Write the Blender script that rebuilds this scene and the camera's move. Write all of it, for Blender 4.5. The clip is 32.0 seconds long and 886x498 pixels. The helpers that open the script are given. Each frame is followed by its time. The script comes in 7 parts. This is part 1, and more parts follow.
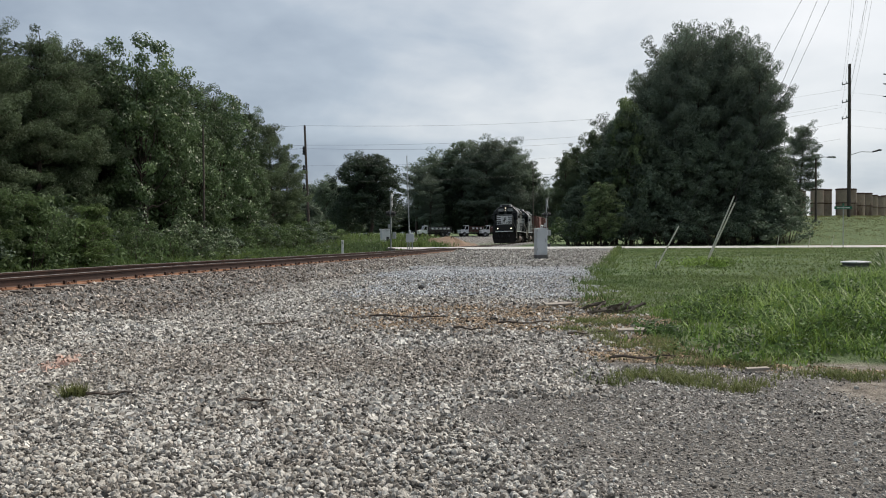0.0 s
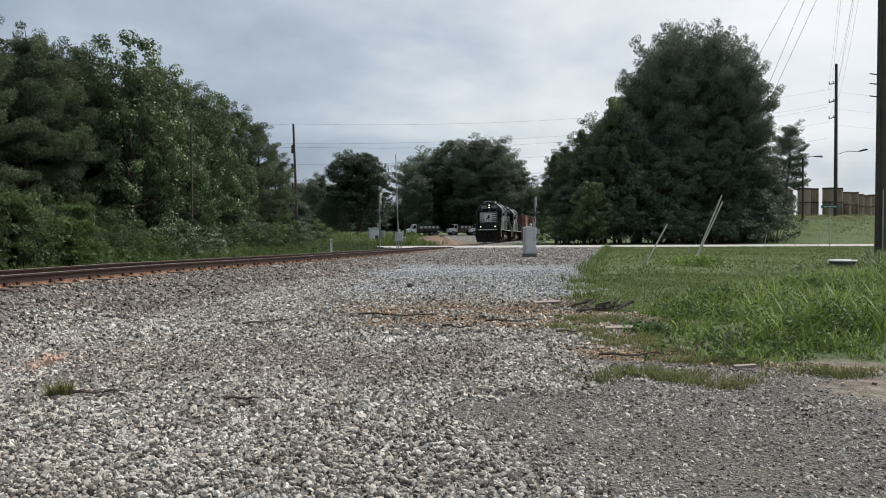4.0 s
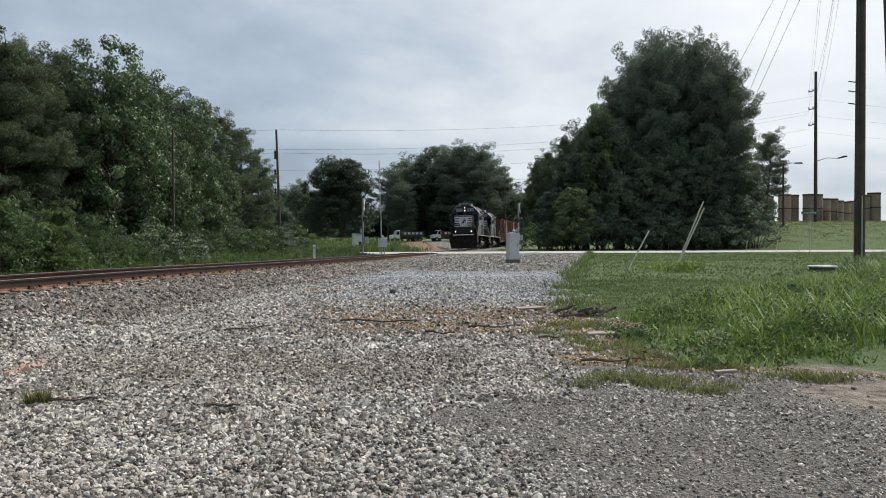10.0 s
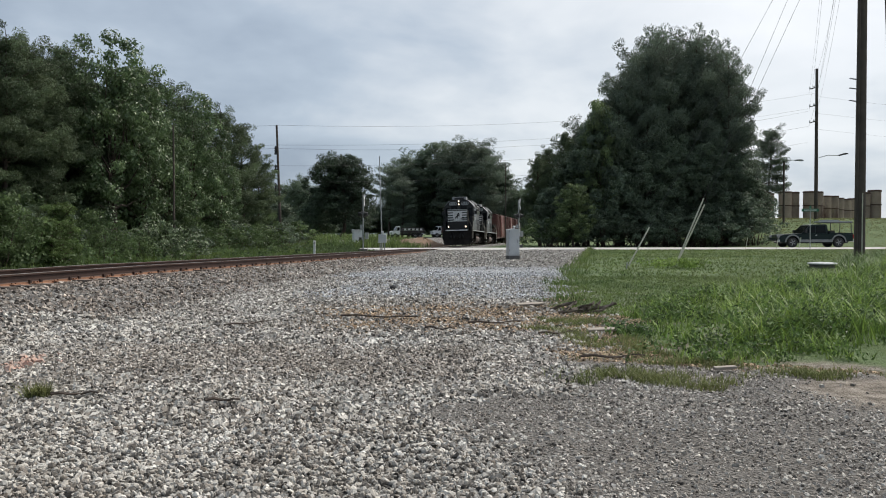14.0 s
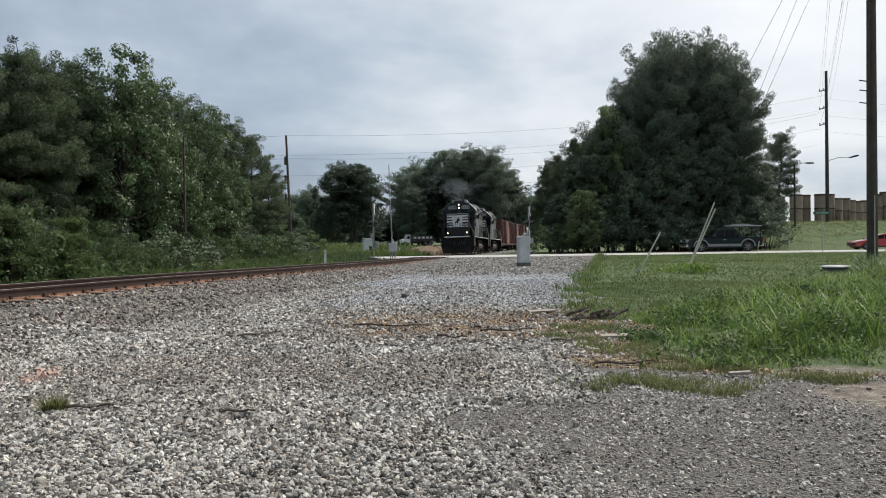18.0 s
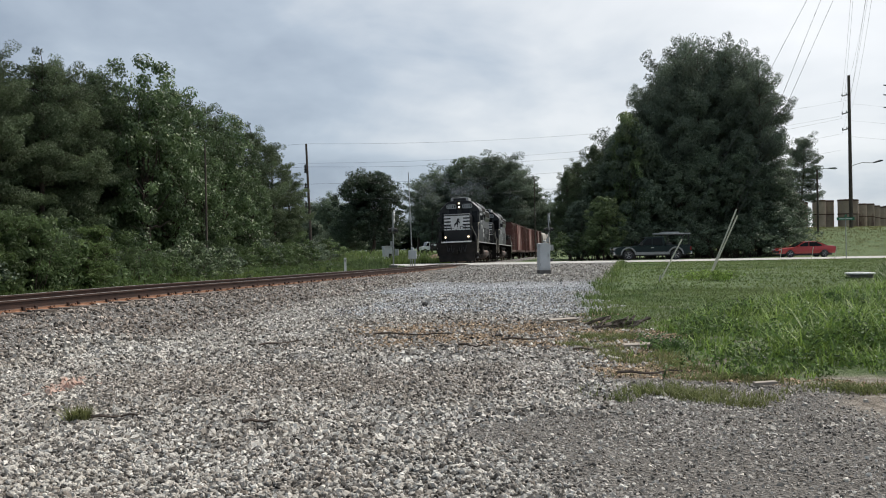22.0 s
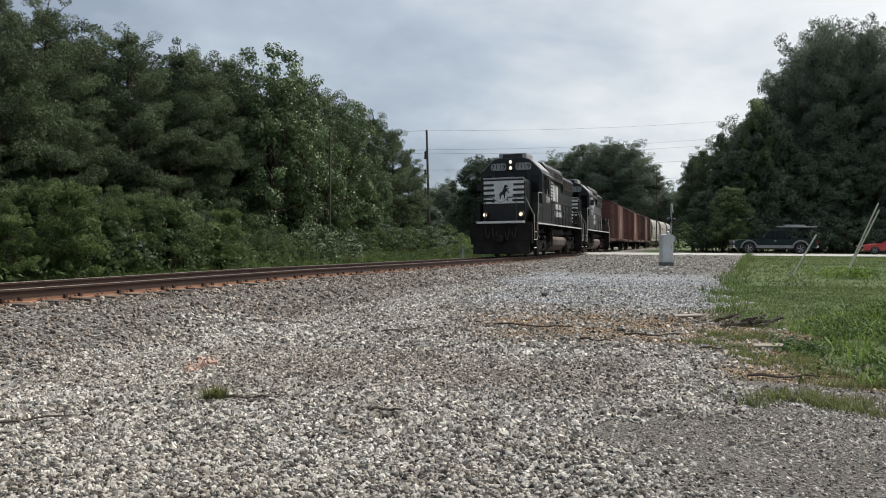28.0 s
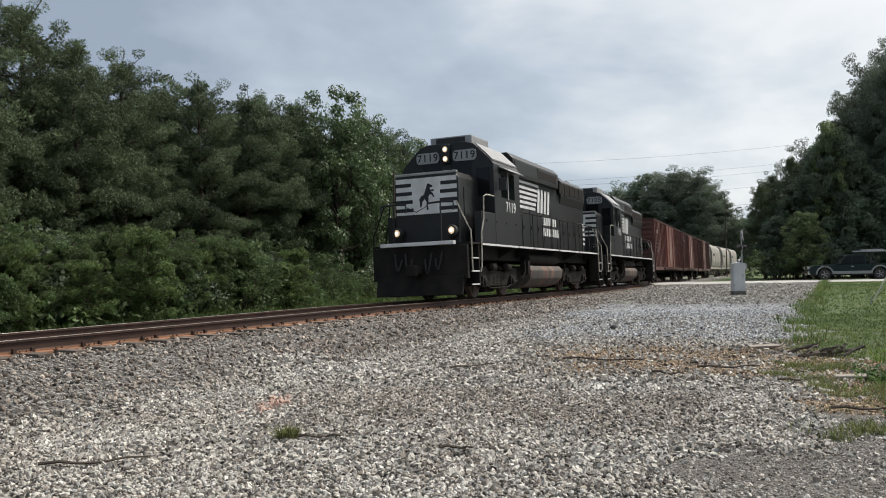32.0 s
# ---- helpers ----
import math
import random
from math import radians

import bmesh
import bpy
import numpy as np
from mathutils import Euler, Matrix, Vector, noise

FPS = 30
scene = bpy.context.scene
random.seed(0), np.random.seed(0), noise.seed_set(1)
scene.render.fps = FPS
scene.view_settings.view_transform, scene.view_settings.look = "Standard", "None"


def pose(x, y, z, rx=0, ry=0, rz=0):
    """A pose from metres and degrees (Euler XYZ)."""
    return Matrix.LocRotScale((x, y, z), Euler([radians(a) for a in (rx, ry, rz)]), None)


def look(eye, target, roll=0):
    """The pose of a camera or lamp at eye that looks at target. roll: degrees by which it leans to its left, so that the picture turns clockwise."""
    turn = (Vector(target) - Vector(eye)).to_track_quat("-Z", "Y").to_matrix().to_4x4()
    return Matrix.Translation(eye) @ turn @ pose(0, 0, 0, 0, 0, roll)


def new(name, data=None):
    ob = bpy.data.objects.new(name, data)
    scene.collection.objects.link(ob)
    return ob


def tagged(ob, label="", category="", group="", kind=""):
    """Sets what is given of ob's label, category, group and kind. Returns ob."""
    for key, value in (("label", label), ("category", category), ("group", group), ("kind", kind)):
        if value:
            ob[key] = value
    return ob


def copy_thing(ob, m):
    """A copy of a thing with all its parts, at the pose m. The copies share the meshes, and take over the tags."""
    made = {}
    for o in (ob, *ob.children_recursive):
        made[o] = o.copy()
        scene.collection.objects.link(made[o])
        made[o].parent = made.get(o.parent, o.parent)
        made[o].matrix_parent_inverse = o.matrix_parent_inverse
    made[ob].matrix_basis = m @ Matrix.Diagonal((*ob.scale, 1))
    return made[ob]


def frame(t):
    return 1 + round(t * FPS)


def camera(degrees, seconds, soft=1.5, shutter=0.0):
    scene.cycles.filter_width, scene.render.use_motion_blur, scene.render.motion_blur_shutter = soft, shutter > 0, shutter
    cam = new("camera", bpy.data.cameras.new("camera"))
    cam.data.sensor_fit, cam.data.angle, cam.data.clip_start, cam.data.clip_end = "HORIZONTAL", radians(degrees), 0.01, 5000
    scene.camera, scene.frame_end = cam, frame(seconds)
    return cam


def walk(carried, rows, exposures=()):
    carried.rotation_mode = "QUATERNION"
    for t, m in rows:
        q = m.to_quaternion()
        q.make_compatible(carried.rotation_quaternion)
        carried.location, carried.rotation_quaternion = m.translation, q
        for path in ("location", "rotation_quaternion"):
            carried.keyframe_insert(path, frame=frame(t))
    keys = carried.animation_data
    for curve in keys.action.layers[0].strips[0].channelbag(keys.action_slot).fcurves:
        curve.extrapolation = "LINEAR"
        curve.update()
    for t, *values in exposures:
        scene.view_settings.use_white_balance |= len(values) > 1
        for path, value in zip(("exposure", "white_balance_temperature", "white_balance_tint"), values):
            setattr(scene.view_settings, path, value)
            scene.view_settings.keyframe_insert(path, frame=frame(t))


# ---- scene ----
cam = camera(55.07, 32.0, soft=1.0)
PATH = [
    (0.0, pose(0.031, -0.029, 1.540, 88.900, 0.250, 0.002)),
    (0.5, pose(0.035, -0.015, 1.536, 88.779, 0.252, -0.134)),
    (1.0, pose(0.036, -0.016, 1.529, 88.685, 0.123, -0.287)),
    (1.5, pose(0.030, -0.024, 1.533, 88.768, 0.036, -0.282)),
    (2.0, pose(0.041, -0.025, 1.538, 89.010, 0.128, -0.403)),
    (2.5, pose(0.040, -0.025, 1.534, 89.087, 0.269, -0.660)),
    (4.5, pose(0.035, -0.011, 1.525, 88.461, 0.161, -0.801)),
    (5.0, pose(0.040, -0.008, 1.524, 87.978, 0.024, -0.853)),
    (5.5, pose(0.041, -0.020, 1.523, 87.914, 0.064, -0.780)),
    (6.0, pose(0.042, -0.012, 1.527, 88.102, 0.270, -0.799)),
    (6.5, pose(0.039, -0.023, 1.526, 88.234, 0.145, -0.948)),
    (7.0, pose(0.042, -0.018, 1.520, 88.287, 0.006, -1.051)),
    (7.5, pose(0.048, -0.009, 1.522, 88.393, -0.003, -1.248)),
    (8.0, pose(0.047, -0.017, 1.523, 88.604, -0.104, -1.516)),
    (8.5, pose(0.047, -0.011, 1.520, 88.668, -0.302, -1.705)),
    (9.0, pose(0.047, -0.014, 1.523, 88.782, -0.170, -1.779)),
    (9.5, pose(0.047, -0.013, 1.518, 89.009, 0.018, -1.809)),
    (10.0, pose(0.049, -0.006, 1.525, 89.225, 0.228, -1.849)),
    (10.5, pose(0.042, -0.008, 1.522, 89.262, 0.185, -1.893)),
    (11.0, pose(0.049, -0.012, 1.523, 89.150, 0.211, -1.939)),
    (11.5, pose(0.048, -0.011, 1.522, 88.982, 0.049, -1.959)),
    (12.0, pose(0.047, -0.012, 1.521, 88.831, -0.007, -1.900)),
    (12.5, pose(0.045, -0.018, 1.522, 88.716, 0.138, -1.787)),
    (13.0, pose(0.049, -0.014, 1.521, 88.619, 0.150, -1.702)),
    (13.5, pose(0.054, -0.007, 1.518, 88.651, 0.121, -1.687)),
    (14.0, pose(0.049, -0.016, 1.519, 88.965, 0.054, -1.834)),
    (14.5, pose(0.052, -0.025, 1.530, 89.215, 0.104, -1.905)),
    (16.5, pose(0.041, -0.030, 1.527, 89.539, 0.315, -1.639)),
    (17.0, pose(0.044, -0.017, 1.526, 89.580, 0.368, -1.650)),
    (17.5, pose(0.041, -0.017, 1.524, 89.549, 0.311, -1.569)),
    (18.0, pose(0.031, -0.026, 1.527, 89.494, 0.813, -1.162)),
    (18.5, pose(0.029, -0.027, 1.545, 90.629, 2.454, -0.353)),
    (19.0, pose(-0.007, -0.019, 1.557, 91.936, 2.920, 1.285)),
    (19.5, pose(-0.024, -0.005, 1.547, 90.940, 1.358, 3.162)),
    (20.0, pose(0.005, 0.033, 1.510, 89.017, -0.195, 0.989)),
    (20.5, pose(0.019, 0.011, 1.525, 88.734, 0.425, -0.469)),
    (21.0, pose(0.018, 0.022, 1.527, 89.105, 0.784, 0.250)),
    (21.5, pose(0.021, 0.020, 1.533, 89.682, 0.994, 0.174)),
    (22.0, pose(0.010, -0.011, 1.554, 89.985, 0.992, 0.147)),
    (22.5, pose(0.010, -0.002, 1.547, 89.449, 0.126, 0.434)),
    (23.0, pose(-0.009, 0.007, 1.586, 88.993, -0.008, 1.738)),
    (23.5, pose(-0.041, 0.014, 1.592, 88.878, 0.276, 3.749)),
    (24.0, pose(-0.059, 0.033, 1.590, 88.459, 0.214, 5.666)),
    (24.5, pose(-0.067, 0.039, 1.590, 88.267, 0.178, 6.475)),
    (26.5, pose(-0.074, 0.028, 1.609, 88.292, -0.254, 7.136)),
    (27.0, pose(-0.077, 0.027, 1.606, 88.822, -0.000, 7.447)),
    (27.5, pose(-0.080, 0.035, 1.608, 89.074, -0.017, 7.754)),
    (28.0, pose(-0.086, 0.019, 1.618, 89.116, -0.266, 7.976)),
    (28.5, pose(-0.088, 0.034, 1.622, 88.892, -0.346, 8.184)),
    (29.0, pose(-0.071, 0.031, 1.624, 88.794, -0.125, 7.913)),
    (29.5, pose(-0.067, 0.030, 1.624, 88.670, -0.381, 7.769)),
    (30.0, pose(-0.076, 0.031, 1.622, 88.442, -0.849, 7.889)),
    (30.5, pose(-0.090, 0.033, 1.632, 88.510, -0.657, 9.493)),
    (31.0, pose(-0.131, -0.016, 1.641, 89.573, -0.293, 12.267)),
    (31.5, pose(-0.109, -0.002, 1.636, 90.765, 0.532, 12.834)),
    (32.0, pose(-0.099, 0.001, 1.637, 91.470, 1.181, 12.343)),
]
walk(cam, PATH, exposures=((0.0, 0.28, 6640, 10), (8.0, 0.32, 6580, 10), (13.0, 0.34, 6530, 10), (18.0, 0.34, 6560, 10), (23.0, 0.34, 6610, 10), (28.0, 0.38, 6730, 10), (32.0, 0.42, 6730, 10)))

# ---------------------------------------------------------------- light
SUN_AZ, SUN_EL = 48.0, 52.0          # degrees right of the +y axis, degrees up
sun_dir = Vector((math.sin(radians(SUN_AZ)) * math.cos(radians(SUN_EL)),
                  math.cos(radians(SUN_AZ)) * math.cos(radians(SUN_EL)), math.sin(radians(SUN_EL))))
sun = new("sun", bpy.data.lights.new("sun", "SUN"))
sun.data.energy, sun.data.angle, sun.data.color = 2.8, radians(8), (1.0, 0.94, 0.86)
sun.matrix_world = look(sun_dir * 100, (0, 0, 0))


def make_world():
    w = bpy.data.worlds.new("overcast_sky")
    w.use_nodes = True
    scene.world = w
    nt = w.node_tree
    nt.nodes.clear()
    N, L = nt.nodes.new, nt.links.new
    out, bg = N("ShaderNodeOutputWorld"), N("ShaderNodeBackground")
    sky = N("ShaderNodeTexSky")
    sky.sky_type, sky.sun_disc = "NISHITA", False
    sky.sun_elevation, sky.sun_rotation = radians(SUN_EL), radians(SUN_AZ)
    tc, sep = N("ShaderNodeTexCoord"), N("ShaderNodeSeparateXYZ")
    L(tc.outputs["Generated"], sep.inputs[0])

    def m(op, a, b=None, c=None):
        n = N("ShaderNodeMath")
        n.operation = op
        for i, v in enumerate((a, b, c)):
            if v is None:
                continue
            if isinstance(v, (int, float)):
                n.inputs[i].default_value = v
            else:
                L(v, n.inputs[i])
        return n.outputs[0]
    up = m("MAXIMUM", sep.outputs[2], 0.0)
    den = m("ADD", up, 0.30)
    com = N("ShaderNodeCombineXYZ")
    L(m("DIVIDE", sep.outputs[0], den), com.inputs[0])
    L(m("DIVIDE", sep.outputs[1], den), com.inputs[1])

    def cloud(scale, detail, off, rough=0.55):
        mp = N("ShaderNodeMapping")
        mp.inputs["Location"].default_value = off
        L(com.outputs[0], mp.inputs[0])
        n = N("ShaderNodeTexNoise")
        n.inputs["Scale"].default_value, n.inputs["Detail"].default_value = scale, detail
        n.inputs["Roughness"].default_value = rough
        n.inputs["Distortion"].default_value = 0.25
        L(mp.outputs[0], n.inputs["Vector"])
        return n.outputs["Fac"]
    c1, c2 = cloud(0.9, 5, (3.1, 1.2, 0.4)), cloud(2.6, 6, (7.7, 2.3, 1.1), 0.55)
    mix = m("ADD", m("MULTIPLY", c1, 0.72), m("MULTIPLY", c2, 0.28))
    # brighter towards the veiled sun
    dot = N("ShaderNodeVectorMath")
    dot.operation = "DOT_PRODUCT"
    L(tc.outputs["Generated"], dot.inputs[0])
    dot.inputs[1].default_value = sun_dir
    glow = m("MULTIPLY", m("ADD", dot.outputs["Value"], -0.50), 1.05)
    tot = m("ADD", mix, glow)
    ramp = N("ShaderNodeValToRGB")
    e = ramp.color_ramp.elements
    e[0].position, e[0].color = 0.34, (0.25, 0.305, 0.385, 1)
    e[1].position, e[1].color = 0.98, (1.0, 1.0, 1.0, 1)
    for p, c in ((0.47, (0.38, 0.445, 0.525, 1)), (0.62, (0.64, 0.675, 0.71, 1)), (0.78, (0.79, 0.81, 0.835, 1))):
        k = e.new(p)
        k.color = c
    L(tot, ramp.inputs[0])
    sk = N("ShaderNodeMix")
    sk.data_type = "RGBA"
    sk.inputs[0].default_value = 0.9
    sc = N("ShaderNodeVectorMath")
    sc.operation = "SCALE"
    sc.inputs["Scale"].default_value = 0.1
    L(sky.outputs[0], sc.inputs[0])
    L(sc.outputs[0], sk.inputs[6])
    L(ramp.outputs[0], sk.inputs[7])
    L(sk.outputs[2], bg.inputs[0])
    bg.inputs[1].default_value = 1.0
    L(bg.outputs[0], out.inputs[0])


make_world()
scene.view_settings.exposure = 0.15


# ---------------------------------------------------------------- materials
def mat(name, c1, c2=None, scale=8.0, rough=0.7, metal=0.0, bump=0.15, bscale=None, fine=None, spread=0.0, coat=0.0,
        emit=None, power=0.0, rust=None, rust_amt=0.0, trans=0.0, island=0.0, gloss=0.5):
    """Two-scale noise between c1 and c2 with fine relief. spread: change from object to object; island: from piece to piece."""
    m = bpy.data.materials.new(name)
    m.use_nodes = True
    nt = m.node_tree
    N, L = nt.nodes.new, nt.links.new
    b = nt.nodes["Principled BSDF"]
    out = nt.nodes["Material Output"]
    c2 = c2 or tuple(v * 0.7 for v in c1)
    tc = N("ShaderNodeTexCoord")
    n1, n2 = N("ShaderNodeTexNoise"), N("ShaderNodeTexNoise")
    for n, s, d in ((n1, scale, 5), (n2, fine or scale * 9, 3)):
        n.inputs["Scale"].default_value, n.inputs["Detail"].default_value = s, d
        L(tc.outputs["Object"], n.inputs["Vector"])
    add = N("ShaderNodeMath")
    add.operation = "MULTIPLY_ADD"
    add.inputs[1].default_value = 0.35
    L(n2.outputs["Fac"], add.inputs[0])
    L(n1.outputs["Fac"], add.inputs[2])
    rmp = N("ShaderNodeMapRange")
    rmp.inputs["From Min"].default_value, rmp.inputs["From Max"].default_value = 0.45, 0.9
    L(add.outputs[0], rmp.inputs[0])
    mx = N("ShaderNodeMix")
    mx.data_type = "RGBA"
    mx.inputs[6].default_value, mx.inputs[7].default_value = (*c1, 1), (*c2, 1)
    L(rmp.outputs[0], mx.inputs[0])
    col = mx.outputs[2]
    if rust:
        n3 = N("ShaderNodeTexNoise")
        n3.inputs["Scale"].default_value, n3.inputs["Detail"].default_value = scale * 0.6, 8
        n3.inputs["Roughness"].default_value = 0.7
        mp = N("ShaderNodeMapping")
        mp.inputs["Scale"].default_value = (1, 1, 0.35)
        L(tc.outputs["Object"], mp.inputs[0])
        L(mp.outputs[0], n3.inputs["Vector"])
        mr = N("ShaderNodeMapRange")
        mr.inputs["From Min"].default_value, mr.inputs["From Max"].default_value = 0.62 - rust_amt * 0.25, 0.72 - rust_amt * 0.2
        L(n3.outputs["Fac"], mr.inputs[0])
        m2 = N("ShaderNodeMix")
        m2.data_type = "RGBA"
        L(mr.outputs[0], m2.inputs[0])
        L(col, m2.inputs[6])
        m2.inputs[7].default_value = (*rust, 1)
        col = m2.outputs[2]
    if spread or island:
        src = N("ShaderNodeNewGeometry").outputs["Random Per Island"] if island else N("ShaderNodeObjectInfo").outputs["Random"]
        amt = island or spread
        mr = N("ShaderNodeMapRange")
        mr.inputs["To Min"].default_value, mr.inputs["To Max"].default_value = 1 - amt, 1 + amt
        L(src, mr.inputs[0])
        vm = N("ShaderNodeVectorMath")
        vm.operation = "SCALE"
        L(col, vm.inputs[0])
        L(mr.outputs[0], vm.inputs["Scale"])
        col = vm.outputs[0]
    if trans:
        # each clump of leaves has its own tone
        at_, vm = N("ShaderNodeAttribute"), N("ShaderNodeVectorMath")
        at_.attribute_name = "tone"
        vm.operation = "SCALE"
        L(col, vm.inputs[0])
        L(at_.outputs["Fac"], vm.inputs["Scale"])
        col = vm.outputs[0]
    L(col, b.inputs["Base Color"])
    b.inputs["Specular IOR Level"].default_value = 0.26 if trans else gloss
    b.inputs["Roughness"].default_value, b.inputs["Metallic"].default_value = rough, metal
    b.inputs["Coat Weight"].default_value = coat
    if emit:
        b.inputs["Emission Color"].default_value, b.inputs["Emission Strength"].default_value = (*emit, 1), power
    if bump:
        bp, n4 = N("ShaderNodeBump"), N("ShaderNodeTexNoise")
        n4.inputs["Scale"].default_value, n4.inputs["Detail"].default_value = bscale or scale * 5, 4
        L(tc.outputs["Object"], n4.inputs["Vector"])
        L(n4.outputs["Fac"], bp.inputs["Height"])
        bp.inputs["Strength"].default_value, bp.inputs["Distance"].default_value = bump, 0.02
        L(bp.outputs[0], b.inputs["Normal"])
    if trans:
        tr, ms = N("ShaderNodeBsdfTranslucent"), N("ShaderNodeMixShader")
        L(col, tr.inputs[0])
        ms.inputs[0].default_value = trans
        L(b.outputs[0], ms.inputs[1])
        L(tr.outputs[0], ms.inputs[2])
        L(ms.outputs[0], out.inputs[0])
    return m


def glass_mat(name, tint=(0.006, 0.007, 0.008)):
    m = mat(name, tint, tint, rough=0.06, bump=0.0)
    m.node_tree.nodes["Principled BSDF"].inputs["Specular IOR Level"].default_value = 0.22
    return m


M = {}
M["loco_black"] = mat("loco_black_paint", (0.011, 0.012, 0.013), (0.022, 0.022, 0.023), 1.2, 0.38, bump=0.03, rust=(0.03, 0.026, 0.023), rust_amt=0.12)
M["loco_black"].node_tree.nodes["Principled BSDF"].inputs["Specular IOR Level"].default_value = 0.34
M["loco_under"] = mat("underframe_black", (0.012, 0.0115, 0.011), (0.028, 0.025, 0.023), 2.5, 0.8, bump=0.2)
M["loco_under"].node_tree.nodes["Principled BSDF"].inputs["Specular IOR Level"].default_value = 0.15
M["loco_grey"] = mat("dusty_dark_steel", (0.012, 0.0115, 0.011), (0.028, 0.025, 0.022), 2.0, 0.8, bump=0.2)
M["loco_grey"].node_tree.nodes["Principled BSDF"].inputs["Specular IOR Level"].default_value = 0.12
M["white_paint"] = mat("white_loco_paint", (0.72, 0.73, 0.74), (0.55, 0.55, 0.54), 3, 0.5, bump=0.03)
M["tank_grey"] = mat("dusty_fuel_tank", (0.080, 0.070, 0.064), (0.05, 0.045, 0.041), 1.6, 0.75, bump=0.1, rust=(0.20, 0.105, 0.075), rust_amt=0.5)
M["roof_grey"] = mat("worn_roof_metal", (0.34, 0.35, 0.36), (0.22, 0.22, 0.22), 3, 0.5, bump=0.06)
M["rail_pale"] = mat("pale_handrail_paint", (0.5, 0.47, 0.4), (0.3, 0.27, 0.22), 6, 0.55, bump=0.03)
M["glass"] = glass_mat("dark_window_glass")
M["lamp_on"] = mat("lit_headlight", (0.9, 0.85, 0.7), rough=0.3, bump=0, emit=(1.0, 0.66, 0.36), power=0.35)
M["lamp_hot"] = mat("headlight_filament", (1, 0.95, 0.85), rough=0.3, bump=0, emit=(1.0, 0.88, 0.68), power=5.0)
M["board_lit"] = mat("number_board_panel", (0.33, 0.34, 0.34), (0.27, 0.28, 0.28), rough=0.5, bump=0)
M["wheel"] = mat("rusty_wheel_steel", (0.09, 0.06, 0.045), (0.045, 0.035, 0.03), 6, 0.65, 0.4, bump=0.1)
M["rail_steel"] = mat("brown_rail_steel", (0.07, 0.035, 0.024), (0.035, 0.02, 0.016), 3, 0.65, 0.25, bump=0.15, fine=30)
M["rail_top"] = mat("polished_rail_head", (0.36, 0.34, 0.32), (0.22, 0.19, 0.17), 4, 0.32, 0.85, bump=0.04)
M["rail_foot"] = mat("orange_rusted_rail_foot", (0.29, 0.145, 0.08), (0.19, 0.095, 0.055), 5, 0.85, bump=0.2)
M["tie"] = mat("creosoted_tie_wood", (0.07, 0.055, 0.045), (0.14, 0.11, 0.09), 5, 0.9, bump=0.5, spread=0.3)
M["boxcar"] = mat("boxcar_rust_red", (0.150, 0.050, 0.040), (0.085, 0.036, 0.031), 0.8, 0.7, bump=0.08, rust=(0.21, 0.135, 0.115), rust_amt=0.42, spread=0.2)
M["boxcar_door"] = mat("boxcar_door_red", (0.19, 0.052, 0.042), (0.12, 0.040, 0.034), 0.9, 0.65, bump=0.08, rust=(0.30, 0.22, 0.19), rust_amt=0.35)
M["boxcar_brown"] = mat("boxcar_brown_red", (0.09, 0.035, 0.028), (0.06, 0.026, 0.022), 0.8, 0.75, bump=0.08)
M["hopper"] = mat("hopper_pale_grey", (0.34, 0.315, 0.285), (0.24, 0.215, 0.19), 0.7, 0.6, bump=0.05, rust=(0.3, 0.22, 0.17), rust_amt=0.15)
M["cabinet"] = mat("aluminium_cabinet", (0.60, 0.62, 0.63), (0.47, 0.49, 0.50), 2, 0.45, 0.0, bump=0.03)
M["concrete"] = mat("dark_concrete_base", (0.10, 0.095, 0.09), (0.16, 0.15, 0.14), 6, 0.9, bump=0.3)
M["galv"] = mat("galvanised_steel", (0.42, 0.43, 0.43), (0.30, 0.31, 0.31), 5, 0.5, 0.5, bump=0.05)
M["pole_wood"] = mat("weathered_pole_wood", (0.10, 0.08, 0.065), (0.055, 0.045, 0.038), 3, 0.9, bump=0.5, bscale=25)
M["guard"] = mat("pale_plastic_guy_guard", (0.62, 0.60, 0.47), (0.48, 0.46, 0.38), 4, 0.6, bump=0.03)
M["wire"] = mat("dark_cable", (0.03, 0.03, 0.032), rough=0.6, bump=0)
M["asphalt"] = mat("pale_worn_asphalt", (0.46, 0.45, 0.43), (0.36, 0.355, 0.34), 1.5, 0.9, bump=0.3, fine=60)
M["paint_line"] = mat("white_road_paint", (0.7, 0.7, 0.68), (0.5, 0.5, 0.48), 4, 0.7, bump=0.05)
M["bark"] = mat("pine_bark", (0.085, 0.06, 0.045), (0.045, 0.034, 0.028), 5, 0.95, bump=0.6)
M["rubber"] = mat("tyre_rubber", (0.02, 0.02, 0.02), (0.03, 0.03, 0.03), 10, 0.85, bump=0.1)
M["rim"] = mat("alloy_rim", (0.5, 0.5, 0.51), (0.38, 0.38, 0.39), 6, 0.35, 0.8, bump=0)
M["truck_green"] = mat("dark_green_pickup_paint", (0.008, 0.017, 0.018), (0.012, 0.021, 0.021), 1, 0.3, bump=0, gloss=0.22)
M["silver"] = mat("silver_lower_body", (0.24, 0.25, 0.25), (0.19, 0.20, 0.20), 2, 0.4, 0.3, bump=0)
M["chrome"] = mat("chrome_trim", (0.7, 0.7, 0.7), (0.6, 0.6, 0.6), 3, 0.18, 0.95, bump=0)
M["red_paint"] = mat("bright_red_car_paint", (0.36, 0.022, 0.02), (0.30, 0.018, 0.016), 1, 0.25, bump=0, coat=0.7)
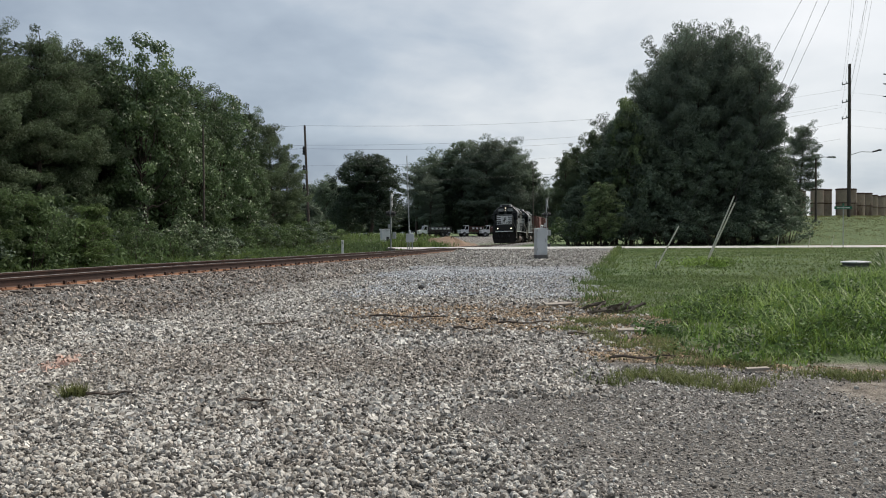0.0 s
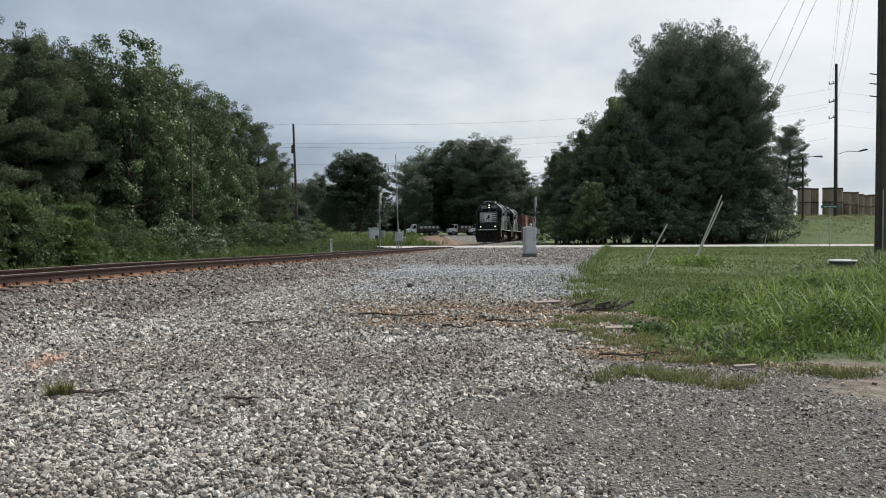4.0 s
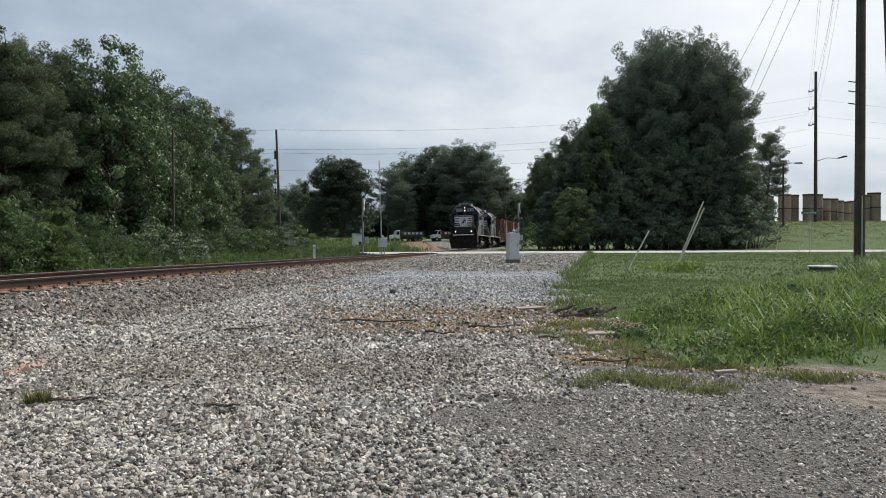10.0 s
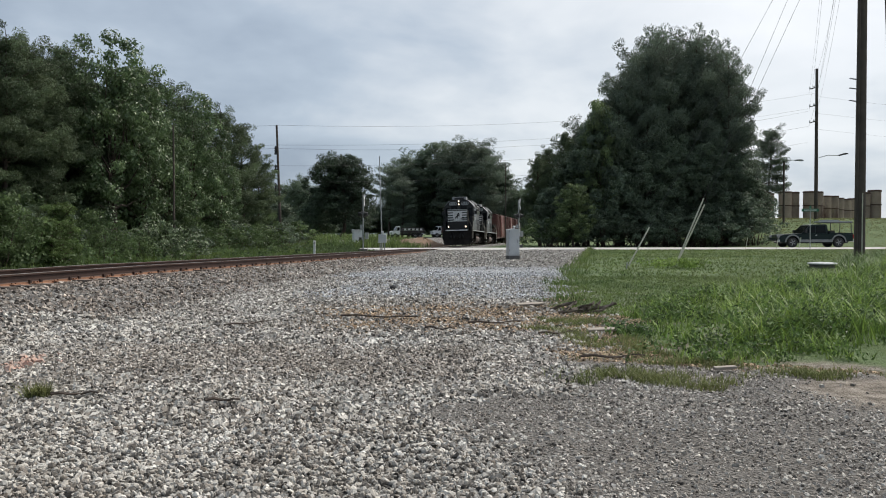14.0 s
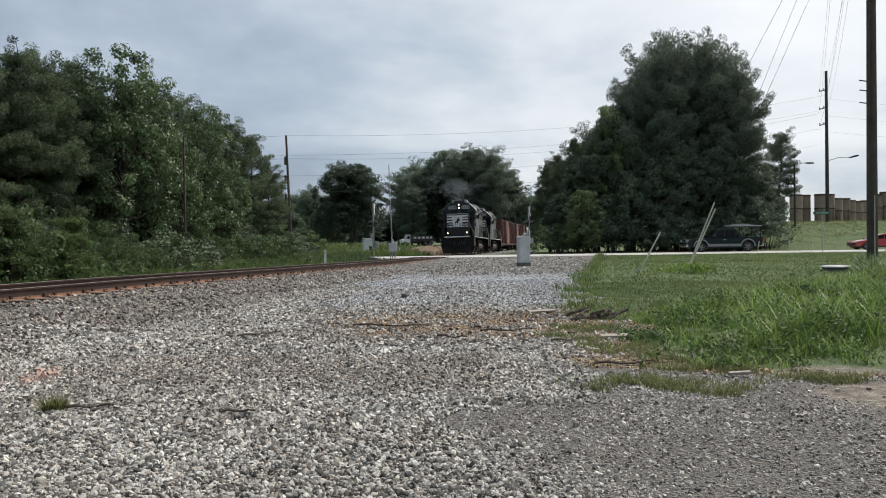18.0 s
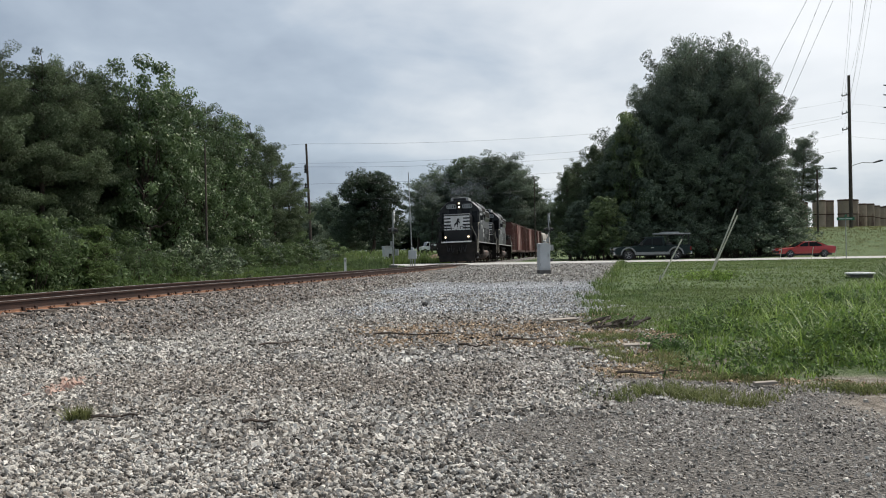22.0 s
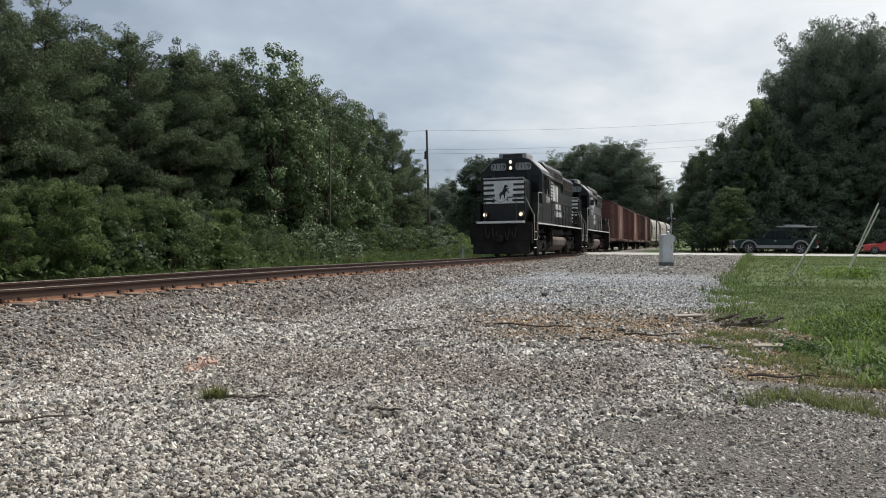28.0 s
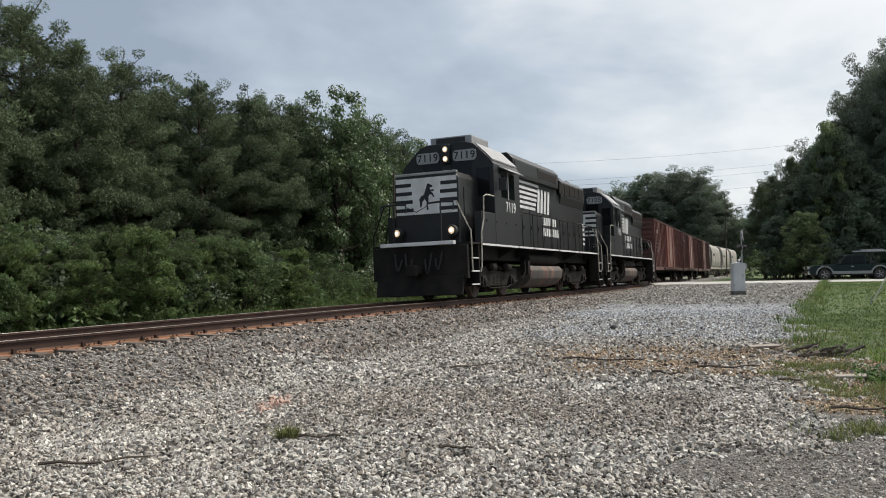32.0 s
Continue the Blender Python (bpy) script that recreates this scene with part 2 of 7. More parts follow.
M["black_trim"] = mat("black_trim_plastic", (0.015, 0.015, 0.016), (0.025, 0.025, 0.025), 5, 0.6, bump=0.05)
M["truck_white"] = mat("white_truck_paint", (0.72, 0.73, 0.73), (0.6, 0.6, 0.6), 2, 0.45, bump=0.02)
M["stake"] = mat("rusty_stake_body", (0.13, 0.06, 0.045), (0.08, 0.045, 0.04), 2, 0.8, bump=0.1)
M["lorry_dark"] = mat("dark_lorry_bed_paint", (0.03, 0.028, 0.03), (0.055, 0.045, 0.042), 2, 0.7, bump=0.1)
M["pipe"] = mat("weathered_tan_tank", (0.33, 0.265, 0.205), (0.20, 0.15, 0.115), 0.6, 0.85, bump=0.15, rust=(0.085, 0.05, 0.038), rust_amt=0.5, spread=0.3)
M["pipe_dark"] = mat("rusted_tank_rim", (0.10, 0.055, 0.04), (0.07, 0.04, 0.03), 2, 0.9, bump=0.2)
M["red_lens"] = mat("red_signal_lens", (0.3, 0.01, 0.01), rough=0.2, bump=0)
M["sign_green"] = mat("green_sign_sheet", (0.02, 0.16, 0.09), (0.018, 0.13, 0.07), 4, 0.5, bump=0)
M["dirt"] = mat("orange_clay", (0.21, 0.135, 0.088), (0.15, 0.11, 0.075), 1.2, 0.95, bump=0.6, fine=14)
M["log"] = mat("rotten_dark_wood", (0.055, 0.045, 0.038), (0.12, 0.10, 0.08), 6, 0.95, bump=0.7)
M["stick"] = mat("dead_brown_twig", (0.105, 0.082, 0.066), (0.06, 0.047, 0.04), 6, 0.95, bump=0.4)
M["board_pale"] = mat("bleached_board", (0.33, 0.295, 0.25), (0.23, 0.20, 0.17), 4, 0.9, bump=0.3)
M["dark_stone"] = mat("dark_lump", (0.02, 0.02, 0.02), (0.04, 0.04, 0.04), 12, 0.8, bump=0.4)
# foliage
M["pine"] = mat("pine_needles", (0.076, 0.108, 0.062), (0.118, 0.155, 0.080), 0.5, 0.6, bump=0, trans=0.3, island=0.22, fine=3)
# haze put into the colour: paler and greyer than the near needles
M["pine_hazed"] = mat("hazed_pine_needles", (0.108, 0.140, 0.108), (0.145, 0.180, 0.130), 0.5, 0.6, bump=0, trans=0.3, island=0.22, fine=3)
# darker copy of the needles: shade between crowns put into the colour
M["pine_shade"] = mat("shade_darkened_needles", (0.040, 0.060, 0.040), (0.060, 0.085, 0.052), 0.5, 0.6, bump=0, trans=0.3, island=0.22, fine=3)
M["leaf"] = mat("broad_leaves", (0.070, 0.116, 0.054), (0.140, 0.198, 0.088), 0.9, 0.4, bump=0, trans=0.3, island=0.22, fine=3)
# broad leaves lifted and greyed the same way, haze in the base colour
M["leaf_hazed"] = mat("hazed_broad_leaves", (0.100, 0.138, 0.098), (0.140, 0.180, 0.118), 0.5, 0.5, bump=0, trans=0.38, island=0.22, fine=3)
M["bush"] = mat("trackside_bush_leaves", (0.062, 0.100, 0.040), (0.115, 0.162, 0.068), 0.6, 0.55, bump=0, trans=0.42, island=0.22, fine=3)
M["young_needle"] = mat("fresh_young_needles", (0.075, 0.120, 0.040), (0.125, 0.175, 0.062), 0.6, 0.55, bump=0, trans=0.4, island=0.22, fine=3)
M["roadside_leaf"] = mat("light_roadside_leaves", (0.105, 0.150, 0.070), (0.175, 0.225, 0.105), 0.7, 0.5, bump=0, trans=0.42, island=0.25, fine=3)
M["silver_leaf"] = mat("pale_glossy_leaves", (0.085, 0.125, 0.060), (0.175, 0.215, 0.130), 0.9, 0.35, bump=0, trans=0.2, island=0.6, fine=3)
M["edge_grass"] = mat("thin_dry_turf", (0.125, 0.155, 0.055), (0.17, 0.18, 0.075), 0.8, 0.7, bump=0, trans=0.4, island=0.4, fine=3)
M["grass"] = mat("lawn_grass", (0.066, 0.114, 0.034), (0.142, 0.186, 0.060), 0.3, 0.6, bump=0, trans=0.45, island=0.4, fine=3)
M["weed"] = mat("tall_bright_weeds", (0.116, 0.198, 0.041), (0.200, 0.288, 0.069), 0.5, 0.5, bump=0, trans=0.4, island=0.5, fine=3)
M["weed_dark"] = mat("leafy_dark_weeds", (0.052, 0.100, 0.030), (0.115, 0.185, 0.052), 0.5, 0.5, bump=0, trans=0.35, island=0.5, fine=3)
M["dry_grass"] = mat("dry_tan_grass", (0.21, 0.20, 0.09), (0.15, 0.17, 0.065), 0.4, 0.8, bump=0, trans=0.3, island=0.4, fine=3)


def stone_mat(name, c1, c2):
    """Crushed granite: each stone its own grey, some brown, a few nearly black or white."""
    m = mat(name, c1, c2, 0.75, 0.85, bump=0.35, bscale=60, fine=6)
    nt = m.node_tree
    N, L = nt.nodes.new, nt.links.new
    geo, rmp, mul = N("ShaderNodeNewGeometry"), N("ShaderNodeValToRGB"), N("ShaderNodeMix")
    e = rmp.color_ramp.elements
    e[0].position, e[0].color = 0.0, (0.10, 0.097, 0.094, 1)
    e[1].position, e[1].color = 1.0, (1.72, 1.72, 1.69, 1)
    for p, c in ((0.12, (0.30, 0.285, 0.27, 1)), (0.28, (0.62, 0.575, 0.53, 1)), (0.46, (0.90, 0.91, 0.91, 1)), (0.68, (1.10, 1.07, 1.03, 1)), (0.88, (1.34, 1.34, 1.33, 1))):
        k = e.new(p)
        k.color = c
    L(geo.outputs["Random Per Island"], rmp.inputs[0])
    b = nt.nodes["Principled BSDF"]
    src = b.inputs["Base Color"].links[0].from_socket
    mul.data_type, mul.blend_type = "RGBA", "MULTIPLY"
    mul.inputs[0].default_value = 1.0
    L(src, mul.inputs[6])
    L(rmp.outputs[0], mul.inputs[7])
    L(mul.outputs[2], b.inputs["Base Color"])
    return m


M["stone"] = stone_mat("crushed_granite", (0.47, 0.458, 0.43), (0.315, 0.293, 0.26))
M["stone_chips"] = stone_mat("dirt_grey_chips", (0.42, 0.40, 0.37), (0.27, 0.25, 0.225))
M["stone_litter"] = stone_mat("earth_stained_chips", (0.42, 0.32, 0.215), (0.29, 0.21, 0.14))
M["stone_blue"] = stone_mat("blue_grey_road_stone", (0.48, 0.50, 0.52), (0.40, 0.42, 0.44))
M["stone_grimy"] = stone_mat("track_stained_granite", (0.345, 0.305, 0.268), (0.215, 0.185, 0.158))
M["stone_brown"] = stone_mat("earthy_brown_granite", (0.325, 0.298, 0.265), (0.225, 0.200, 0.172))
M["stone_orange"] = mat("orange_marking_paint_on_stone", (0.48, 0.27, 0.20), (0.42, 0.36, 0.31), 9, 0.8, bump=0.3)


M["weed_dark"].node_tree.nodes["Principled BSDF"].inputs["Specular IOR Level"].default_value = 0.35
M["smoke"] = mat("soot_specks", (0.42, 0.45, 0.49), (0.36, 0.39, 0.42), 2, 0.95, bump=0)
M["leaf"].node_tree.nodes["Principled BSDF"].inputs["Specular IOR Level"].default_value = 0.4


# ---------------------------------------------------------------- mesh tools
def obj(name, data, material, parent=None, label="", m=None):
    ob = new(name, data)
    if material:
        data.materials.append(material)
    if parent is not None:
        ob.parent = parent
    if m is not None:
        ob.matrix_basis = m
    if label:
        ob["label"] = label
    return ob


def part(name, bm, material, parent=None, label="", m=None, smooth=False):
    me = bpy.data.meshes.new(name)
    bmesh.ops.recalc_face_normals(bm, faces=bm.faces)
    bm.to_mesh(me)
    bm.free()
    if smooth:
        me.polygons.foreach_set("use_smooth", [True] * len(me.polygons))
        me.set_sharp_from_angle(angle=radians(40))
    return obj(name, me, M[material] if isinstance(material, str) else material, parent, label, m)


def thing(name, label, category, group="", m=None, kind=""):
    ob = new(name)
    ob.empty_display_size = 0.3
    if m is not None:
        ob.matrix_basis = m
    return tagged(ob, label, category, group, kind)


def bx(x0, x1, y0, y1, z0, z1, bm=None, bevel=0.0):
    bm = bm or bmesh.new()
    vs = [bm.verts.new(p) for p in ((x0, y0, z0), (x1, y0, z0), (x1, y1, z0), (x0, y1, z0), (x0, y0, z1), (x1, y0, z1), (x1, y1, z1), (x0, y1, z1))]
    fs = [bm.faces.new([vs[i] for i in f]) for f in ((3, 2, 1, 0), (4, 5, 6, 7), (0, 1, 5, 4), (1, 2, 6, 5), (2, 3, 7, 6), (3, 0, 4, 7))]
    if bevel:
        bmesh.ops.bevel(bm, geom=list({e for f in fs for e in f.edges}), offset=bevel, segments=2, affect="EDGES", profile=0.6)
    return bm


def tube(points, r, bm=None, n=6, r1=None, cap=True):
    """A round bar along points; tapers to r1."""
    bm = bm or bmesh.new()
    pts = [Vector(p) for p in points]
    rings = []
    for i, p in enumerate(pts):
        d = (pts[min(i + 1, len(pts) - 1)] - pts[max(i - 1, 0)]).normalized()
        a = d.orthogonal().normalized() if abs(d.z) > 0.9 else d.cross(Vector((0, 0, 1))).normalized()
        b = d.cross(a)
        rr = r if r1 is None else r + (r1 - r) * i / (len(pts) - 1)
        rings.append([bm.verts.new(p + (a * math.cos(2 * math.pi * k / n) + b * math.sin(2 * math.pi * k / n)) * rr) for k in range(n)])
    for q, w in zip(rings, rings[1:]):
        for k in range(n):
            bm.faces.new((q[k], q[(k + 1) % n], w[(k + 1) % n], w[k]))
    if cap:
        bm.faces.new(rings[0][::-1])
        bm.faces.new(rings[-1])
    return bm


def extrude_poly(poly, a0, a1, axis="x", bm=None, bevel=0.0):
    """A closed outline drawn across the axis, from a0 to a1 along it. axis x: (y, z) pairs; y: (x, z); z: (x, y)."""
    bm = bm or bmesh.new()

    def put(a, p):
        return {"x": (a, p[0], p[1]), "y": (p[0], a, p[1]), "z": (p[0], p[1], a)}[axis]
    v0, v1 = [bm.verts.new(put(a0, p)) for p in poly], [bm.verts.new(put(a1, p)) for p in poly]
    fs = [bm.faces.new(v0), bm.faces.new(v1[::-1])]
    for i in range(len(poly)):
        j = (i + 1) % len(poly)
        fs.append(bm.faces.new((v0[i], v1[i], v1[j], v0[j])))
    if bevel:
        bmesh.ops.bevel(bm, geom=list({e for f in fs for e in f.edges}), offset=bevel, segments=2, affect="EDGES", profile=0.6)
    return bm


def lathe(profile, axis_pt=(0, 0, 0), axis="y", n=20, bm=None):
    """Turned shape: profile of (radius, along) about an axis through axis_pt."""
    bm = bm or bmesh.new()
    rings = []
    for r, a in profile:
        ring = []
        for k in range(n):
            c, s = math.cos(2 * math.pi * k / n) * r, math.sin(2 * math.pi * k / n) * r
            p = {"x": (a, c, s), "y": (c, a, s), "z": (c, s, a)}[axis]
            ring.append(bm.verts.new(Vector(p) + Vector(axis_pt)))
        rings.append(ring)
    for q, w in zip(rings, rings[1:]):
        for k in range(n):
            bm.faces.new((q[k], q[(k + 1) % n], w[(k + 1) % n], w[k]))
    bm.faces.new(rings[0][::-1])
    bm.faces.new(rings[-1])
    return bm


def raw(name, verts, faces_n, material, parent=None, attrs=None, label=""):
    """A mesh from arrays: verts (n, 3), faces (m, 3 or 4), all of one size."""
    me = bpy.data.meshes.new(name)
    verts, faces_n = np.asarray(verts, np.float32), np.asarray(faces_n, np.int32)
    k = faces_n.shape[1]
    me.vertices.add(len(verts))
    me.vertices.foreach_set("co", verts.ravel())
    me.loops.add(faces_n.size)
    me.loops.foreach_set("vertex_index", faces_n.ravel())
    me.polygons.add(len(faces_n))
    me.polygons.foreach_set("loop_start", np.arange(0, faces_n.size, k, dtype=np.int32))
    me.polygons.foreach_set("use_smooth", np.zeros(len(faces_n), bool))
    for key, val in (attrs or {}).items():
        me.attributes.new(key, "FLOAT", "POINT").data.foreach_set("value", np.asarray(val, np.float32))
    me.update(calc_edges=True)
    return obj(name, me, M[material] if isinstance(material, str) else material, parent, label)


def text_part(name, body, size, material, parent, m, align="CENTER", depth=0.004):
    cu = bpy.data.curves.new(name, "FONT")
    cu.body, cu.size, cu.align_x, cu.align_y, cu.extrude = body, size, align, "CENTER", depth
    cu.offset = size * 0.012
    tmp = new(name, cu)
    me = bpy.data.meshes.new_from_object(tmp.evaluated_get(bpy.context.evaluated_depsgraph_get()))
    bpy.data.objects.remove(tmp)
    return obj(name, me, M[material], parent, m=m)


# ---------------------------------------------------------------- plan of the railway and the land
TRACK = (-4.70846616e-08, 2.00496813e-05, -2.81293275e-03, 3.13662911e-01, -1.22089176e+01)


def track_x(y):
    y = np.asarray(y, float)
    c = np.clip(y, -10, 190)
    return np.polyval(TRACK, c) + np.polyval(np.polyder(TRACK), c) * (y - c)


def rail_z(y):
    y = np.asarray(y, float)
    return np.maximum(0.80 - 0.0087 * np.maximum(0, y - 20), -0.15)


TY = np.linspace(-60, 420, 9601)
TX = track_x(TY)
TS = np.concatenate([[0], np.cumsum(np.hypot(np.diff(TX), np.diff(TY)))])
TS -= np.interp(0, TY, TS)


def on_track(s, off=0.0):
    """Place and heading (unit, away from the camera) at s metres along the line, off metres to the right of its centre."""
    y, x = float(np.interp(s, TS, TY)), float(np.interp(s, TS, TX))
    d = Vector((float(np.interp(s + 0.5, TS, TX) - np.interp(s - 0.5, TS, TX)), float(np.interp(s + 0.5, TS, TY) - np.interp(s - 0.5, TS, TY)), 0)).normalized()
    return Vector((x + off * d.y, y - off * d.x, float(rail_z(y)))), d


ROAD_Y0, ROAD_Y1, ROAD_Z = 60.2, 67.2, 0.41


def smooth(a, b, v):
    t = np.clip((v - a) / (b - a), 0, 1)
    return t * t * (3 - 2 * t)


def waves(x, y, f, k):
    return (np.sin(x * f + k) * np.cos(y * f * 1.13 + k * 2.1) + 0.5 * np.sin(x * f * 2.3 + y * f * 1.7 + k * 3) + 0.25 * np.cos(x * f * 4.1 - y * f * 3.7 + k)) / 1.75


def track_off(x, y):
    """Distance to the right of the line's centre."""
    slope = np.polyval(np.polyder(TRACK), np.clip(y, -10, 190))
    return (x - track_x(y)) / np.sqrt(1 + slope ** 2)


def land(x, y):
    """Height of the ground."""
    x, y = np.asarray(x, float), np.asarray(y, float)
    base = np.interp(y, (-40, 0, 6, 15, 25, 36, 60, 68, 100, 160, 400), (0, 0, 0.02, 0.14, 0.30, 0.43, 0.37, 0.37, 0.2, 0.0, 0.0))
    u = track_off(x, y)
    bed = rail_z(y) - 0.235
    # far side of the line: low verge
    base = np.where(u < 0, base * 0.4 + (bed - 0.35) * 0.6, base)
    base = base + 0.035 * waves(x, y, 0.55, 1.0) + 0.012 * waves(x, y, 2.1, 2.0)
    # right: bank up to the yard behind the road
    base = base + 3.0 * smooth(70, 98, y) * smooth(24, 36, x)
    # left: yard behind the crossing
    base = base + 1.1 * smooth(72, 98, y) * smooth(-3, -9, u)
    near = smooth(40, 62, y)
    run = np.abs(u) - 1.75
    slope = np.where(u > 0, 0.26 - 0.1 * near, 0.5)
    bank = np.where(run < 0, bed, bed - run * slope + 0.02 * waves(x, y, 3.0, 0.3))
    z = np.maximum(base, bank)
    z = np.where(run < 0.0, bed + 0.012 * waves(x, y, 5.0, 1.4), z)
    # the road lies in the ground
    r = smooth(ROAD_Y0 - 4, ROAD_Y0 - 0.3, y) * (1 - smooth(ROAD_Y1 + 0.3, ROAD_Y1 + 4, y))
    return z * (1 - r) + (ROAD_Z - 0.06) * r


GRASS_Y = (-40, 3, 7.4, 8.3, 9.0, 9.6, 11.0, 13.2, 14.3, 16, 18, 22, 27, 36, 45, 60, 75)
GRASS_X = (30, 26, 12.0, 6.0, 4.2, 2.5, 2.7, 3.1, 2.6, 2.7, 3.2, 3.9, 5.0, 7.1, 9.2, 12.3, 13.3)


def grass_edge(x, y):
    """Metres inside the grass (positive) to the right of the gravel."""
    return x - np.interp(y, GRASS_Y, GRASS_X) + (0.25 + 0.2 * smooth(5, 16, y) - 0.3 * smooth(18, 32, y)) * waves(x, y, 1.1, 0.7) + (0.4 - 0.3 * smooth(15, 30, y)) * waves(x, y, 3.9, 1.9)


def soils(x, y):
    """How far the gravel gives way to brown sandy litter and to dark trodden dirt, and where the paler road stone begins."""
    u, ge = track_off(x, y), grass_edge(x, y)
    sand = smooth(3.1, 1.5, np.abs(y - 14.2 + 0.2 * x + 0.5 * waves(x, y, 0.8, 4))) * smooth(-2.8, -0.5, x + 0.6 * waves(x, y, 0.9, 2)) * (u > 2.5)
    sand = sand * (0.85 + 0.25 * waves(x, y, 2.7, 1.1)) * (0.5 + 0.5 * smooth(11.5, 13.2, y))
    sand = np.maximum(sand, smooth(0.55, -0.1, np.hypot((x - 4.9) / 1.35, (y - 7.7) / 0.9) - 0.75 + 0.2 * waves(x, y, 1.7, 1)))
    sand = np.maximum(sand, 0.9 * smooth(-1.3, -0.3, ge) * smooth(17.5, 15, y) * smooth(7.6, 8.6, y))
    sand = np.maximum(sand, 0.7 * smooth(-0.5, 0.1, ge) * smooth(30, 20, y) * (y > 12))
    edge = x + 0.25 - (7.1 - y) * 0.33 + 0.35 * waves(x, y, 1.5, 5) + 0.15 * waves(x, y, 4.5, 3)
    dark = smooth(-0.15, 1.15, edge) * smooth(7.9, 7.0, y + 0.2 * waves(x, y, 2.2, 1) - 0.12 * x)
    dark = np.maximum(dark, 0.85 * smooth(1.2, 2.1, x + 0.3 * waves(x, y, 1.9, 2)) * smooth(10.6, 9.7, y + 0.3 * waves(x, y, 2.4, 1)))
    dark = dark * (0.82 + 0.18 * waves(x, y, 3.1, 2.0)) * (1 - 0.8 * smooth(0.5, 0.0, np.abs(x - 1.0 + 0.6 * (y - 4.2))) * smooth(5.6, 4.8, y))
    blue = smooth(16.7, 17.9, y + 0.2 * x + 0.4 * waves(x, y, 0.7, 1)) * smooth(34, 25, y + 1.5 * waves(x, y, 0.5, 2)) * smooth(-3.4, -1.6, x - 0.10 * (y - 18) + 0.4 * waves(x, y, 0.9, 3))
    return np.clip(sand, 0, 1), np.clip(dark * 1.12, 0, 1), blue


def ground_mesh():
    """One sheet, fine near the camera and coarse out to the horizon."""
    def line(lo, hi, fine0, fine1, step, far):
        mid = list(np.arange(fine0, fine1, step))
        up, dn, s = [], [], step
        v = fine1
        while v < hi:
            up.append(v)
            s *= far
            v += s
        s, v = step, fine0
        while v > lo:
            s *= far
            v -= s
            dn.append(v)
        return np.array(dn[::-1] + mid + up + [hi])
    gx, gy = line(-1500, 1500, -14, 14, 0.16, 1.07), line(-300, 2500, 2.0, 26, 0.16, 1.045)
    X, Y = np.meshgrid(gx, gy)
    Zs = land(X, Y)
    v = np.stack([X, Y, Zs], -1).reshape(-1, 3)
    nx, ny = len(gx), len(gy)
    i = (np.arange(ny - 1)[:, None] * nx + np.arange(nx - 1)).reshape(-1)
    f = np.stack([i, i + 1, i + nx + 1, i + nx], -1)
    x, y = X.ravel(), Y.ravel()
    u = track_off(x, y)
    ge = grass_edge(x, y)
    grass = smooth(-0.25, 0.35, ge) * np.maximum(np.maximum(smooth(1.2, 2.0, ge), smooth(17, 20, y)), smooth(-0.45, 0.05, waves(x, y, 2.3, 0.4) + 0.5 * waves(x, y, 5.9, 1.0)))
    far_verge = smooth(-2.3, -3.2, u)
    beyond = smooth(ROAD_Y1, ROAD_Y1 + 1.5, y) * smooth(3.2, 5.0, np.abs(u))
    yard = smooth(76, 84, y) * smooth(-2.5, -6, u) * smooth(-22, -15, u)
    grass = np.maximum(np.maximum(grass * (u > 0), far_verge), beyond) * (1 - yard)
    sand, dark, blue = soils(x, y)
    attrs = {"grass": grass, "sand": sand, "dark": dark, "blue": blue}
    m = bpy.data.materials.new("earth_gravel_and_turf")
    m.use_nodes = True
    nt = m.node_tree
    N, L = nt.nodes.new, nt.links.new
    b = nt.nodes["Principled BSDF"]
    tc = N("ShaderNodeTexCoord")

    def noise_of(s, d=4):
        n = N("ShaderNodeTexNoise")
        n.inputs["Scale"].default_value, n.inputs["Detail"].default_value = s, d
        L(tc.outputs["Object"], n.inputs["Vector"])
        return n.outputs["Fac"]

    def ramp(src, *stops):
        r = N("ShaderNodeValToRGB")
        e = r.color_ramp.elements
        e[0].position, e[0].color = stops[0][0], (*stops[0][1], 1)
        e[1].position, e[1].color = stops[-1][0], (*stops[-1][1], 1)
        for p, c in stops[1:-1]:
            e.new(p).color = (*c, 1)
        L(src, r.inputs[0])
        return r.outputs[0]

    def blend(a, c, fac):
        x_ = N("ShaderNodeMix")
        x_.data_type = "RGBA"
        L(fac, x_.inputs[0])
        L(a, x_.inputs[6])
        L(c, x_.inputs[7])
        return x_.outputs[2]

    def attr(k):
        a = N("ShaderNodeAttribute")
        a.attribute_name = k
        return a.outputs["Fac"]
    vor = N("ShaderNodeTexVoronoi")
    vor.inputs["Scale"].default_value = 31
    L(tc.outputs["Object"], vor.inputs["Vector"])
    sepc = N("ShaderNodeSeparateColor")
    L(vor.outputs["Color"], sepc.inputs[0])
    # gravel bed, its colour darkened for the shade in gaps between stones
    grav = ramp(sepc.outputs[0], (0.0, (0.03, 0.028, 0.026)), (0.35, (0.085, 0.079, 0.072)), (0.75, (0.19, 0.18, 0.166)), (1.0, (0.40, 0.39, 0.37)))
    bluec = ramp(sepc.outputs[0], (0.0, (0.13, 0.136, 0.144)), (0.5, (0.27, 0.28, 0.292)), (1.0, (0.50, 0.51, 0.53)))
    sandc = ramp(noise_of(7, 6), (0.33, (0.10, 0.082, 0.064)), (0.5, (0.19, 0.162, 0.13)), (0.72, (0.34, 0.305, 0.26)))
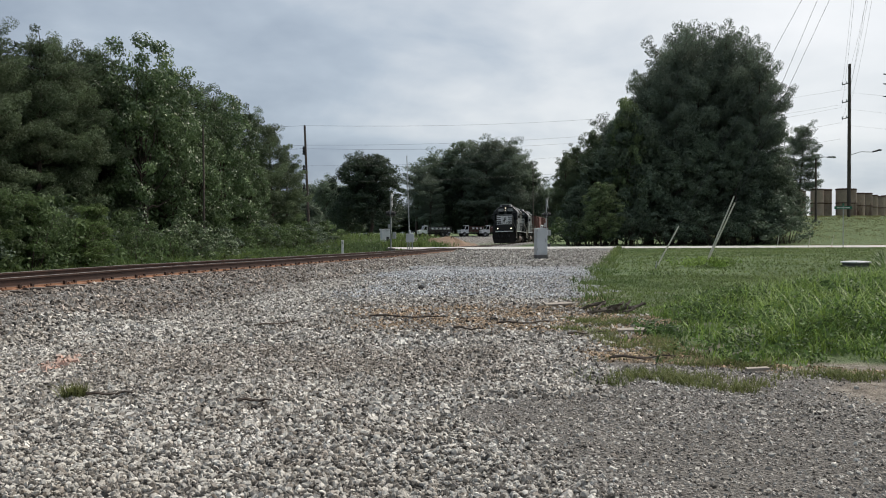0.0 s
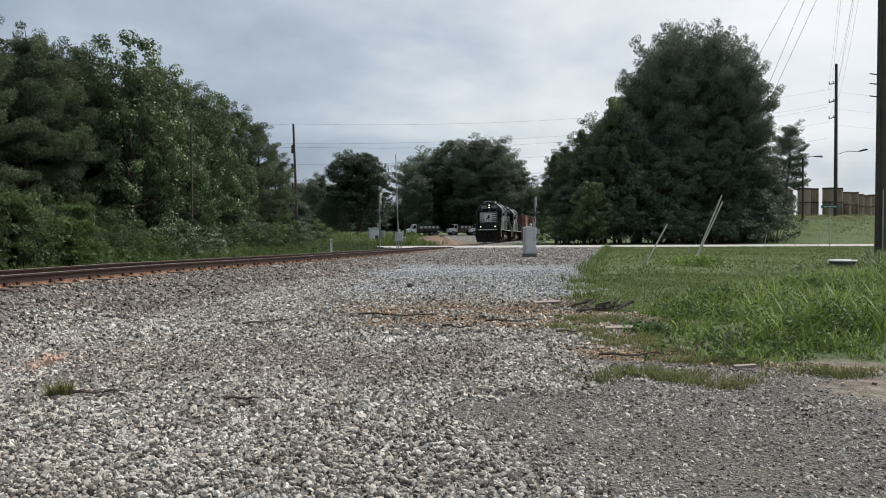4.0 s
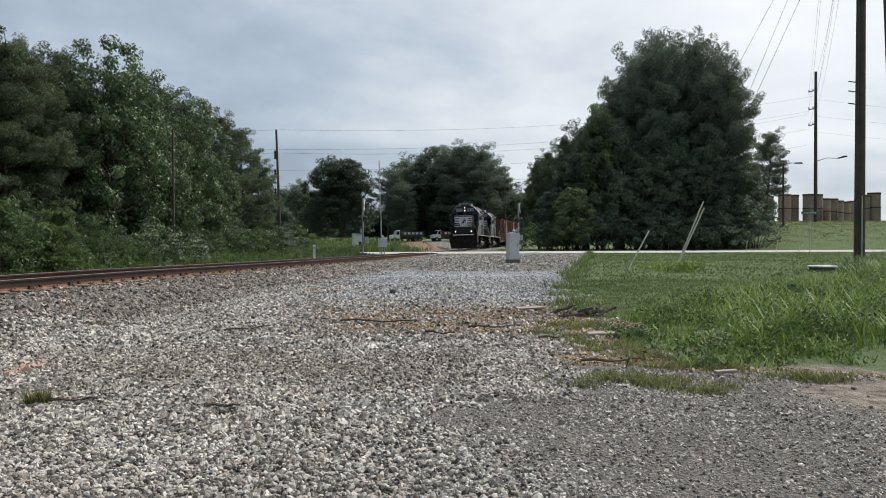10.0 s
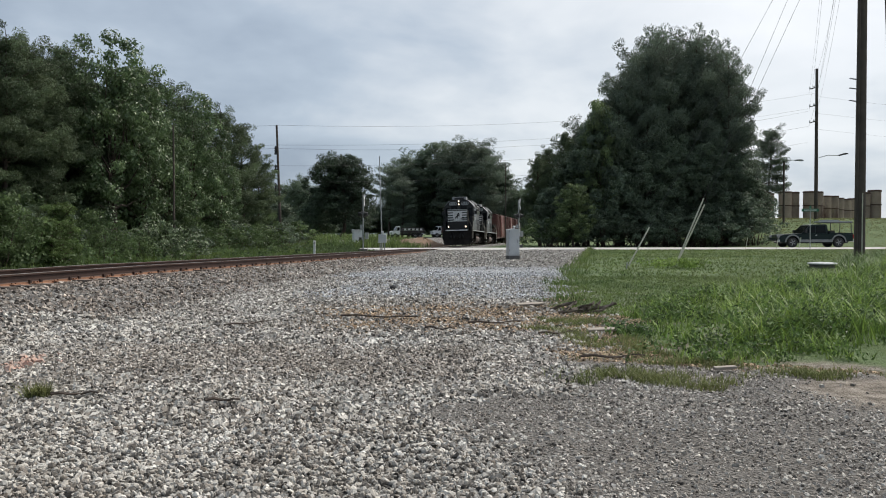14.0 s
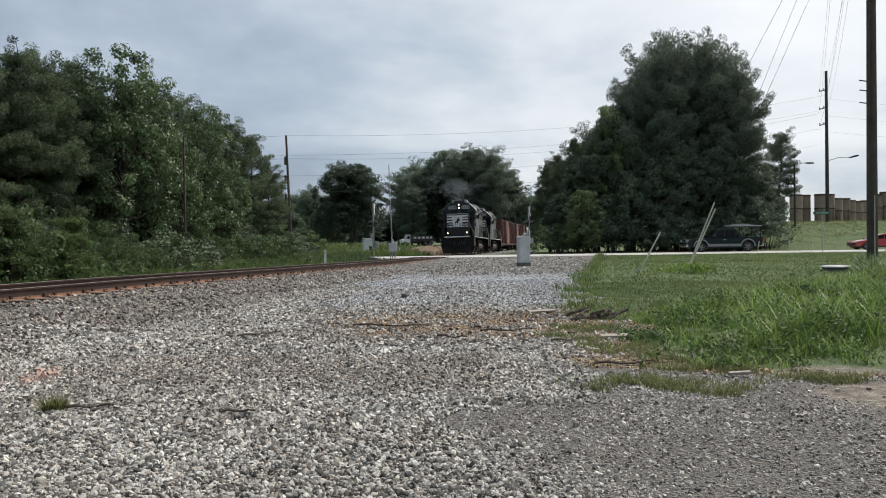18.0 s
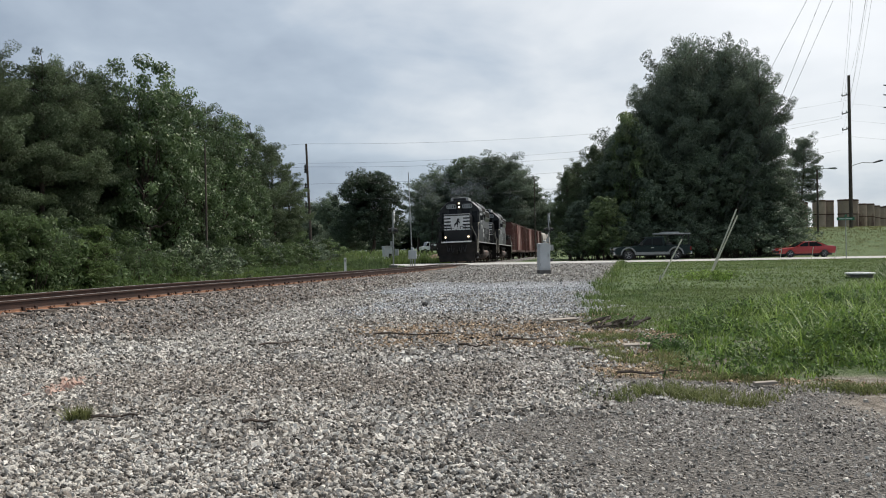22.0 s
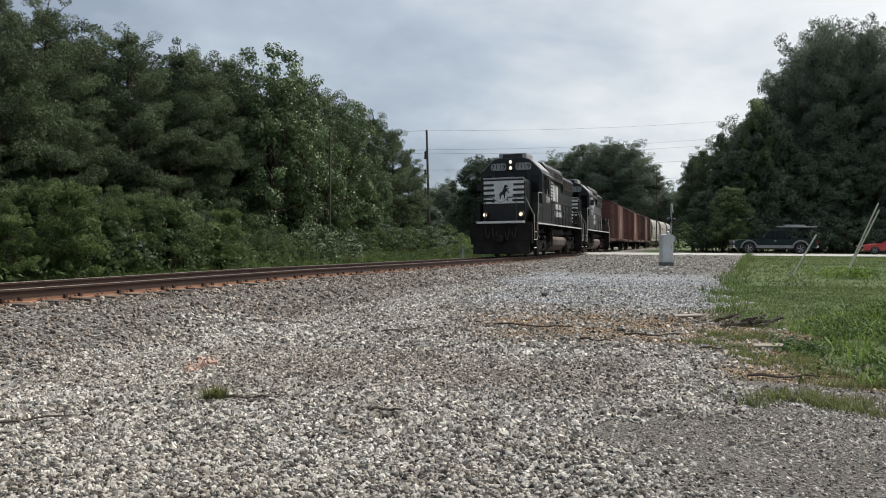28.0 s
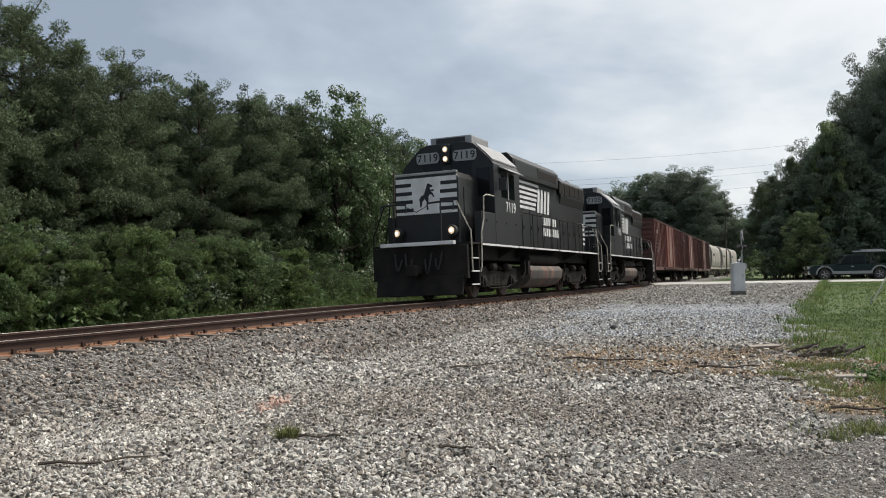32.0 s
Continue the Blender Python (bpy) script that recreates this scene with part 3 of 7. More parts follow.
    darkc = ramp(noise_of(48, 8), (0.34, (0.045, 0.041, 0.037)), (0.5, (0.105, 0.096, 0.086)), (0.66, (0.21, 0.195, 0.175)))
    turf = ramp(noise_of(1.6, 9), (0.3, (0.062, 0.102, 0.032)), (0.55, (0.085, 0.132, 0.042)), (0.8, (0.125, 0.152, 0.056)))
    col = blend(grav, bluec, attr("blue"))
    col = blend(col, darkc, attr("dark"))
    col = blend(col, sandc, attr("sand"))
    col = blend(col, turf, attr("grass"))
    L(col, b.inputs["Base Color"])
    b.inputs["Roughness"].default_value = 0.95
    bp = N("ShaderNodeBump")
    bp.inputs["Strength"].default_value, bp.inputs["Distance"].default_value = 0.8, 0.04
    inv = N("ShaderNodeMath")
    inv.operation = "MULTIPLY_ADD"
    inv.inputs[1].default_value = -1.0
    L(vor.outputs["Distance"], inv.inputs[0])
    L(noise_of(40, 5), inv.inputs[2])
    L(inv.outputs[0], bp.inputs["Height"])
    L(bp.outputs[0], b.inputs["Normal"])
    ob = raw("ground", v, f, m, attrs=attrs)
    ob.data.polygons.foreach_set("use_smooth", [True] * len(ob.data.polygons))
    return tagged(ob, "grey gravel, worn dirt and green turf beside the railway", "ground", kind="structure")


ground_mesh()


def road():
    xs = np.concatenate([np.arange(-90, 140, 1.5)])
    ys = np.array([ROAD_Y0, ROAD_Y0 + 0.5, (ROAD_Y0 + ROAD_Y1) / 2, ROAD_Y1 - 0.5, ROAD_Y1])
    bm = bmesh.new()
    rows = []
    for x in xs:
        wob = 0.12 * math.sin(x * 0.7) + 0.06 * math.sin(x * 2.3)
        rows.append([bm.verts.new((x, y + (wob if k in (0, 4) else 0), ROAD_Z + (0.03 if k == 2 else 0.0) - (0.03 if k in (0, 4) else 0))) for k, y in enumerate(ys)])
    for a, b in zip(rows, rows[1:]):
        for k in range(4):
            bm.faces.new((a[k], b[k], b[k + 1], a[k + 1]))
    ext = bmesh.ops.extrude_face_region(bm, geom=bm.faces[:])
    bmesh.ops.translate(bm, verts=[e for e in ext["geom"] if isinstance(e, bmesh.types.BMVert)], vec=(0, 0, -0.12))
    ob = part("road", bm, "asphalt")
    tagged(ob, "pale worn asphalt road over the level crossing", "road", kind="structure")
    # white stop line and edge line
    part("stop_line", bx(8.3, 8.8, ROAD_Y0 + 0.4, ROAD_Y0 + 3.3, ROAD_Z - 0.02, ROAD_Z + 0.028), "paint_line", ob)
    for k in range(14):
        x = 14 + k * 7
        part("lane_dash", bx(x, x + 3, ROAD_Y0 + 3.42, ROAD_Y0 + 3.54, ROAD_Z, ROAD_Z + 0.036), "paint_line", ob)


road()


# ---------------------------------------------------------------- the railway
def railway():
    top = thing("railway_track", "single railway track, brown rusty rails on ballast", "railway track", kind="structure")
    sv = np.concatenate([np.arange(-30, 60, 1.0), np.arange(60, 330, 3.0)])
    # rail section, (across, up from the head)
    web = ((-0.068, -0.180), (0.068, -0.180), (0.068, -0.166), (0.012, -0.145), (0.010, -0.045), (0.036, -0.036), (0.036, -0.004), (-0.036, -0.004), (-0.036, -0.036), (-0.010, -0.045), (-0.012, -0.145), (-0.068, -0.166))
    cap = ((-0.034, -0.004), (0.034, -0.004), (0.032, 0.0), (-0.032, 0.0))
    foot = ((-0.12, -0.235), (0.12, -0.235), (0.12, -0.200), (0.074, -0.184), (0.072, -0.158), (-0.072, -0.158), (-0.074, -0.184), (-0.12, -0.200))
    for off, lift in ((0.753, 0.0), (-0.753, 0.0)):
        made = None
        for nm, sec, mt in (("rail", web, "rail_steel"), ("rail_head", cap, "rail_top"), ("rusty_rail_foot", foot, "rail_foot")):
            bm = bmesh.new()
            prev = None
            for s in sv:
                p, d = on_track(s, off)
                r = Vector((d.y, -d.x, 0))
                ring = [bm.verts.new(p + r * a + Vector((0, 0, b + lift))) for a, b in sec]
                if prev:
                    for k in range(len(ring)):
                        bm.faces.new((prev[k], prev[(k + 1) % len(ring)], ring[(k + 1) % len(ring)], ring[k]))
                else:
                    bm.faces.new(ring[::-1])
                prev = ring
            bm.faces.new(prev)
            o = part(nm, bm, mt, made or top)
            made = made or o
    # wooden ties, half sunk in the ballast, and the anchors that grip the rails beside each
    rnd = random.Random(4)
    tie = bpy.data.meshes.new("tie")
    b = bx(-1.3, 1.3, -0.115, 0.115, -0.355, -0.186, bevel=0.012)
    b.to_mesh(tie)
    b.free()
    tie.materials.append(M["tie"])
    anc = bpy.data.meshes.new("rail_anchor")
    b = bmesh.new()
    bx(-0.105, 0.105, -0.02, 0.02, -0.192, -0.168, b)
    bx(0.07, 0.115, -0.026, 0.026, -0.188, -0.125, b)
    bx(-0.115, -0.07, -0.026, 0.026, -0.188, -0.135, b)
    b.to_mesh(anc)
    b.free()
    anc.materials.append(M["rail_steel"])
    plate = bpy.data.meshes.new("tie_plate")
    b = bx(-0.18, 0.18, -0.095, 0.095, -0.196, -0.174, bevel=0.004)
    for sx in (-0.12, 0.1):
        for sy in (-0.05, 0.05):
            bx(sx - 0.012, sx + 0.02, sy - 0.012, sy + 0.012, -0.18, -0.15, b)
    b.to_mesh(plate)
    b.free()
    plate.materials.append(M["rail_foot"])
    s, n = -8.0, 0
    while s < 118:
        p, d = on_track(s)
        rot = math.degrees(math.atan2(d.y, d.x)) - 90
        if not 58 < s < 70:
            o = obj("tie", tie, None, top, m=pose(p.x, p.y, p.z + rnd.uniform(-0.012, 0.004), 0, 0, rot + rnd.uniform(-1.5, 1.5)))
        if s < 48:
            for off, lift in ((0.753, 0.0), (-0.753, 0.0)):
                q, d2 = on_track(s, off)
                obj("tie_plate", plate, None, top, m=pose(q.x, q.y, q.z + lift, 0, 0, rot))
                if off > 0 and n % 2 == 0:
                    for e in (-0.15, 0.15):
                        q, d2 = on_track(s + e, off)
                        obj("rail_anchor", anc, None, top, m=pose(q.x, q.y, q.z + lift + 0.004, 0, 0, rot + rnd.uniform(-4, 4)))
        s += 0.56 + rnd.uniform(-0.03, 0.03)
        n += 1
    # timber panels of the level crossing
    for off in (-1.12, -0.42, 0.0, 0.42, 1.12):
        bm = bmesh.new()
        prev = None
        for s in np.arange(60.9, 68.6, 1.5):
            p, d = on_track(s, off)
            r = Vector((d.y, -d.x, 0))
            lift = -0.012
            ring = [bm.verts.new(p + r * a + Vector((0, 0, b + lift))) for a, b in ((-0.18, -0.18), (0.18, -0.18), (0.18, 0), (-0.18, 0))]
            if prev:
                for k in range(4):
                    bm.faces.new((prev[k], prev[(k + 1) % 4], ring[(k + 1) % 4], ring[k]))
            else:
                bm.faces.new(ring[::-1])
            prev = ring
        bm.faces.new(prev)
        part("crossing_panel", bm, "tie", top)
    return top


railway()


# ---------------------------------------------------------------- the train: local x forward, z up from the rail head, y to its left
def wheelset(parent, x, r=0.508):
    bm = bmesh.new()
    for sgn in (-1, 1):
        y = 0.753 * sgn
        lathe([(0.09, y - 0.07), (r - 0.09, y - 0.05), (r - 0.06, y - 0.066), (r, y - 0.066), (r, y + 0.05), (r + (0.025), y - 0.066 * sgn), (r - 0.03, y + 0.066), (r - 0.08, y + 0.05), (0.16, y + 0.03), (0.09, y + 0.07)], (0, 0, 0), "y", 20, bm)
    lathe([(0.085, -1.0), (0.085, 1.0)], (0, 0, 0), "y", 10, bm)
    # spoke marks cast on the wheel face
    for sgn in (-1, 1):
        for k in range(4):
            a = k * math.pi / 2
            c, s = math.cos(a), math.sin(a)
            tube([(0.14 * c, 0.8 * sgn, 0.14 * s), (0.38 * c, 0.805 * sgn, 0.38 * s)], 0.025, bm, 4)
    return part("wheelset", bm, "wheel", parent, m=pose(x, 0, r))


def loco_truck(top, x):
    """Two-axle power truck: cast side frames with pedestals, springs, brake cylinders and journal boxes."""
    frame_ = None
    for sgn in (-1, 1):
        y = 1.02 * sgn
        outline = [(-2.05, 0.62), (-2.0, 0.42), (-1.72, 0.42), (-1.62, 0.62), (-1.1, 0.62), (-0.95, 0.36), (0.95, 0.36), (1.1, 0.62), (1.62, 0.62), (1.72, 0.42), (2.0, 0.42), (2.05, 0.62), (2.0, 0.92), (1.0, 0.98), (0.75, 0.80), (-0.75, 0.80), (-1.0, 0.98), (-2.0, 0.92)]
        bm = extrude_poly([(a + x, z) for a, z in outline], y - 0.08, y + 0.08, "y", bevel=0.02)
        f = part("truck_side_frame", bm, "loco_grey", top)
        for ax in (-1.37, 1.37):
            bm = bx(x + ax - 0.19, x + ax + 0.19, y + 0.06 * sgn - 0.1, y + 0.06 * sgn + 0.1, 0.34, 0.68, bevel=0.03)
            lathe([(0.12, y + 0.1 * sgn), (0.12, y + 0.2 * sgn), (0.05, y + 0.22 * sgn)], (x + ax, 0, 0.508), "y", 10, bm)
            part("journal_box", bm, "loco_under", f)
        for ax in (-0.34, 0.0, 0.34):
            pts = [(x + ax + 0.085 * math.cos(t), y + 0.02 * sgn + 0.085 * math.sin(t), 0.44 + t * 0.0115) for t in np.linspace(0, 8 * math.pi, 40)]
            part("coil_spring", tube(pts, 0.018, n=4), "loco_under", f)
        for ax in (-0.72, 0.72):
            part("brake_cylinder", lathe([(0.10, x + ax - 0.2), (0.13, x + ax - 0.17), (0.13, x + ax + 0.15), (0.06, x + ax + 0.2)], (0, y + 0.16 * sgn, 0.95), "x", 12), "loco_under", f)
        bm = tube([(x - 1.9, y + 0.14 * sgn, 0.52), (x - 0.8, y + 0.14 * sgn, 0.3), (x + 0.8, y + 0.14 * sgn, 0.3), (x + 1.9, y + 0.14 * sgn, 0.52)], 0.022)
        part("brake_rigging", bm, "loco_grey", f)
    part("bolster", bx(x - 0.35, x + 0.35, -1.0, 1.0, 0.6, 1.1, bevel=0.03), "loco_under", top)
    for ax in (-0.72, 0.72):
        part("traction_motor", bx(x + ax - 0.5, x + ax + 0.5, -0.55, 0.55, 0.16, 0.95, bevel=0.08), "loco_under", top)
    for ax in (-2.0, 2.0):
        part("truck_end_beam", bx(x + ax - 0.08, x + ax + 0.08, -1.0, 1.0, 0.42, 0.86, bevel=0.02), "loco_under", top)


def horse_shape(parent, m, s):
    """A rearing black animal emblem, drawn as one flat plain outline."""
    pts = [(-0.26, -0.42), (-0.20, -0.42), (-0.15, -0.22), (-0.05, -0.12), (0.02, -0.25), (0.0, -0.42), (0.06, -0.42), (0.10, -0.20), (0.10, -0.05), (0.16, 0.05), (0.26, 0.0), (0.30, -0.08), (0.34, -0.04), (0.27, 0.09),
           (0.20, 0.14), (0.33, 0.16), (0.32, 0.22), (0.18, 0.21), (0.16, 0.30), (0.25, 0.31), (0.28, 0.36), (0.18, 0.42), (0.10, 0.46), (0.05, 0.40), (0.0, 0.25), (-0.08, 0.05), (-0.2, -0.02), (-0.28, -0.14), (-0.25, -0.28)]
    bm = extrude_poly([(a * s, b * s) for a, b in pts], -0.003, 0.003, "z")
    return part("emblem", bm, "loco_black", parent, "black rearing animal emblem", m)


def locomotive(number, label, lit=True):
    top = thing("diesel_locomotive", label, "locomotive", "locomotives of the train")
    # --- underframe
    part("underframe", bx(-8.6, 8.5, -0.95, 0.95, 1.18, 1.60, bevel=0.03), "loco_under", top)
    part("walkway", bx(-8.62, 8.52, -1.55, 1.55, 1.60, 1.65), "loco_under", top)
    for sgn in (-1, 1):
        for x0, x1 in ((-7.6, -4.3), (-4.2, -1.1), (-1.0, 2.2), (2.3, 4.0), (4.1, 7.5)):
            part("sill_bracket", extrude_poly([(0.94 * sgn, 1.25), (1.5 * sgn, 1.54), (1.5 * sgn, 1.6), (0.94 * sgn, 1.6)], x0 + 0.3, x0 + 0.36, "x"), "loco_under", top)
            part("sill_stripe", bx(x0, x1, 1.552 * sgn - 0.006, 1.552 * sgn + 0.006, 1.585, 1.645), "white_paint", top, "thin white edge stripe")
    # --- pilots at both ends
    for end in (1, -1):
        xs = sorted((8.5 * end, 8.66 * end))
        pil = part("pilot_plate", bx(xs[0], xs[1], -1.5, 1.5, 0.62, 1.58, bevel=0.01), "loco_under", top)
        plow = bmesh.new()
        prof = [(8.55, 0.72), (8.68, 0.72), (8.80, 0.17), (8.74, 0.15), (8.6, 0.5)]
        extrude_poly([(a * end, z) for a, z in prof], -1.36, 1.36, "y", plow)
        part("snow_plough", plow, "loco_under", pil)
        part("end_sill_stripe", bx(*sorted((8.66 * end, 8.84 * end)), -1.16, 1.16, 1.60, 1.70, bevel=0.01), "white_paint", top, "white end sill edge")
        cp = bx(*sorted((8.6 * end, 9.05 * end)), -0.14, 0.14, 0.78, 1.02, bevel=0.04)
        bx(*sorted((8.98 * end, 9.22 * end)), -0.19, 0.12, 0.72, 1.04, cp, bevel=0.05)
        part("coupler", cp, "loco_grey", top)
        for yy, sag in ((0.42, 0.35), (-0.42, 0.32), (0.75, 0.28), (-0.75, 0.28)):
            pts = [(8.7 * end + 0.1 * end * math.sin(t * math.pi), yy - 0.22 * t * (1 if yy > 0 else -1), 1.4 - sag * 2.1 * math.sin(t * math.pi) * 0.7 - 0.18 * t) for t in np.linspace(0, 1, 9)]
            part("air_hose", tube(pts, 0.028, n=6), "black_trim", pil)
        # corner steps
        for sgn in (-1, 1):
            stp = part("step_well", bx(*sorted((7.75 * end, 7.82 * end)), *sorted((1.12 * sgn, 1.53 * sgn)), 0.38, 1.6), "loco_under", top)
            part("step_side", bx(*sorted((7.8 * end, 8.5 * end)), *sorted((1.1 * sgn, 1.13 * sgn)), 0.38, 1.6), "loco_under", stp)
            for z in (0.42, 0.80, 1.18):
                part("step_tread", bx(*sorted((7.83 * end, 8.48 * end)), *sorted((1.15 * sgn, 1.53 * sgn)), z, z + 0.03), "loco_under", stp)
                part("step_edge", bx(*sorted((7.85 * end, 8.46 * end)), *sorted((1.53 * sgn, 1.545 * sgn)), z, z + 0.035), "white_paint", stp)
            for way in (((8.5, 1.16, 2.74), (8.46, 1.42, 2.2), (8.46, 1.56, 1.95), (8.46, 1.57, 1.0), (8.40, 1.55, 0.85)), ((6.42, 1.58, 3.0), (7.05, 1.56, 3.0), (7.3, 1.56, 2.94), (7.4, 1.57, 2.3), (7.62, 1.57, 1.95), (7.7, 1.57, 0.95), (7.76, 1.55, 0.8)) if end > 0 else ((7.7, 1.5, 2.7), (7.74, 1.57, 1.9), (7.76, 1.57, 0.8))):
                bm = tube([(a * end, b * sgn, c) for a, b, c in way], 0.022)
                part("step_handrail", bm, "rail_pale" if sgn > 0 else "loco_grey", top, "bent grab rail by the steps")
        # end railing across the platform
        bm = bmesh.new()
        for y0, y1 in ((-1.15, -0.35), (0.35, 1.15)):
            tube([(8.72 * end, y0, 2.55), (8.72 * end, y0, 2.72), (8.72 * end, (y0 + y1) / 2, 2.74), (8.72 * end, y1, 2.72), (8.72 * end, y1, 2.5)], 0.03, bm)
            tube([(8.72 * end, (y0 + y1) / 2, 1.68), (8.72 * end, (y0 + y1) / 2, 2.73)], 0.022, bm)
        tube([(8.72 * end, -0.35, 2.66), (8.74 * end, 0, 2.50), (8.72 * end, 0.35, 2.66)], 0.012, bm)
        part("end_railing", bm, "loco_black", top)
    # --- short nose
    nose = part("short_nose", extrude_poly([(-1.04, 1.65), (1.04, 1.65), (1.04, 3.45), (0.92, 3.62), (-0.92, 3.62), (-1.04, 3.45)], 6.2, 8.0, "x", bevel=0.035), "loco_black", top)
    panel = part("nose_panel", bx(7.995, 8.012, -0.99, 0.99, 2.50, 3.50), "white_paint", nose, "white panel with black bars")
    for k, z in enumerate((2.58, 2.81, 3.04, 3.27)):
        w = 0.07 * k
        for sgn in (-1, 1):
            part("nose_bar", bx(8.010, 8.018, *sorted(((0.42 + 0.02 * k) * sgn, 1.0 * sgn)), z, z + 0.10), "loco_black", panel)
    horse_shape(panel, pose(8.016, 0, 3.0, 90, 0, 90), 0.80)
    part("nose_top_trim", bx(7.90, 8.03, -1.0, 1.0, 3.57, 3.64, bevel=0.02), "roof_grey", nose)
    part("nose_door", bx(7.0, 7.6, 1.035, 1.06, 1.7, 3.2, bevel=0.01), "loco_black", nose)
    for sgn in (-1, 1):
        dl = part("ditch_light", lathe([(0.13, 8.05), (0.15, 8.1), (0.15, 8.26), (0.13, 8.28)], (0, 0.88 * sgn, 2.0), "x", 18), "black_trim", top)
        part("ditch_light_lens", lathe([(0.10, 8.275), (0.09, 8.29), (0.04, 8.30)], (0, 0.88 * sgn, 2.0), "x", 16), "lamp_on" if lit else "glass", dl, "lit warm lens" if lit else "unlit lens")
        part("ditch_light_bulb", lathe([(0.04, 8.30), (0.035, 8.312), (0.01, 8.316)], (0, 0.88 * sgn, 2.0), "x", 10), "lamp_hot" if lit else "roof_grey", dl)
        part("ditch_light_bracket", bx(8.05, 8.22, 0.80 * sgn - 0.02, 0.80 * sgn + 0.02, 1.65, 1.9), "loco_under", dl)
    # --- cab
    prof = [(-1.56, 1.65), (1.56, 1.65), (1.56, 3.95), (1.42, 4.12), (0.92, 4.58), (0.6, 4.66), (-0.6, 4.66), (-0.92, 4.58), (-1.42, 4.12), (-1.56, 3.95)]
    cab = part("cab", extrude_poly(prof, 3.75, 6.3, "x", bevel=0.02), "loco_black", top)
    for sgn in (-1, 1):
        part("front_window", bx(6.29, 6.315, *sorted((0.16 * sgn, 0.82 * sgn)), 3.66, 4.06, bevel=0.01), "glass", cab)
        part("corner_window", bx(6.29, 6.315, *sorted((0.98 * sgn, 1.42 * sgn)), 3.05, 3.85, bevel=0.01), "glass", cab)
        bd = part("number_board", extrude_poly([(0.63 * sgn + cy * 0.28 + 0.11 * math.cos(a), 4.26 + cz * 0.05 + 0.11 * math.sin(a)) for cy, cz, a0 in ((1, 1, 0), (-1, 1, 90), (-1, -1, 180), (1, -1, 270)) for a in np.radians(np.linspace(a0, a0 + 90, 6))], 6.29, 6.36, "x"), "board_lit", cab, "pale lit number board")
        for k, ch in enumerate(number):
            text_part("board_digit", ch, 0.33, "loco_black", bd, pose(6.364, 0.63 * sgn + (k - 1.5) * 0.185, 4.255, 90, 0, 90))
        # side: windows, sunshade, armrest, panel
        w = part("side_window", bx(4.35, 5.0, *sorted((1.555 * sgn, 1.575 * sgn)), 3.02, 3.78, bevel=0.01), "glass", cab)
        part("window_frame", bx(4.98, 5.06, *sorted((1.55 * sgn, 1.59 * sgn)), 2.98, 3.82), "roof_grey", cab)
        part("side_window", bx(5.06, 5.65, *sorted((1.555 * sgn, 1.575 * sgn)), 3.02, 3.78, bevel=0.01), "glass", cab)
        part("window_sunshade", extrude_poly([(1.56 * sgn, 3.93), (1.86 * sgn, 3.78), (1.86 * sgn, 3.76), (1.56 * sgn, 3.89)], 4.2, 5.8, "x"), "roof_grey", cab, "grey sunshade")
        # pale strip on the roof slope: the sky's sheen as a lighter colour
        part("roof_edge", extrude_poly([(1.50 * sgn, 4.10), (0.96 * sgn, 4.60), (0.95 * sgn, 4.57), (1.49 * sgn, 4.06)], 3.78, 6.2, "x"), "roof_grey", cab)
        part("battery_box", bx(3.7, 7.5, *sorted((1.30 * sgn, 1.55 * sgn)), 1.66, 2.52, bevel=0.02), "loco_black", top)
        for xx in (4.3, 5.25, 6.2, 7.1):
            part("box_latch", bx(xx - 0.05, xx + 0.05, *sorted((1.545 * sgn, 1.565 * sgn)), 2.25, 2.31), "loco_grey", top)
        for k, ch in enumerate(number):
            text_part("cab_digit", ch, 0.46, "white_paint", cab, pose(4.75 - (k - 1.5) * 0.255 * sgn, 1.563 * sgn, 2.76, 90, 0, 180 if sgn > 0 else 0))
        part("mirror", bx(5.95, 6.0, *sorted((1.6 * sgn, 1.85 * sgn)), 3.2, 3.55, bevel=0.01), "black_trim", cab)
    hl = part("headlight_housing", bx(6.28, 6.42, -0.15, 0.15, 4.05, 4.62, bevel=0.04), "loco_black", cab)
    for z in (4.47, 4.19):
        part("headlight_lens", lathe([(0.088, 6.415), (0.082, 6.43), (0.04, 6.44)], (0, 0, z), "x", 16), "lamp_on" if lit else "glass", hl, "lit warm lens" if lit else "unlit lens")
        part("headlight_bulb", lathe([(0.04, 6.44), (0.035, 6.452), (0.01, 6.456)], (0, 0, z), "x", 10), "lamp_hot" if lit else "roof_grey", hl)
    ac = part("air_conditioner", bx(4.3, 5.9, -0.72, 0.72, 4.64, 4.92, bevel=0.05), "roof_grey", top, "pale grey roof air conditioner")
    part("conditioner_grille", bx(5.89, 5.925, -0.50, 0.50, 4.66, 4.87), "black_trim", ac)
    hn = bmesh.new()
    for dy in (-0.12, 0, 0.12):
        lathe([(0.03, 3.5), (0.035, 3.8), (0.09, 3.95)], (0, dy + 0.3, 4.75), "x", 10, hn)
    bx(3.5, 3.6, 0.1, 0.5, 4.6, 4.75, hn)
    part("horn", hn, "loco_grey", top)
    # --- long hood
    hood = part("long_hood", extrude_poly([(-0.94, 1.65), (0.94, 1.65), (0.94, 4.25), (0.80, 4.43), (-0.80, 4.43), (-0.94, 4.25)], -7.7, 3.76, "x", bevel=0.02), "loco_black", top)
    hatch = part("dynamic_brake_hatch", extrude_poly([(-1.12, 3.98), (1.12, 3.98), (1.12, 4.52), (0.92, 4.72), (-0.92, 4.72), (-1.12, 4.52)], -2.9, 3.0, "x", bevel=0.03), "loco_black", top)
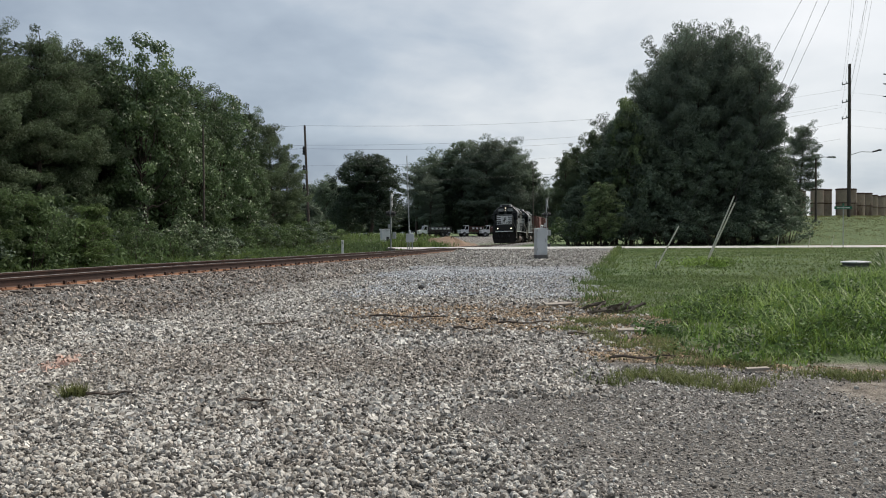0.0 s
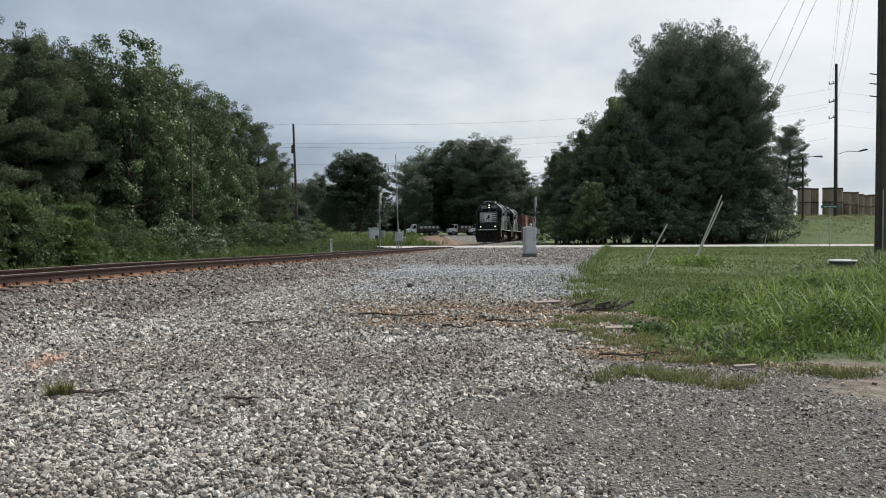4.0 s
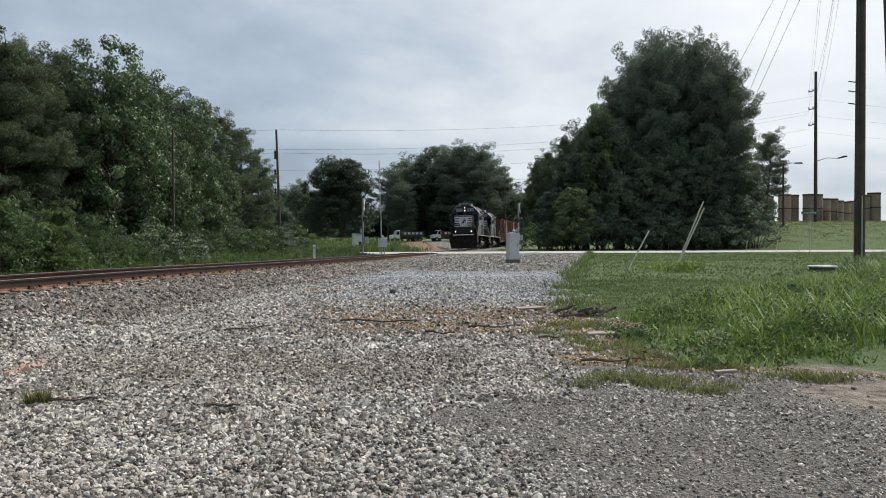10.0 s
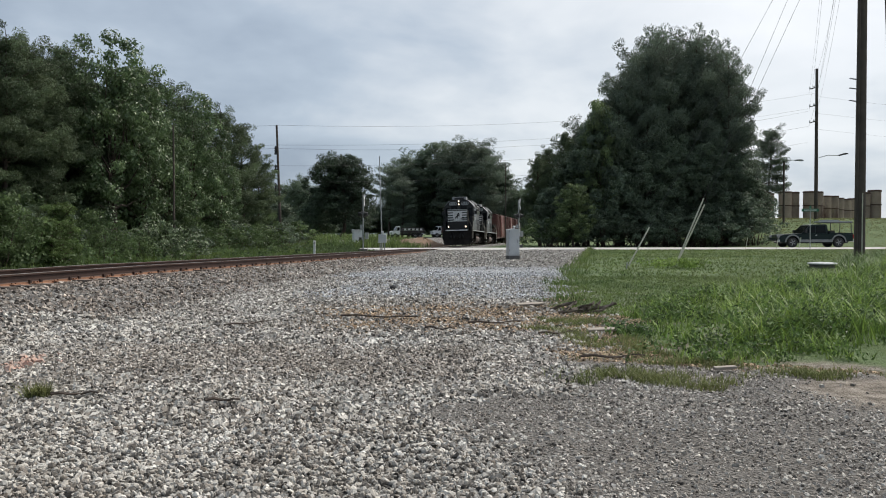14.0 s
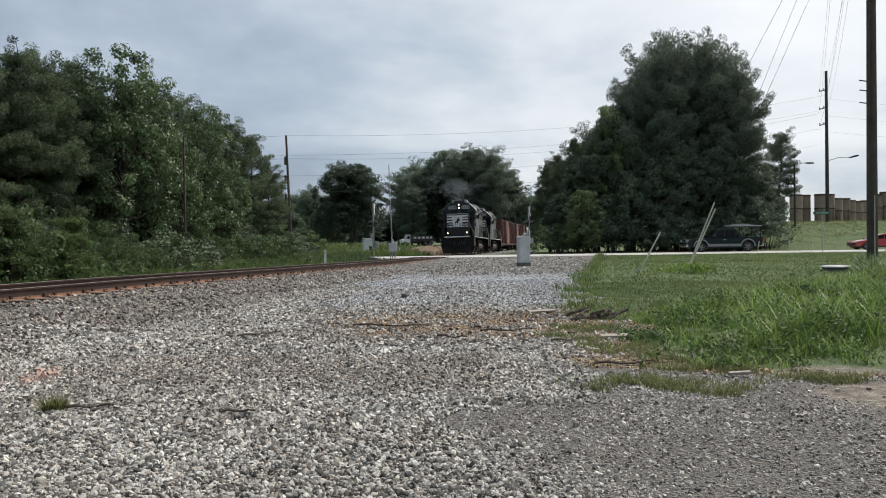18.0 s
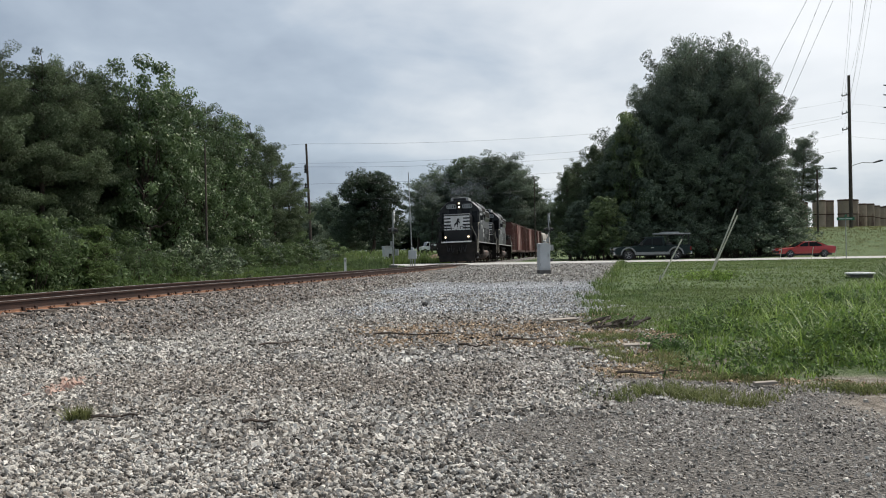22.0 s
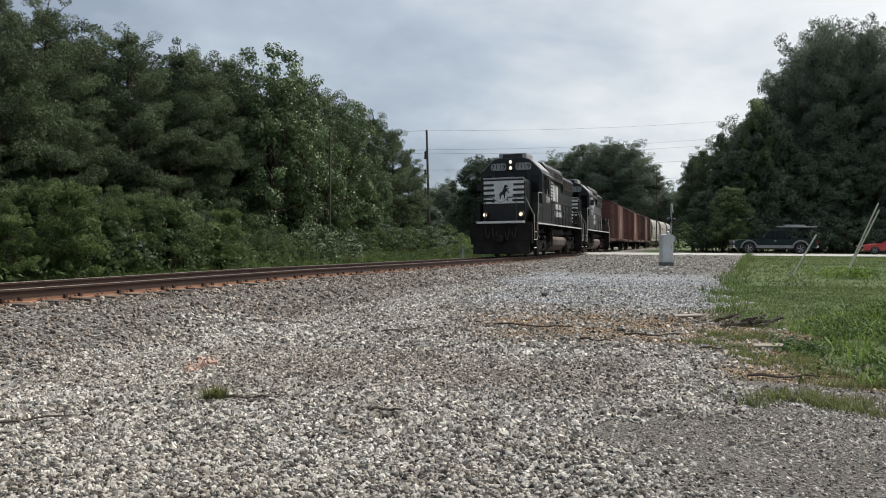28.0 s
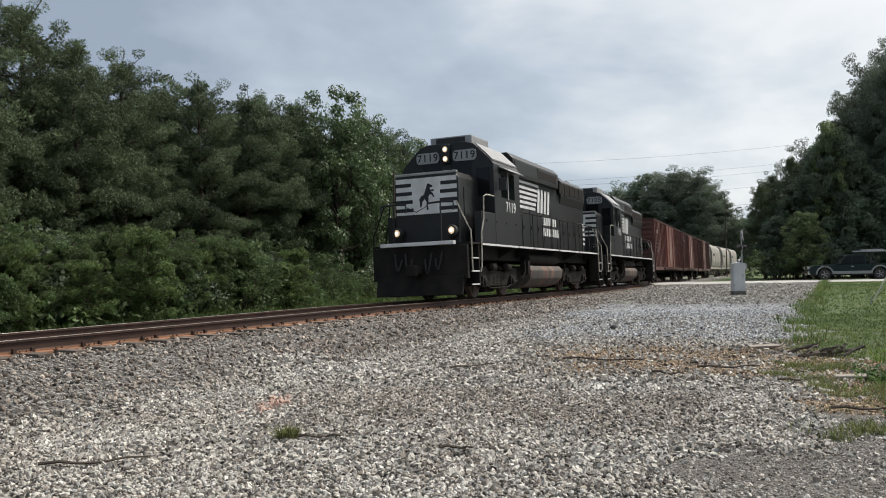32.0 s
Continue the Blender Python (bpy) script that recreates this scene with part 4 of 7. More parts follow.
    for sgn in (-1, 1):
        for x0 in (-2.7, 0.1):
            part("hatch_panel", bx(x0, x0 + 2.7, *sorted((1.115 * sgn, 1.135 * sgn)), 4.06, 4.46, bevel=0.008), "loco_black", hatch)
        part("hatch_grille", bx(-2.5, -0.2, *sorted((1.13 * sgn, 1.145 * sgn)), 4.14, 4.40), "loco_under", hatch)
    rad = part("radiator_section", extrude_poly([(-0.96, 3.5), (0.96, 3.5), (1.04, 3.8), (1.04, 4.34), (0.86, 4.50), (-0.86, 4.50), (-1.04, 4.34), (-1.04, 3.8)], -7.6, -3.6, "x", bevel=0.03), "loco_black", top)
    for sgn in (-1, 1):
        for k in range(5):
            x0 = -7.4 + k * 0.84
            part("radiator_grille", bx(x0, x0 + 0.76, *sorted((1.035 * sgn, 1.055 * sgn)), 3.86, 4.28), "loco_grey", rad)
        # hood doors with latches
        for k in range(12):
            x0 = -7.5 + k * 0.92
            d = part("hood_door", bx(x0, x0 + 0.86, *sorted((0.935 * sgn, 0.965 * sgn)), 1.75, 2.95 if x0 < -3.4 else 3.45, bevel=0.006), "loco_black", hood)
            part("door_latch", bx(x0 + 0.75, x0 + 0.79, *sorted((0.96 * sgn, 0.985 * sgn)), 2.3, 2.44), "loco_grey", d)
        # lettering, as plain white shapes
        ya, yb = 0.968 * sgn, 0.980 * sgn
        lt = part("lettering", bx(-0.5, 2.9, *sorted((ya, yb)), 3.84, 3.93), "white_paint", hood, "plain white lettering shapes")
        for k in range(5):
            part("lettering_bar", bx(-0.35 + 0.10 * k, 2.75 - 0.04 * k, *sorted((ya, yb)), 3.66 - 0.165 * k, 3.75 - 0.165 * k), "white_paint", lt)
        # slanted plain strokes in the place of the large mark
        for x0 in (-0.45, -0.88, -1.34, -1.80):
            part("lettering_stroke", extrude_poly([(x0, 2.96), (x0 + 0.27, 2.96), (x0 + 0.07, 3.80), (x0 - 0.20, 3.80)], ya, yb, "y"), "white_paint", lt)
        for z, n in ((2.55, 7), (2.16, 8)):
            for k in range(n):
                x0 = -0.75 - k * 0.31
                part("lettering_bar", bx(x0 - 0.20, x0, *sorted((ya, yb)), z, z + 0.29), "white_paint", lt)
        # rear panel bars
        for k in range(5):
            part("rear_bar", bx(-7.68, -7.2, *sorted((0.966 * sgn, 0.978 * sgn)), 2.0 + 0.2 * k, 2.1 + 0.2 * k), "white_paint", hood)
    for x0, r in ((-6.6, 0.62), (-5.1, 0.62), (-1.9, 0.55), (-0.6, 0.55)):
        z0 = 4.50 if x0 < -4 else 4.76
        f = part("roof_fan", lathe([(r, z0 - 0.02), (r, z0 + 0.12), (r - 0.05, z0 + 0.15), (0.1, z0 + 0.13)], (x0, 0, 0), "z", 20), "loco_grey", top)
    part("exhaust_stack", bx(1.0, 1.25, -0.35, 0.35, 4.5, 4.84, bevel=0.02), "loco_under", top)
    # --- handrails along the walkway
    for sgn in (-1, 1):
        y = 1.5 * sgn
        bm = tube([(-7.75, y, 2.7)] + [(x, y, 2.72) for x in np.linspace(-7.5, 3.3, 10)] + [(3.6, y, 2.6)], 0.02)
        hr = part("walkway_handrail", bm, "loco_grey", top)
        for x in np.linspace(-7.5, 3.4, 10):
            part("stanchion", tube([(x, y, 1.62), (x, y, 2.73)], 0.022, n=5), "loco_black", hr)
    # --- fuel tank and air reservoirs
    tank = [(-1.28, 1.02), (-1.42, 0.85), (-1.36, 0.55), (-1.1, 0.30), (-0.7, 0.22), (0.7, 0.22), (1.1, 0.30), (1.36, 0.55), (1.42, 0.85), (1.28, 1.02)]
    part("fuel_tank", extrude_poly(tank, -1.9, 2.3, "x", bevel=0.04), "tank_grey", top, "dusty dark fuel tank with rust stains", smooth=True)
    for sgn in (-1, 1):
        part("air_reservoir", lathe([(0.05, -1.75), (0.17, -1.7), (0.19, -1.6), (0.19, 2.0), (0.17, 2.1), (0.05, 2.15)], (0, 1.15 * sgn, 1.25), "x", 16), "loco_grey", top, smooth=True)
        part("filler_bracket", bx(2.35, 2.6, *sorted((1.1 * sgn, 1.4 * sgn)), 0.7, 1.18, bevel=0.02), "loco_under", top)
        for xx in (-2.6, 2.75):
            part("hanging_pipe", tube([(xx, 1.3 * sgn, 1.2), (xx + 0.05, 1.34 * sgn, 0.8), (xx + 0.3, 1.3 * sgn, 0.55)], 0.03), "loco_grey", top)
    wheels = []
    for x in (5.05, -5.05):
        loco_truck(top, x)
        for ax in (-1.37, 1.37):
            wheels.append(wheelset(top, x + ax))
    # the upper works stand a little taller over the deck
    for o in top.children_recursive:
        if o in wheels:
            continue
        if o.matrix_basis.translation.length > 0.01:
            o.location.z = 1.65 + (o.location.z - 1.65) * 1.09
        else:
            for v in o.data.vertices:
                if v.co.z > 1.65:
                    v.co.z = 1.65 + (v.co.z - 1.65) * 1.09
    return top, wheels


def freight_truck(top, x):
    for sgn in (-1, 1):
        y = 0.98 * sgn
        outline = [(-1.05, 0.36), (-0.72, 0.36), (-0.45, 0.22), (0.45, 0.22), (0.72, 0.36), (1.05, 0.36), (1.1, 0.6), (0.5, 0.78), (-0.5, 0.78), (-1.1, 0.6)]
        part("truck_side_frame", extrude_poly([(a + x, z) for a, z in outline], y - 0.07, y + 0.07, "y", bevel=0.015), "loco_grey", top)
    part("bolster", bx(x - 0.22, x + 0.22, -0.95, 0.95, 0.45, 0.85), "loco_grey", top)
    return [wheelset(top, x - 0.86, 0.42), wheelset(top, x + 0.86, 0.42)]


def boxcar(length, door_w, paint, door_paint, label, seed):
    top = thing("boxcar", label, "railway car", "freight cars of the train")
    h, rnd = length / 2, random.Random(seed)
    body = part("body", bx(-h, h, -1.42, 1.42, 1.12, 4.45, bevel=0.02), paint, top)
    part("roof", extrude_poly([(-1.5, 4.42), (1.5, 4.42), (1.5, 4.47), (0, 4.62), (-1.5, 4.47)], -h - 0.05, h + 0.05, "x"), "boxcar_brown", top)
    for k in range(int(length / 0.95)):
        x = -h + 0.5 + k * 0.95
        part("roof_rib", extrude_poly([(-1.48, 4.48), (0, 4.625), (1.48, 4.48), (1.48, 4.52), (0, 4.67), (-1.48, 4.52)], x - 0.04, x + 0.04, "x"), "boxcar_brown", top)
    part("centre_sill", bx(-h - 0.3, h + 0.3, -0.3, 0.3, 0.75, 1.12), "loco_under", top)
    for sgn in (-1, 1):
        part("side_sill", bx(-h, h, *sorted((1.36 * sgn, 1.46 * sgn)), 0.92, 1.16), "boxcar_brown", top)
        x = -h + 0.06
        while x < h:
            if abs(x) > door_w / 2 + 0.1:
                part("side_post", bx(x - 0.05, x + 0.05, *sorted((1.41 * sgn, 1.49 * sgn)), 1.16, 4.36), paint, body)
            x += (length - 0.12) / max(12, int(length / 0.8))
        for half in (-1, 1):
            x0 = 0.02 if half > 0 else -door_w / 2
            d = part("door", bx(x0, x0 + door_w / 2 - 0.02, *sorted((1.43 * sgn, 1.52 * sgn)), 1.16, 4.36, bevel=0.01), door_paint, top)
            for z in (1.8, 2.45, 3.1, 3.75):
                part("door_rib", bx(x0 + 0.05, x0 + door_w / 2 - 0.07, *sorted((1.515 * sgn, 1.545 * sgn)), z, z + 0.1), door_paint, d)
            part("lock_rod", tube([(x0 + door_w / 4, 1.55 * sgn, 1.2), (x0 + door_w / 4, 1.55 * sgn, 4.3)], 0.02, n=5), "boxcar_brown", d)
        part("door_track", bx(-door_w, door_w, *sorted((1.44 * sgn, 1.58 * sgn)), 1.02, 1.10), "boxcar_brown", top)
        # stencils: plain white bars
        st = part("stencil", bx(h - 2.6, h - 1.2, *sorted((1.422 * sgn, 1.428 * sgn)), 3.55, 3.8), "white_paint", body, "worn white stencil bars")
        for k in range(5):
            z = 2.2 + 0.27 * k
            part("stencil_bar", bx(h - 2.3, h - 2.3 + rnd.uniform(0.5, 1.1), *sorted((1.424 * sgn, 1.43 * sgn)), z, z + 0.1), "white_paint", st)
        part("stencil_bar", bx(-h + 2.2, -h + 3.3, *sorted((1.424 * sgn, 1.43 * sgn)), 3.0, 3.5), "white_paint", st)
        lad = bmesh.new()
        for k in range(8):
            tube([(h - 0.5, 1.5 * sgn, 1.3 + k * 0.4), (h - 0.06, 1.5 * sgn, 1.3 + k * 0.4)], 0.012, lad, 4)
        part("ladder", lad, paint, top)
    for end in (-1, 1):
        for k in range(9):
            z = 1.4 + k * 0.34
            part("end_corrugation", bx(*sorted((h * end, (h + 0.07) * end)), -1.3, 1.3, z, z + 0.14, bevel=0.03), paint, body)
        part("coupler", bx(*sorted(((h + 0.2) * end, (h + 0.62) * end)), -0.12, 0.12, 0.78, 1.02, bevel=0.03), "loco_grey", top)
        part("brake_wheel", lathe([(0.24, (h + 0.12) * end), (0.27, (h + 0.14) * end), (0.24, (h + 0.16) * end)], (0, 0.8, 2.6), "x", 14), "loco_grey", top) if end > 0 else None
    w = []
    for x in (h - 2.6, -h + 2.6):
        w += freight_truck(top, x)
    return top, w


def hopper(label):
    top = thing("covered_hopper", label, "railway car", "freight cars of the train")
    h = 7.9
    side = [(1.0, 1.05), (1.42, 1.55), (1.56, 2.2), (1.56, 3.4), (1.46, 4.0), (1.1, 4.4), (0.0, 4.5)]
    prof = [(-y, z) for y, z in side] + [(y, z) for y, z in side[-2::-1]]
    for k in range(3):
        x0 = -6.2 + k * 4.15
        part("bay_shell", extrude_poly(prof, x0, x0 + 4.08, "x", bevel=0.12), "hopper", top, smooth=True)
        f = bmesh.new()
        for sx in (1, -1):
            extrude_poly([(x0 + 2.04 + 1.9 * sx, 1.1), (x0 + 2.04 + 0.45 * sx, 0.45), (x0 + 2.04 + 0.3 * sx, 0.45), (x0 + 2.04 + 1.2 * sx, 1.1)], -0.9, 0.9, "y", f)
        part("discharge_chute", f, "hopper", top)
        for hx in (1.0, 3.0):
            part("roof_hatch", lathe([(0.42, 4.45), (0.42, 4.62), (0.36, 4.66)], (x0 + hx, 0, 0), "z", 14), "roof_grey", top)
    part("running_board", bx(-h, h, -0.5, 0.5, 4.60, 4.64), "galv", top)
    part("centre_sill", bx(-h - 0.3, h + 0.3, -0.3, 0.3, 0.75, 1.12), "loco_under", top)
    for sgn in (-1, 1):
        part("side_sill", bx(-h, h, *sorted((1.38 * sgn, 1.5 * sgn)), 1.15, 1.40), "hopper", top)
        st = part("stencil", bx(2.6, 4.6, *sorted((1.562 * sgn, 1.57 * sgn)), 2.9, 3.2), "loco_grey", top)
    for end in (-1, 1):
        part("slope_sheet", extrude_poly([(6.2 * end, 4.3), (6.3 * end, 4.3), (7.7 * end, 1.5), (7.55 * end, 1.4)], -1.3, 1.3, "y"), "hopper", top)
        bm = bmesh.new()
        for y in (-1.3, 0, 1.3):
            tube([(7.75 * end, y, 1.2), (7.75 * end, y, 4.3)], 0.05, bm)
            tube([(7.75 * end, y, 1.3), (6.3 * end, y, 3.0)], 0.04, bm)
        part("end_posts", bm, "hopper", top)
        part("coupler", bx(*sorted(((h + 0.2) * end, (h + 0.62) * end)), -0.12, 0.12, 0.78, 1.02, bevel=0.03), "loco_grey", top)
    w = []
    for x in (6.3, -6.3):
        w += freight_truck(top, x)
    return top, w


# the train in order: thing, its wheelsets, wheel radius, half length, s of its middle behind the front
TRAIN = []
_t, _w = locomotive("7119", "black diesel locomotive with white nose bars, lamps lit")
TRAIN.append((_t, _w, 0.508, 5.05, 8.85))
_t, _w = locomotive("7105", "second black diesel locomotive, coupled behind the first", False)
TRAIN.append((_t, _w, 0.508, 5.05, 8.85 + 18.35))
_t, _w = boxcar(19.6, 5.0, "boxcar", "boxcar_door", "rust-red ribbed boxcar with faded white stencils", 1)
TRAIN.append((_t, _w, 0.42, 7.2, 47.2))
_t, _w = boxcar(15.6, 4.2, "boxcar", "boxcar_door", "rust-red boxcar with brighter red doors", 2)
TRAIN.append((_t, _w, 0.42, 5.2, 66.2))
_t, _w = boxcar(15.2, 3.4, "boxcar_brown", "boxcar", "dark brown-red boxcar near the tail", 3)
TRAIN.append((_t, _w, 0.42, 5.0, 82.6))
for k in range(3):
    _t, _w = hopper("pale grey covered hopper car with rounded bays")
    TRAIN.append((_t, _w, 0.42, 6.3, 99.4 + 16.9 * k))


# ---------------------------------------------------------------- road vehicles: local x forward, z up from the road
def car_wheel(parent, x, y, r, w):
    sgn = 1 if y > 0 else -1
    ty = part("wheel", lathe([(r * 0.62, -w / 2), (r * 0.92, -w / 2), (r, -w / 2 + 0.03), (r, w / 2 - 0.03), (r * 0.92, w / 2), (r * 0.62, w / 2)], (0, 0, 0), "y", 22), "rubber", parent, m=pose(x, y, r), smooth=True)
    part("rim", lathe([(r * 0.66, (w / 2 - 0.05) * sgn), (r * 0.64, (w / 2 + 0.004) * sgn), (r * 0.5, (w / 2 - 0.03) * sgn), (r * 0.15, (w / 2 - 0.01) * sgn)], (0, 0, 0), "y", 18), "rim", ty)
    sp = bmesh.new()
    for k in range(5):
        a = 2 * math.pi * k / 5
        tube([(0.1 * r * math.cos(a), (w / 2) * sgn, 0.1 * r * math.sin(a)), (0.6 * r * math.cos(a), (w / 2 - 0.005) * sgn, 0.6 * r * math.sin(a))], 0.07 * r, sp, 4)
    part("spokes", sp, "rim", ty)
    return ty


def arch(cx_, r, z0, n=8):
    """Points over a wheel arch, front to back."""
    return [(cx_ + r * math.cos(a), z0 + r * math.sin(a)) for a in np.linspace(0, math.pi, n)]


def pickup():
    top = thing("pickup_truck", "dark green pickup truck with a ladder rack on the road", "pickup truck")
    # lower body outline with wheel arches
    low = [(2.86, 0.45)] + arch(1.85, 0.52, 0.42) + arch(-1.75, 0.52, 0.42) + [(-2.86, 0.5), (-2.9, 1.02), (-0.95, 1.02), (-0.9, 1.08), (1.1, 1.08), (2.5, 1.02), (2.84, 0.9)]
    body = part("body", extrude_poly(low, -0.96, 0.96, "y", bevel=0.03), "truck_green", top)
    part("lower_panel", bx(-1.2, 1.3, -0.975, 0.975, 0.42, 0.62, bevel=0.01), "silver", body, "silver lower panel")
    for sgn in (-1, 1):
        for cxx in (1.85, -1.75):
            pts = [(a, z) for a, z in arch(cxx, 0.6, 0.42, 10)] + [(a, z) for a, z in arch(cxx, 0.5, 0.42, 10)[::-1]]
            part("fender_flare", extrude_poly(pts, 0.955 * sgn, 0.995 * sgn, "y"), "silver", body)
    cabp = [(1.12, 1.06), (0.42, 1.72), (0.25, 1.78), (-0.75, 1.80), (-0.9, 1.74), (-1.0, 1.06)]
    cab = part("cab", extrude_poly(cabp, -0.82, 0.82, "y", bevel=0.05), "truck_green", top)
    part("windscreen", extrude_poly([(1.06, 1.13), (0.46, 1.70), (0.49, 1.715), (1.10, 1.14)], -0.70, 0.70, "y"), "glass", cab)
    part("rear_window", extrude_poly([(-1.0, 1.2), (-0.93, 1.68), (-0.95, 1.68), (-1.02, 1.2)], -0.6, 0.6, "y"), "glass", cab)
    for sgn in (-1, 1):
        part("side_window", extrude_poly([(0.82, 1.14), (0.36, 1.62), (0.05, 1.66), (0.05, 1.14)], 0.815 * sgn, 0.83 * sgn, "y"), "glass", cab)
        part("side_window", extrude_poly([(-0.03, 1.14), (-0.03, 1.66), (-0.72, 1.66), (-0.8, 1.14)], 0.815 * sgn, 0.83 * sgn, "y"), "glass", cab)
        part("door_handle", bx(-0.05, 0.12, *sorted((0.96 * sgn, 0.985 * sgn)), 0.92, 0.97), "chrome", body)
        part("wing_mirror", bx(0.78, 0.95, *sorted((0.86 * sgn, 1.12 * sgn)), 1.12, 1.36, bevel=0.02), "black_trim", cab)
        part("bed_rail", bx(-2.88, -1.0, *sorted((0.86 * sgn, 0.97 * sgn)), 1.02, 1.14, bevel=0.02), "truck_green", top)
        part("headlight", bx(2.7, 2.88, *sorted((0.55 * sgn, 0.95 * sgn)), 0.78, 0.94, bevel=0.02), "roof_grey", body)
        part("tail_light", bx(-2.92, -2.84, *sorted((0.84 * sgn, 0.965 * sgn)), 0.72, 1.0), "red_lens", body)
        rk = bmesh.new()
        for x in (-1.15, -2.75):
            tube([(x, 0.9 * sgn, 1.1), (x, 0.85 * sgn, 1.92)], 0.03, rk)
        tube([(-2.9, 0.85 * sgn, 1.92), (-0.6, 0.85 * sgn, 1.92)], 0.03, rk)
        part("rack_side", rk, "black_trim", top)
    rk = bmesh.new()
    for x in (-0.9, -1.5, -2.1, -2.7):
        tube([(x, -0.85, 1.92), (x, 0.85, 1.92)], 0.025, rk)
    part("rack_crossbars", rk, "black_trim", top)
    ld = bmesh.new()
    for y in (0.1, 0.5):
        bx(-3.0, -0.2, y - 0.03, y + 0.03, 1.95, 2.03, ld)
    for k in range(9):
        bx(-2.85 + k * 0.3, -2.80 + k * 0.3, 0.1, 0.5, 1.97, 2.01, ld)
    part("ladder", ld, "galv", top, "aluminium ladder lying on the rack")
    ld = bmesh.new()
    for y in (-0.5, -0.15):
        bx(-2.3, -0.9, y - 0.03, y + 0.03, 2.05, 2.14, ld)
    for k in range(5):
        bx(-2.2 + k * 0.3, -2.15 + k * 0.3, -0.5, -0.15, 2.08, 2.12, ld)
    part("short_ladder", ld, "galv", top, "short aluminium ladder on the rack")
    part("rack_load", bx(-2.6, -1.0, -0.75, -0.05, 1.95, 2.05, bevel=0.02), "galv", top, "pale load strapped to the rack")
    part("tool_box", bx(-1.5, -1.05, -0.85, 0.85, 1.0, 1.3, bevel=0.02), "black_trim", top)
    part("grille", bx(2.82, 2.90, -0.5, 0.5, 0.72, 0.98, bevel=0.01), "chrome", body)
    part("front_bumper", bx(2.78, 2.98, -0.95, 0.95, 0.42, 0.62, bevel=0.04), "chrome", top)
    part("rear_bumper", bx(-3.0, -2.84, -0.92, 0.92, 0.45, 0.62, bevel=0.03), "chrome", top)
    part("axle_shadow_box", bx(-2.6, 2.6, -0.7, 0.7, 0.32, 0.6), "black_trim", top)
    return top, [car_wheel(top, x, y, 0.39, 0.26) for x in (1.85, -1.75) for y in (0.84, -0.84)]


def red_car():
    top = thing("red_sedan", "bright red sports sedan waiting behind the pickup", "car")
    low = [(2.42, 0.32)] + arch(1.55, 0.40, 0.33) + arch(-1.48, 0.40, 0.33) + [(-2.45, 0.36), (-2.5, 0.72), (-2.42, 1.0), (-1.9, 1.02), (-0.9, 0.98), (0.9, 0.95), (2.2, 0.82), (2.46, 0.66)]
    body = part("body", extrude_poly(low, -0.93, 0.93, "y", bevel=0.06), "red_paint", top, smooth=True)
    cabp = [(1.05, 0.92), (0.55, 1.20), (0.15, 1.36), (-0.2, 1.42), (-0.7, 1.40), (-1.2, 1.27), (-2.0, 0.99)]
    cab = part("roof", extrude_poly(cabp, -0.70, 0.70, "y", bevel=0.06), "red_paint", top, smooth=True)
    part("windscreen", extrude_poly([(1.02, 0.96), (0.28, 1.36), (0.30, 1.38), (1.06, 0.97)], -0.6, 0.6, "y"), "glass", cab)
    part("rear_window", extrude_poly([(-1.8, 1.06), (-0.98, 1.40), (-1.0, 1.42), (-1.84, 1.08)], -0.55, 0.55, "y"), "glass", cab)
    for sgn in (-1, 1):
        part("side_window", extrude_poly([(0.82, 0.98), (0.22, 1.31), (-0.15, 1.36), (-0.15, 0.98)], 0.695 * sgn, 0.715 * sgn, "y"), "glass", cab)
        part("side_window", extrude_poly([(-0.22, 0.98), (-0.22, 1.36), (-0.85, 1.34), (-1.4, 1.06), (-1.3, 0.98)], 0.695 * sgn, 0.715 * sgn, "y"), "glass", cab)
        part("headlight", bx(2.3, 2.45, *sorted((0.5 * sgn, 0.88 * sgn)), 0.62, 0.76, bevel=0.02), "roof_grey", body)
        part("tail_light", bx(-2.52, -2.44, *sorted((0.3 * sgn, 0.9 * sgn)), 0.78, 0.92, bevel=0.01), "red_lens", body)
        part("wing_mirror", bx(0.72, 0.9, *sorted((0.78 * sgn, 1.0 * sgn)), 0.95, 1.07, bevel=0.03), "red_paint", cab)
        part("door_handle", bx(-0.1, 0.08, *sorted((0.925 * sgn, 0.945 * sgn)), 0.82, 0.85), "red_paint", body)
    part("grille", bx(2.44, 2.5, -0.6, 0.6, 0.38, 0.62, bevel=0.02), "black_trim", body)
    part("underbody", bx(-2.2, 2.2, -0.8, 0.8, 0.2, 0.4), "black_trim", top)
    return top, [car_wheel(top, x, y, 0.35, 0.24) for x in (1.55, -1.48) for y in (0.82, -0.82)]


PICKUP = pickup()
SEDAN = red_car()
for c in SEDAN[0].children_recursive:
    c.data.transform(Matrix.Scale(0.86, 4))
    c.matrix_basis = Matrix.Translation(c.matrix_basis.translation * 0.86)


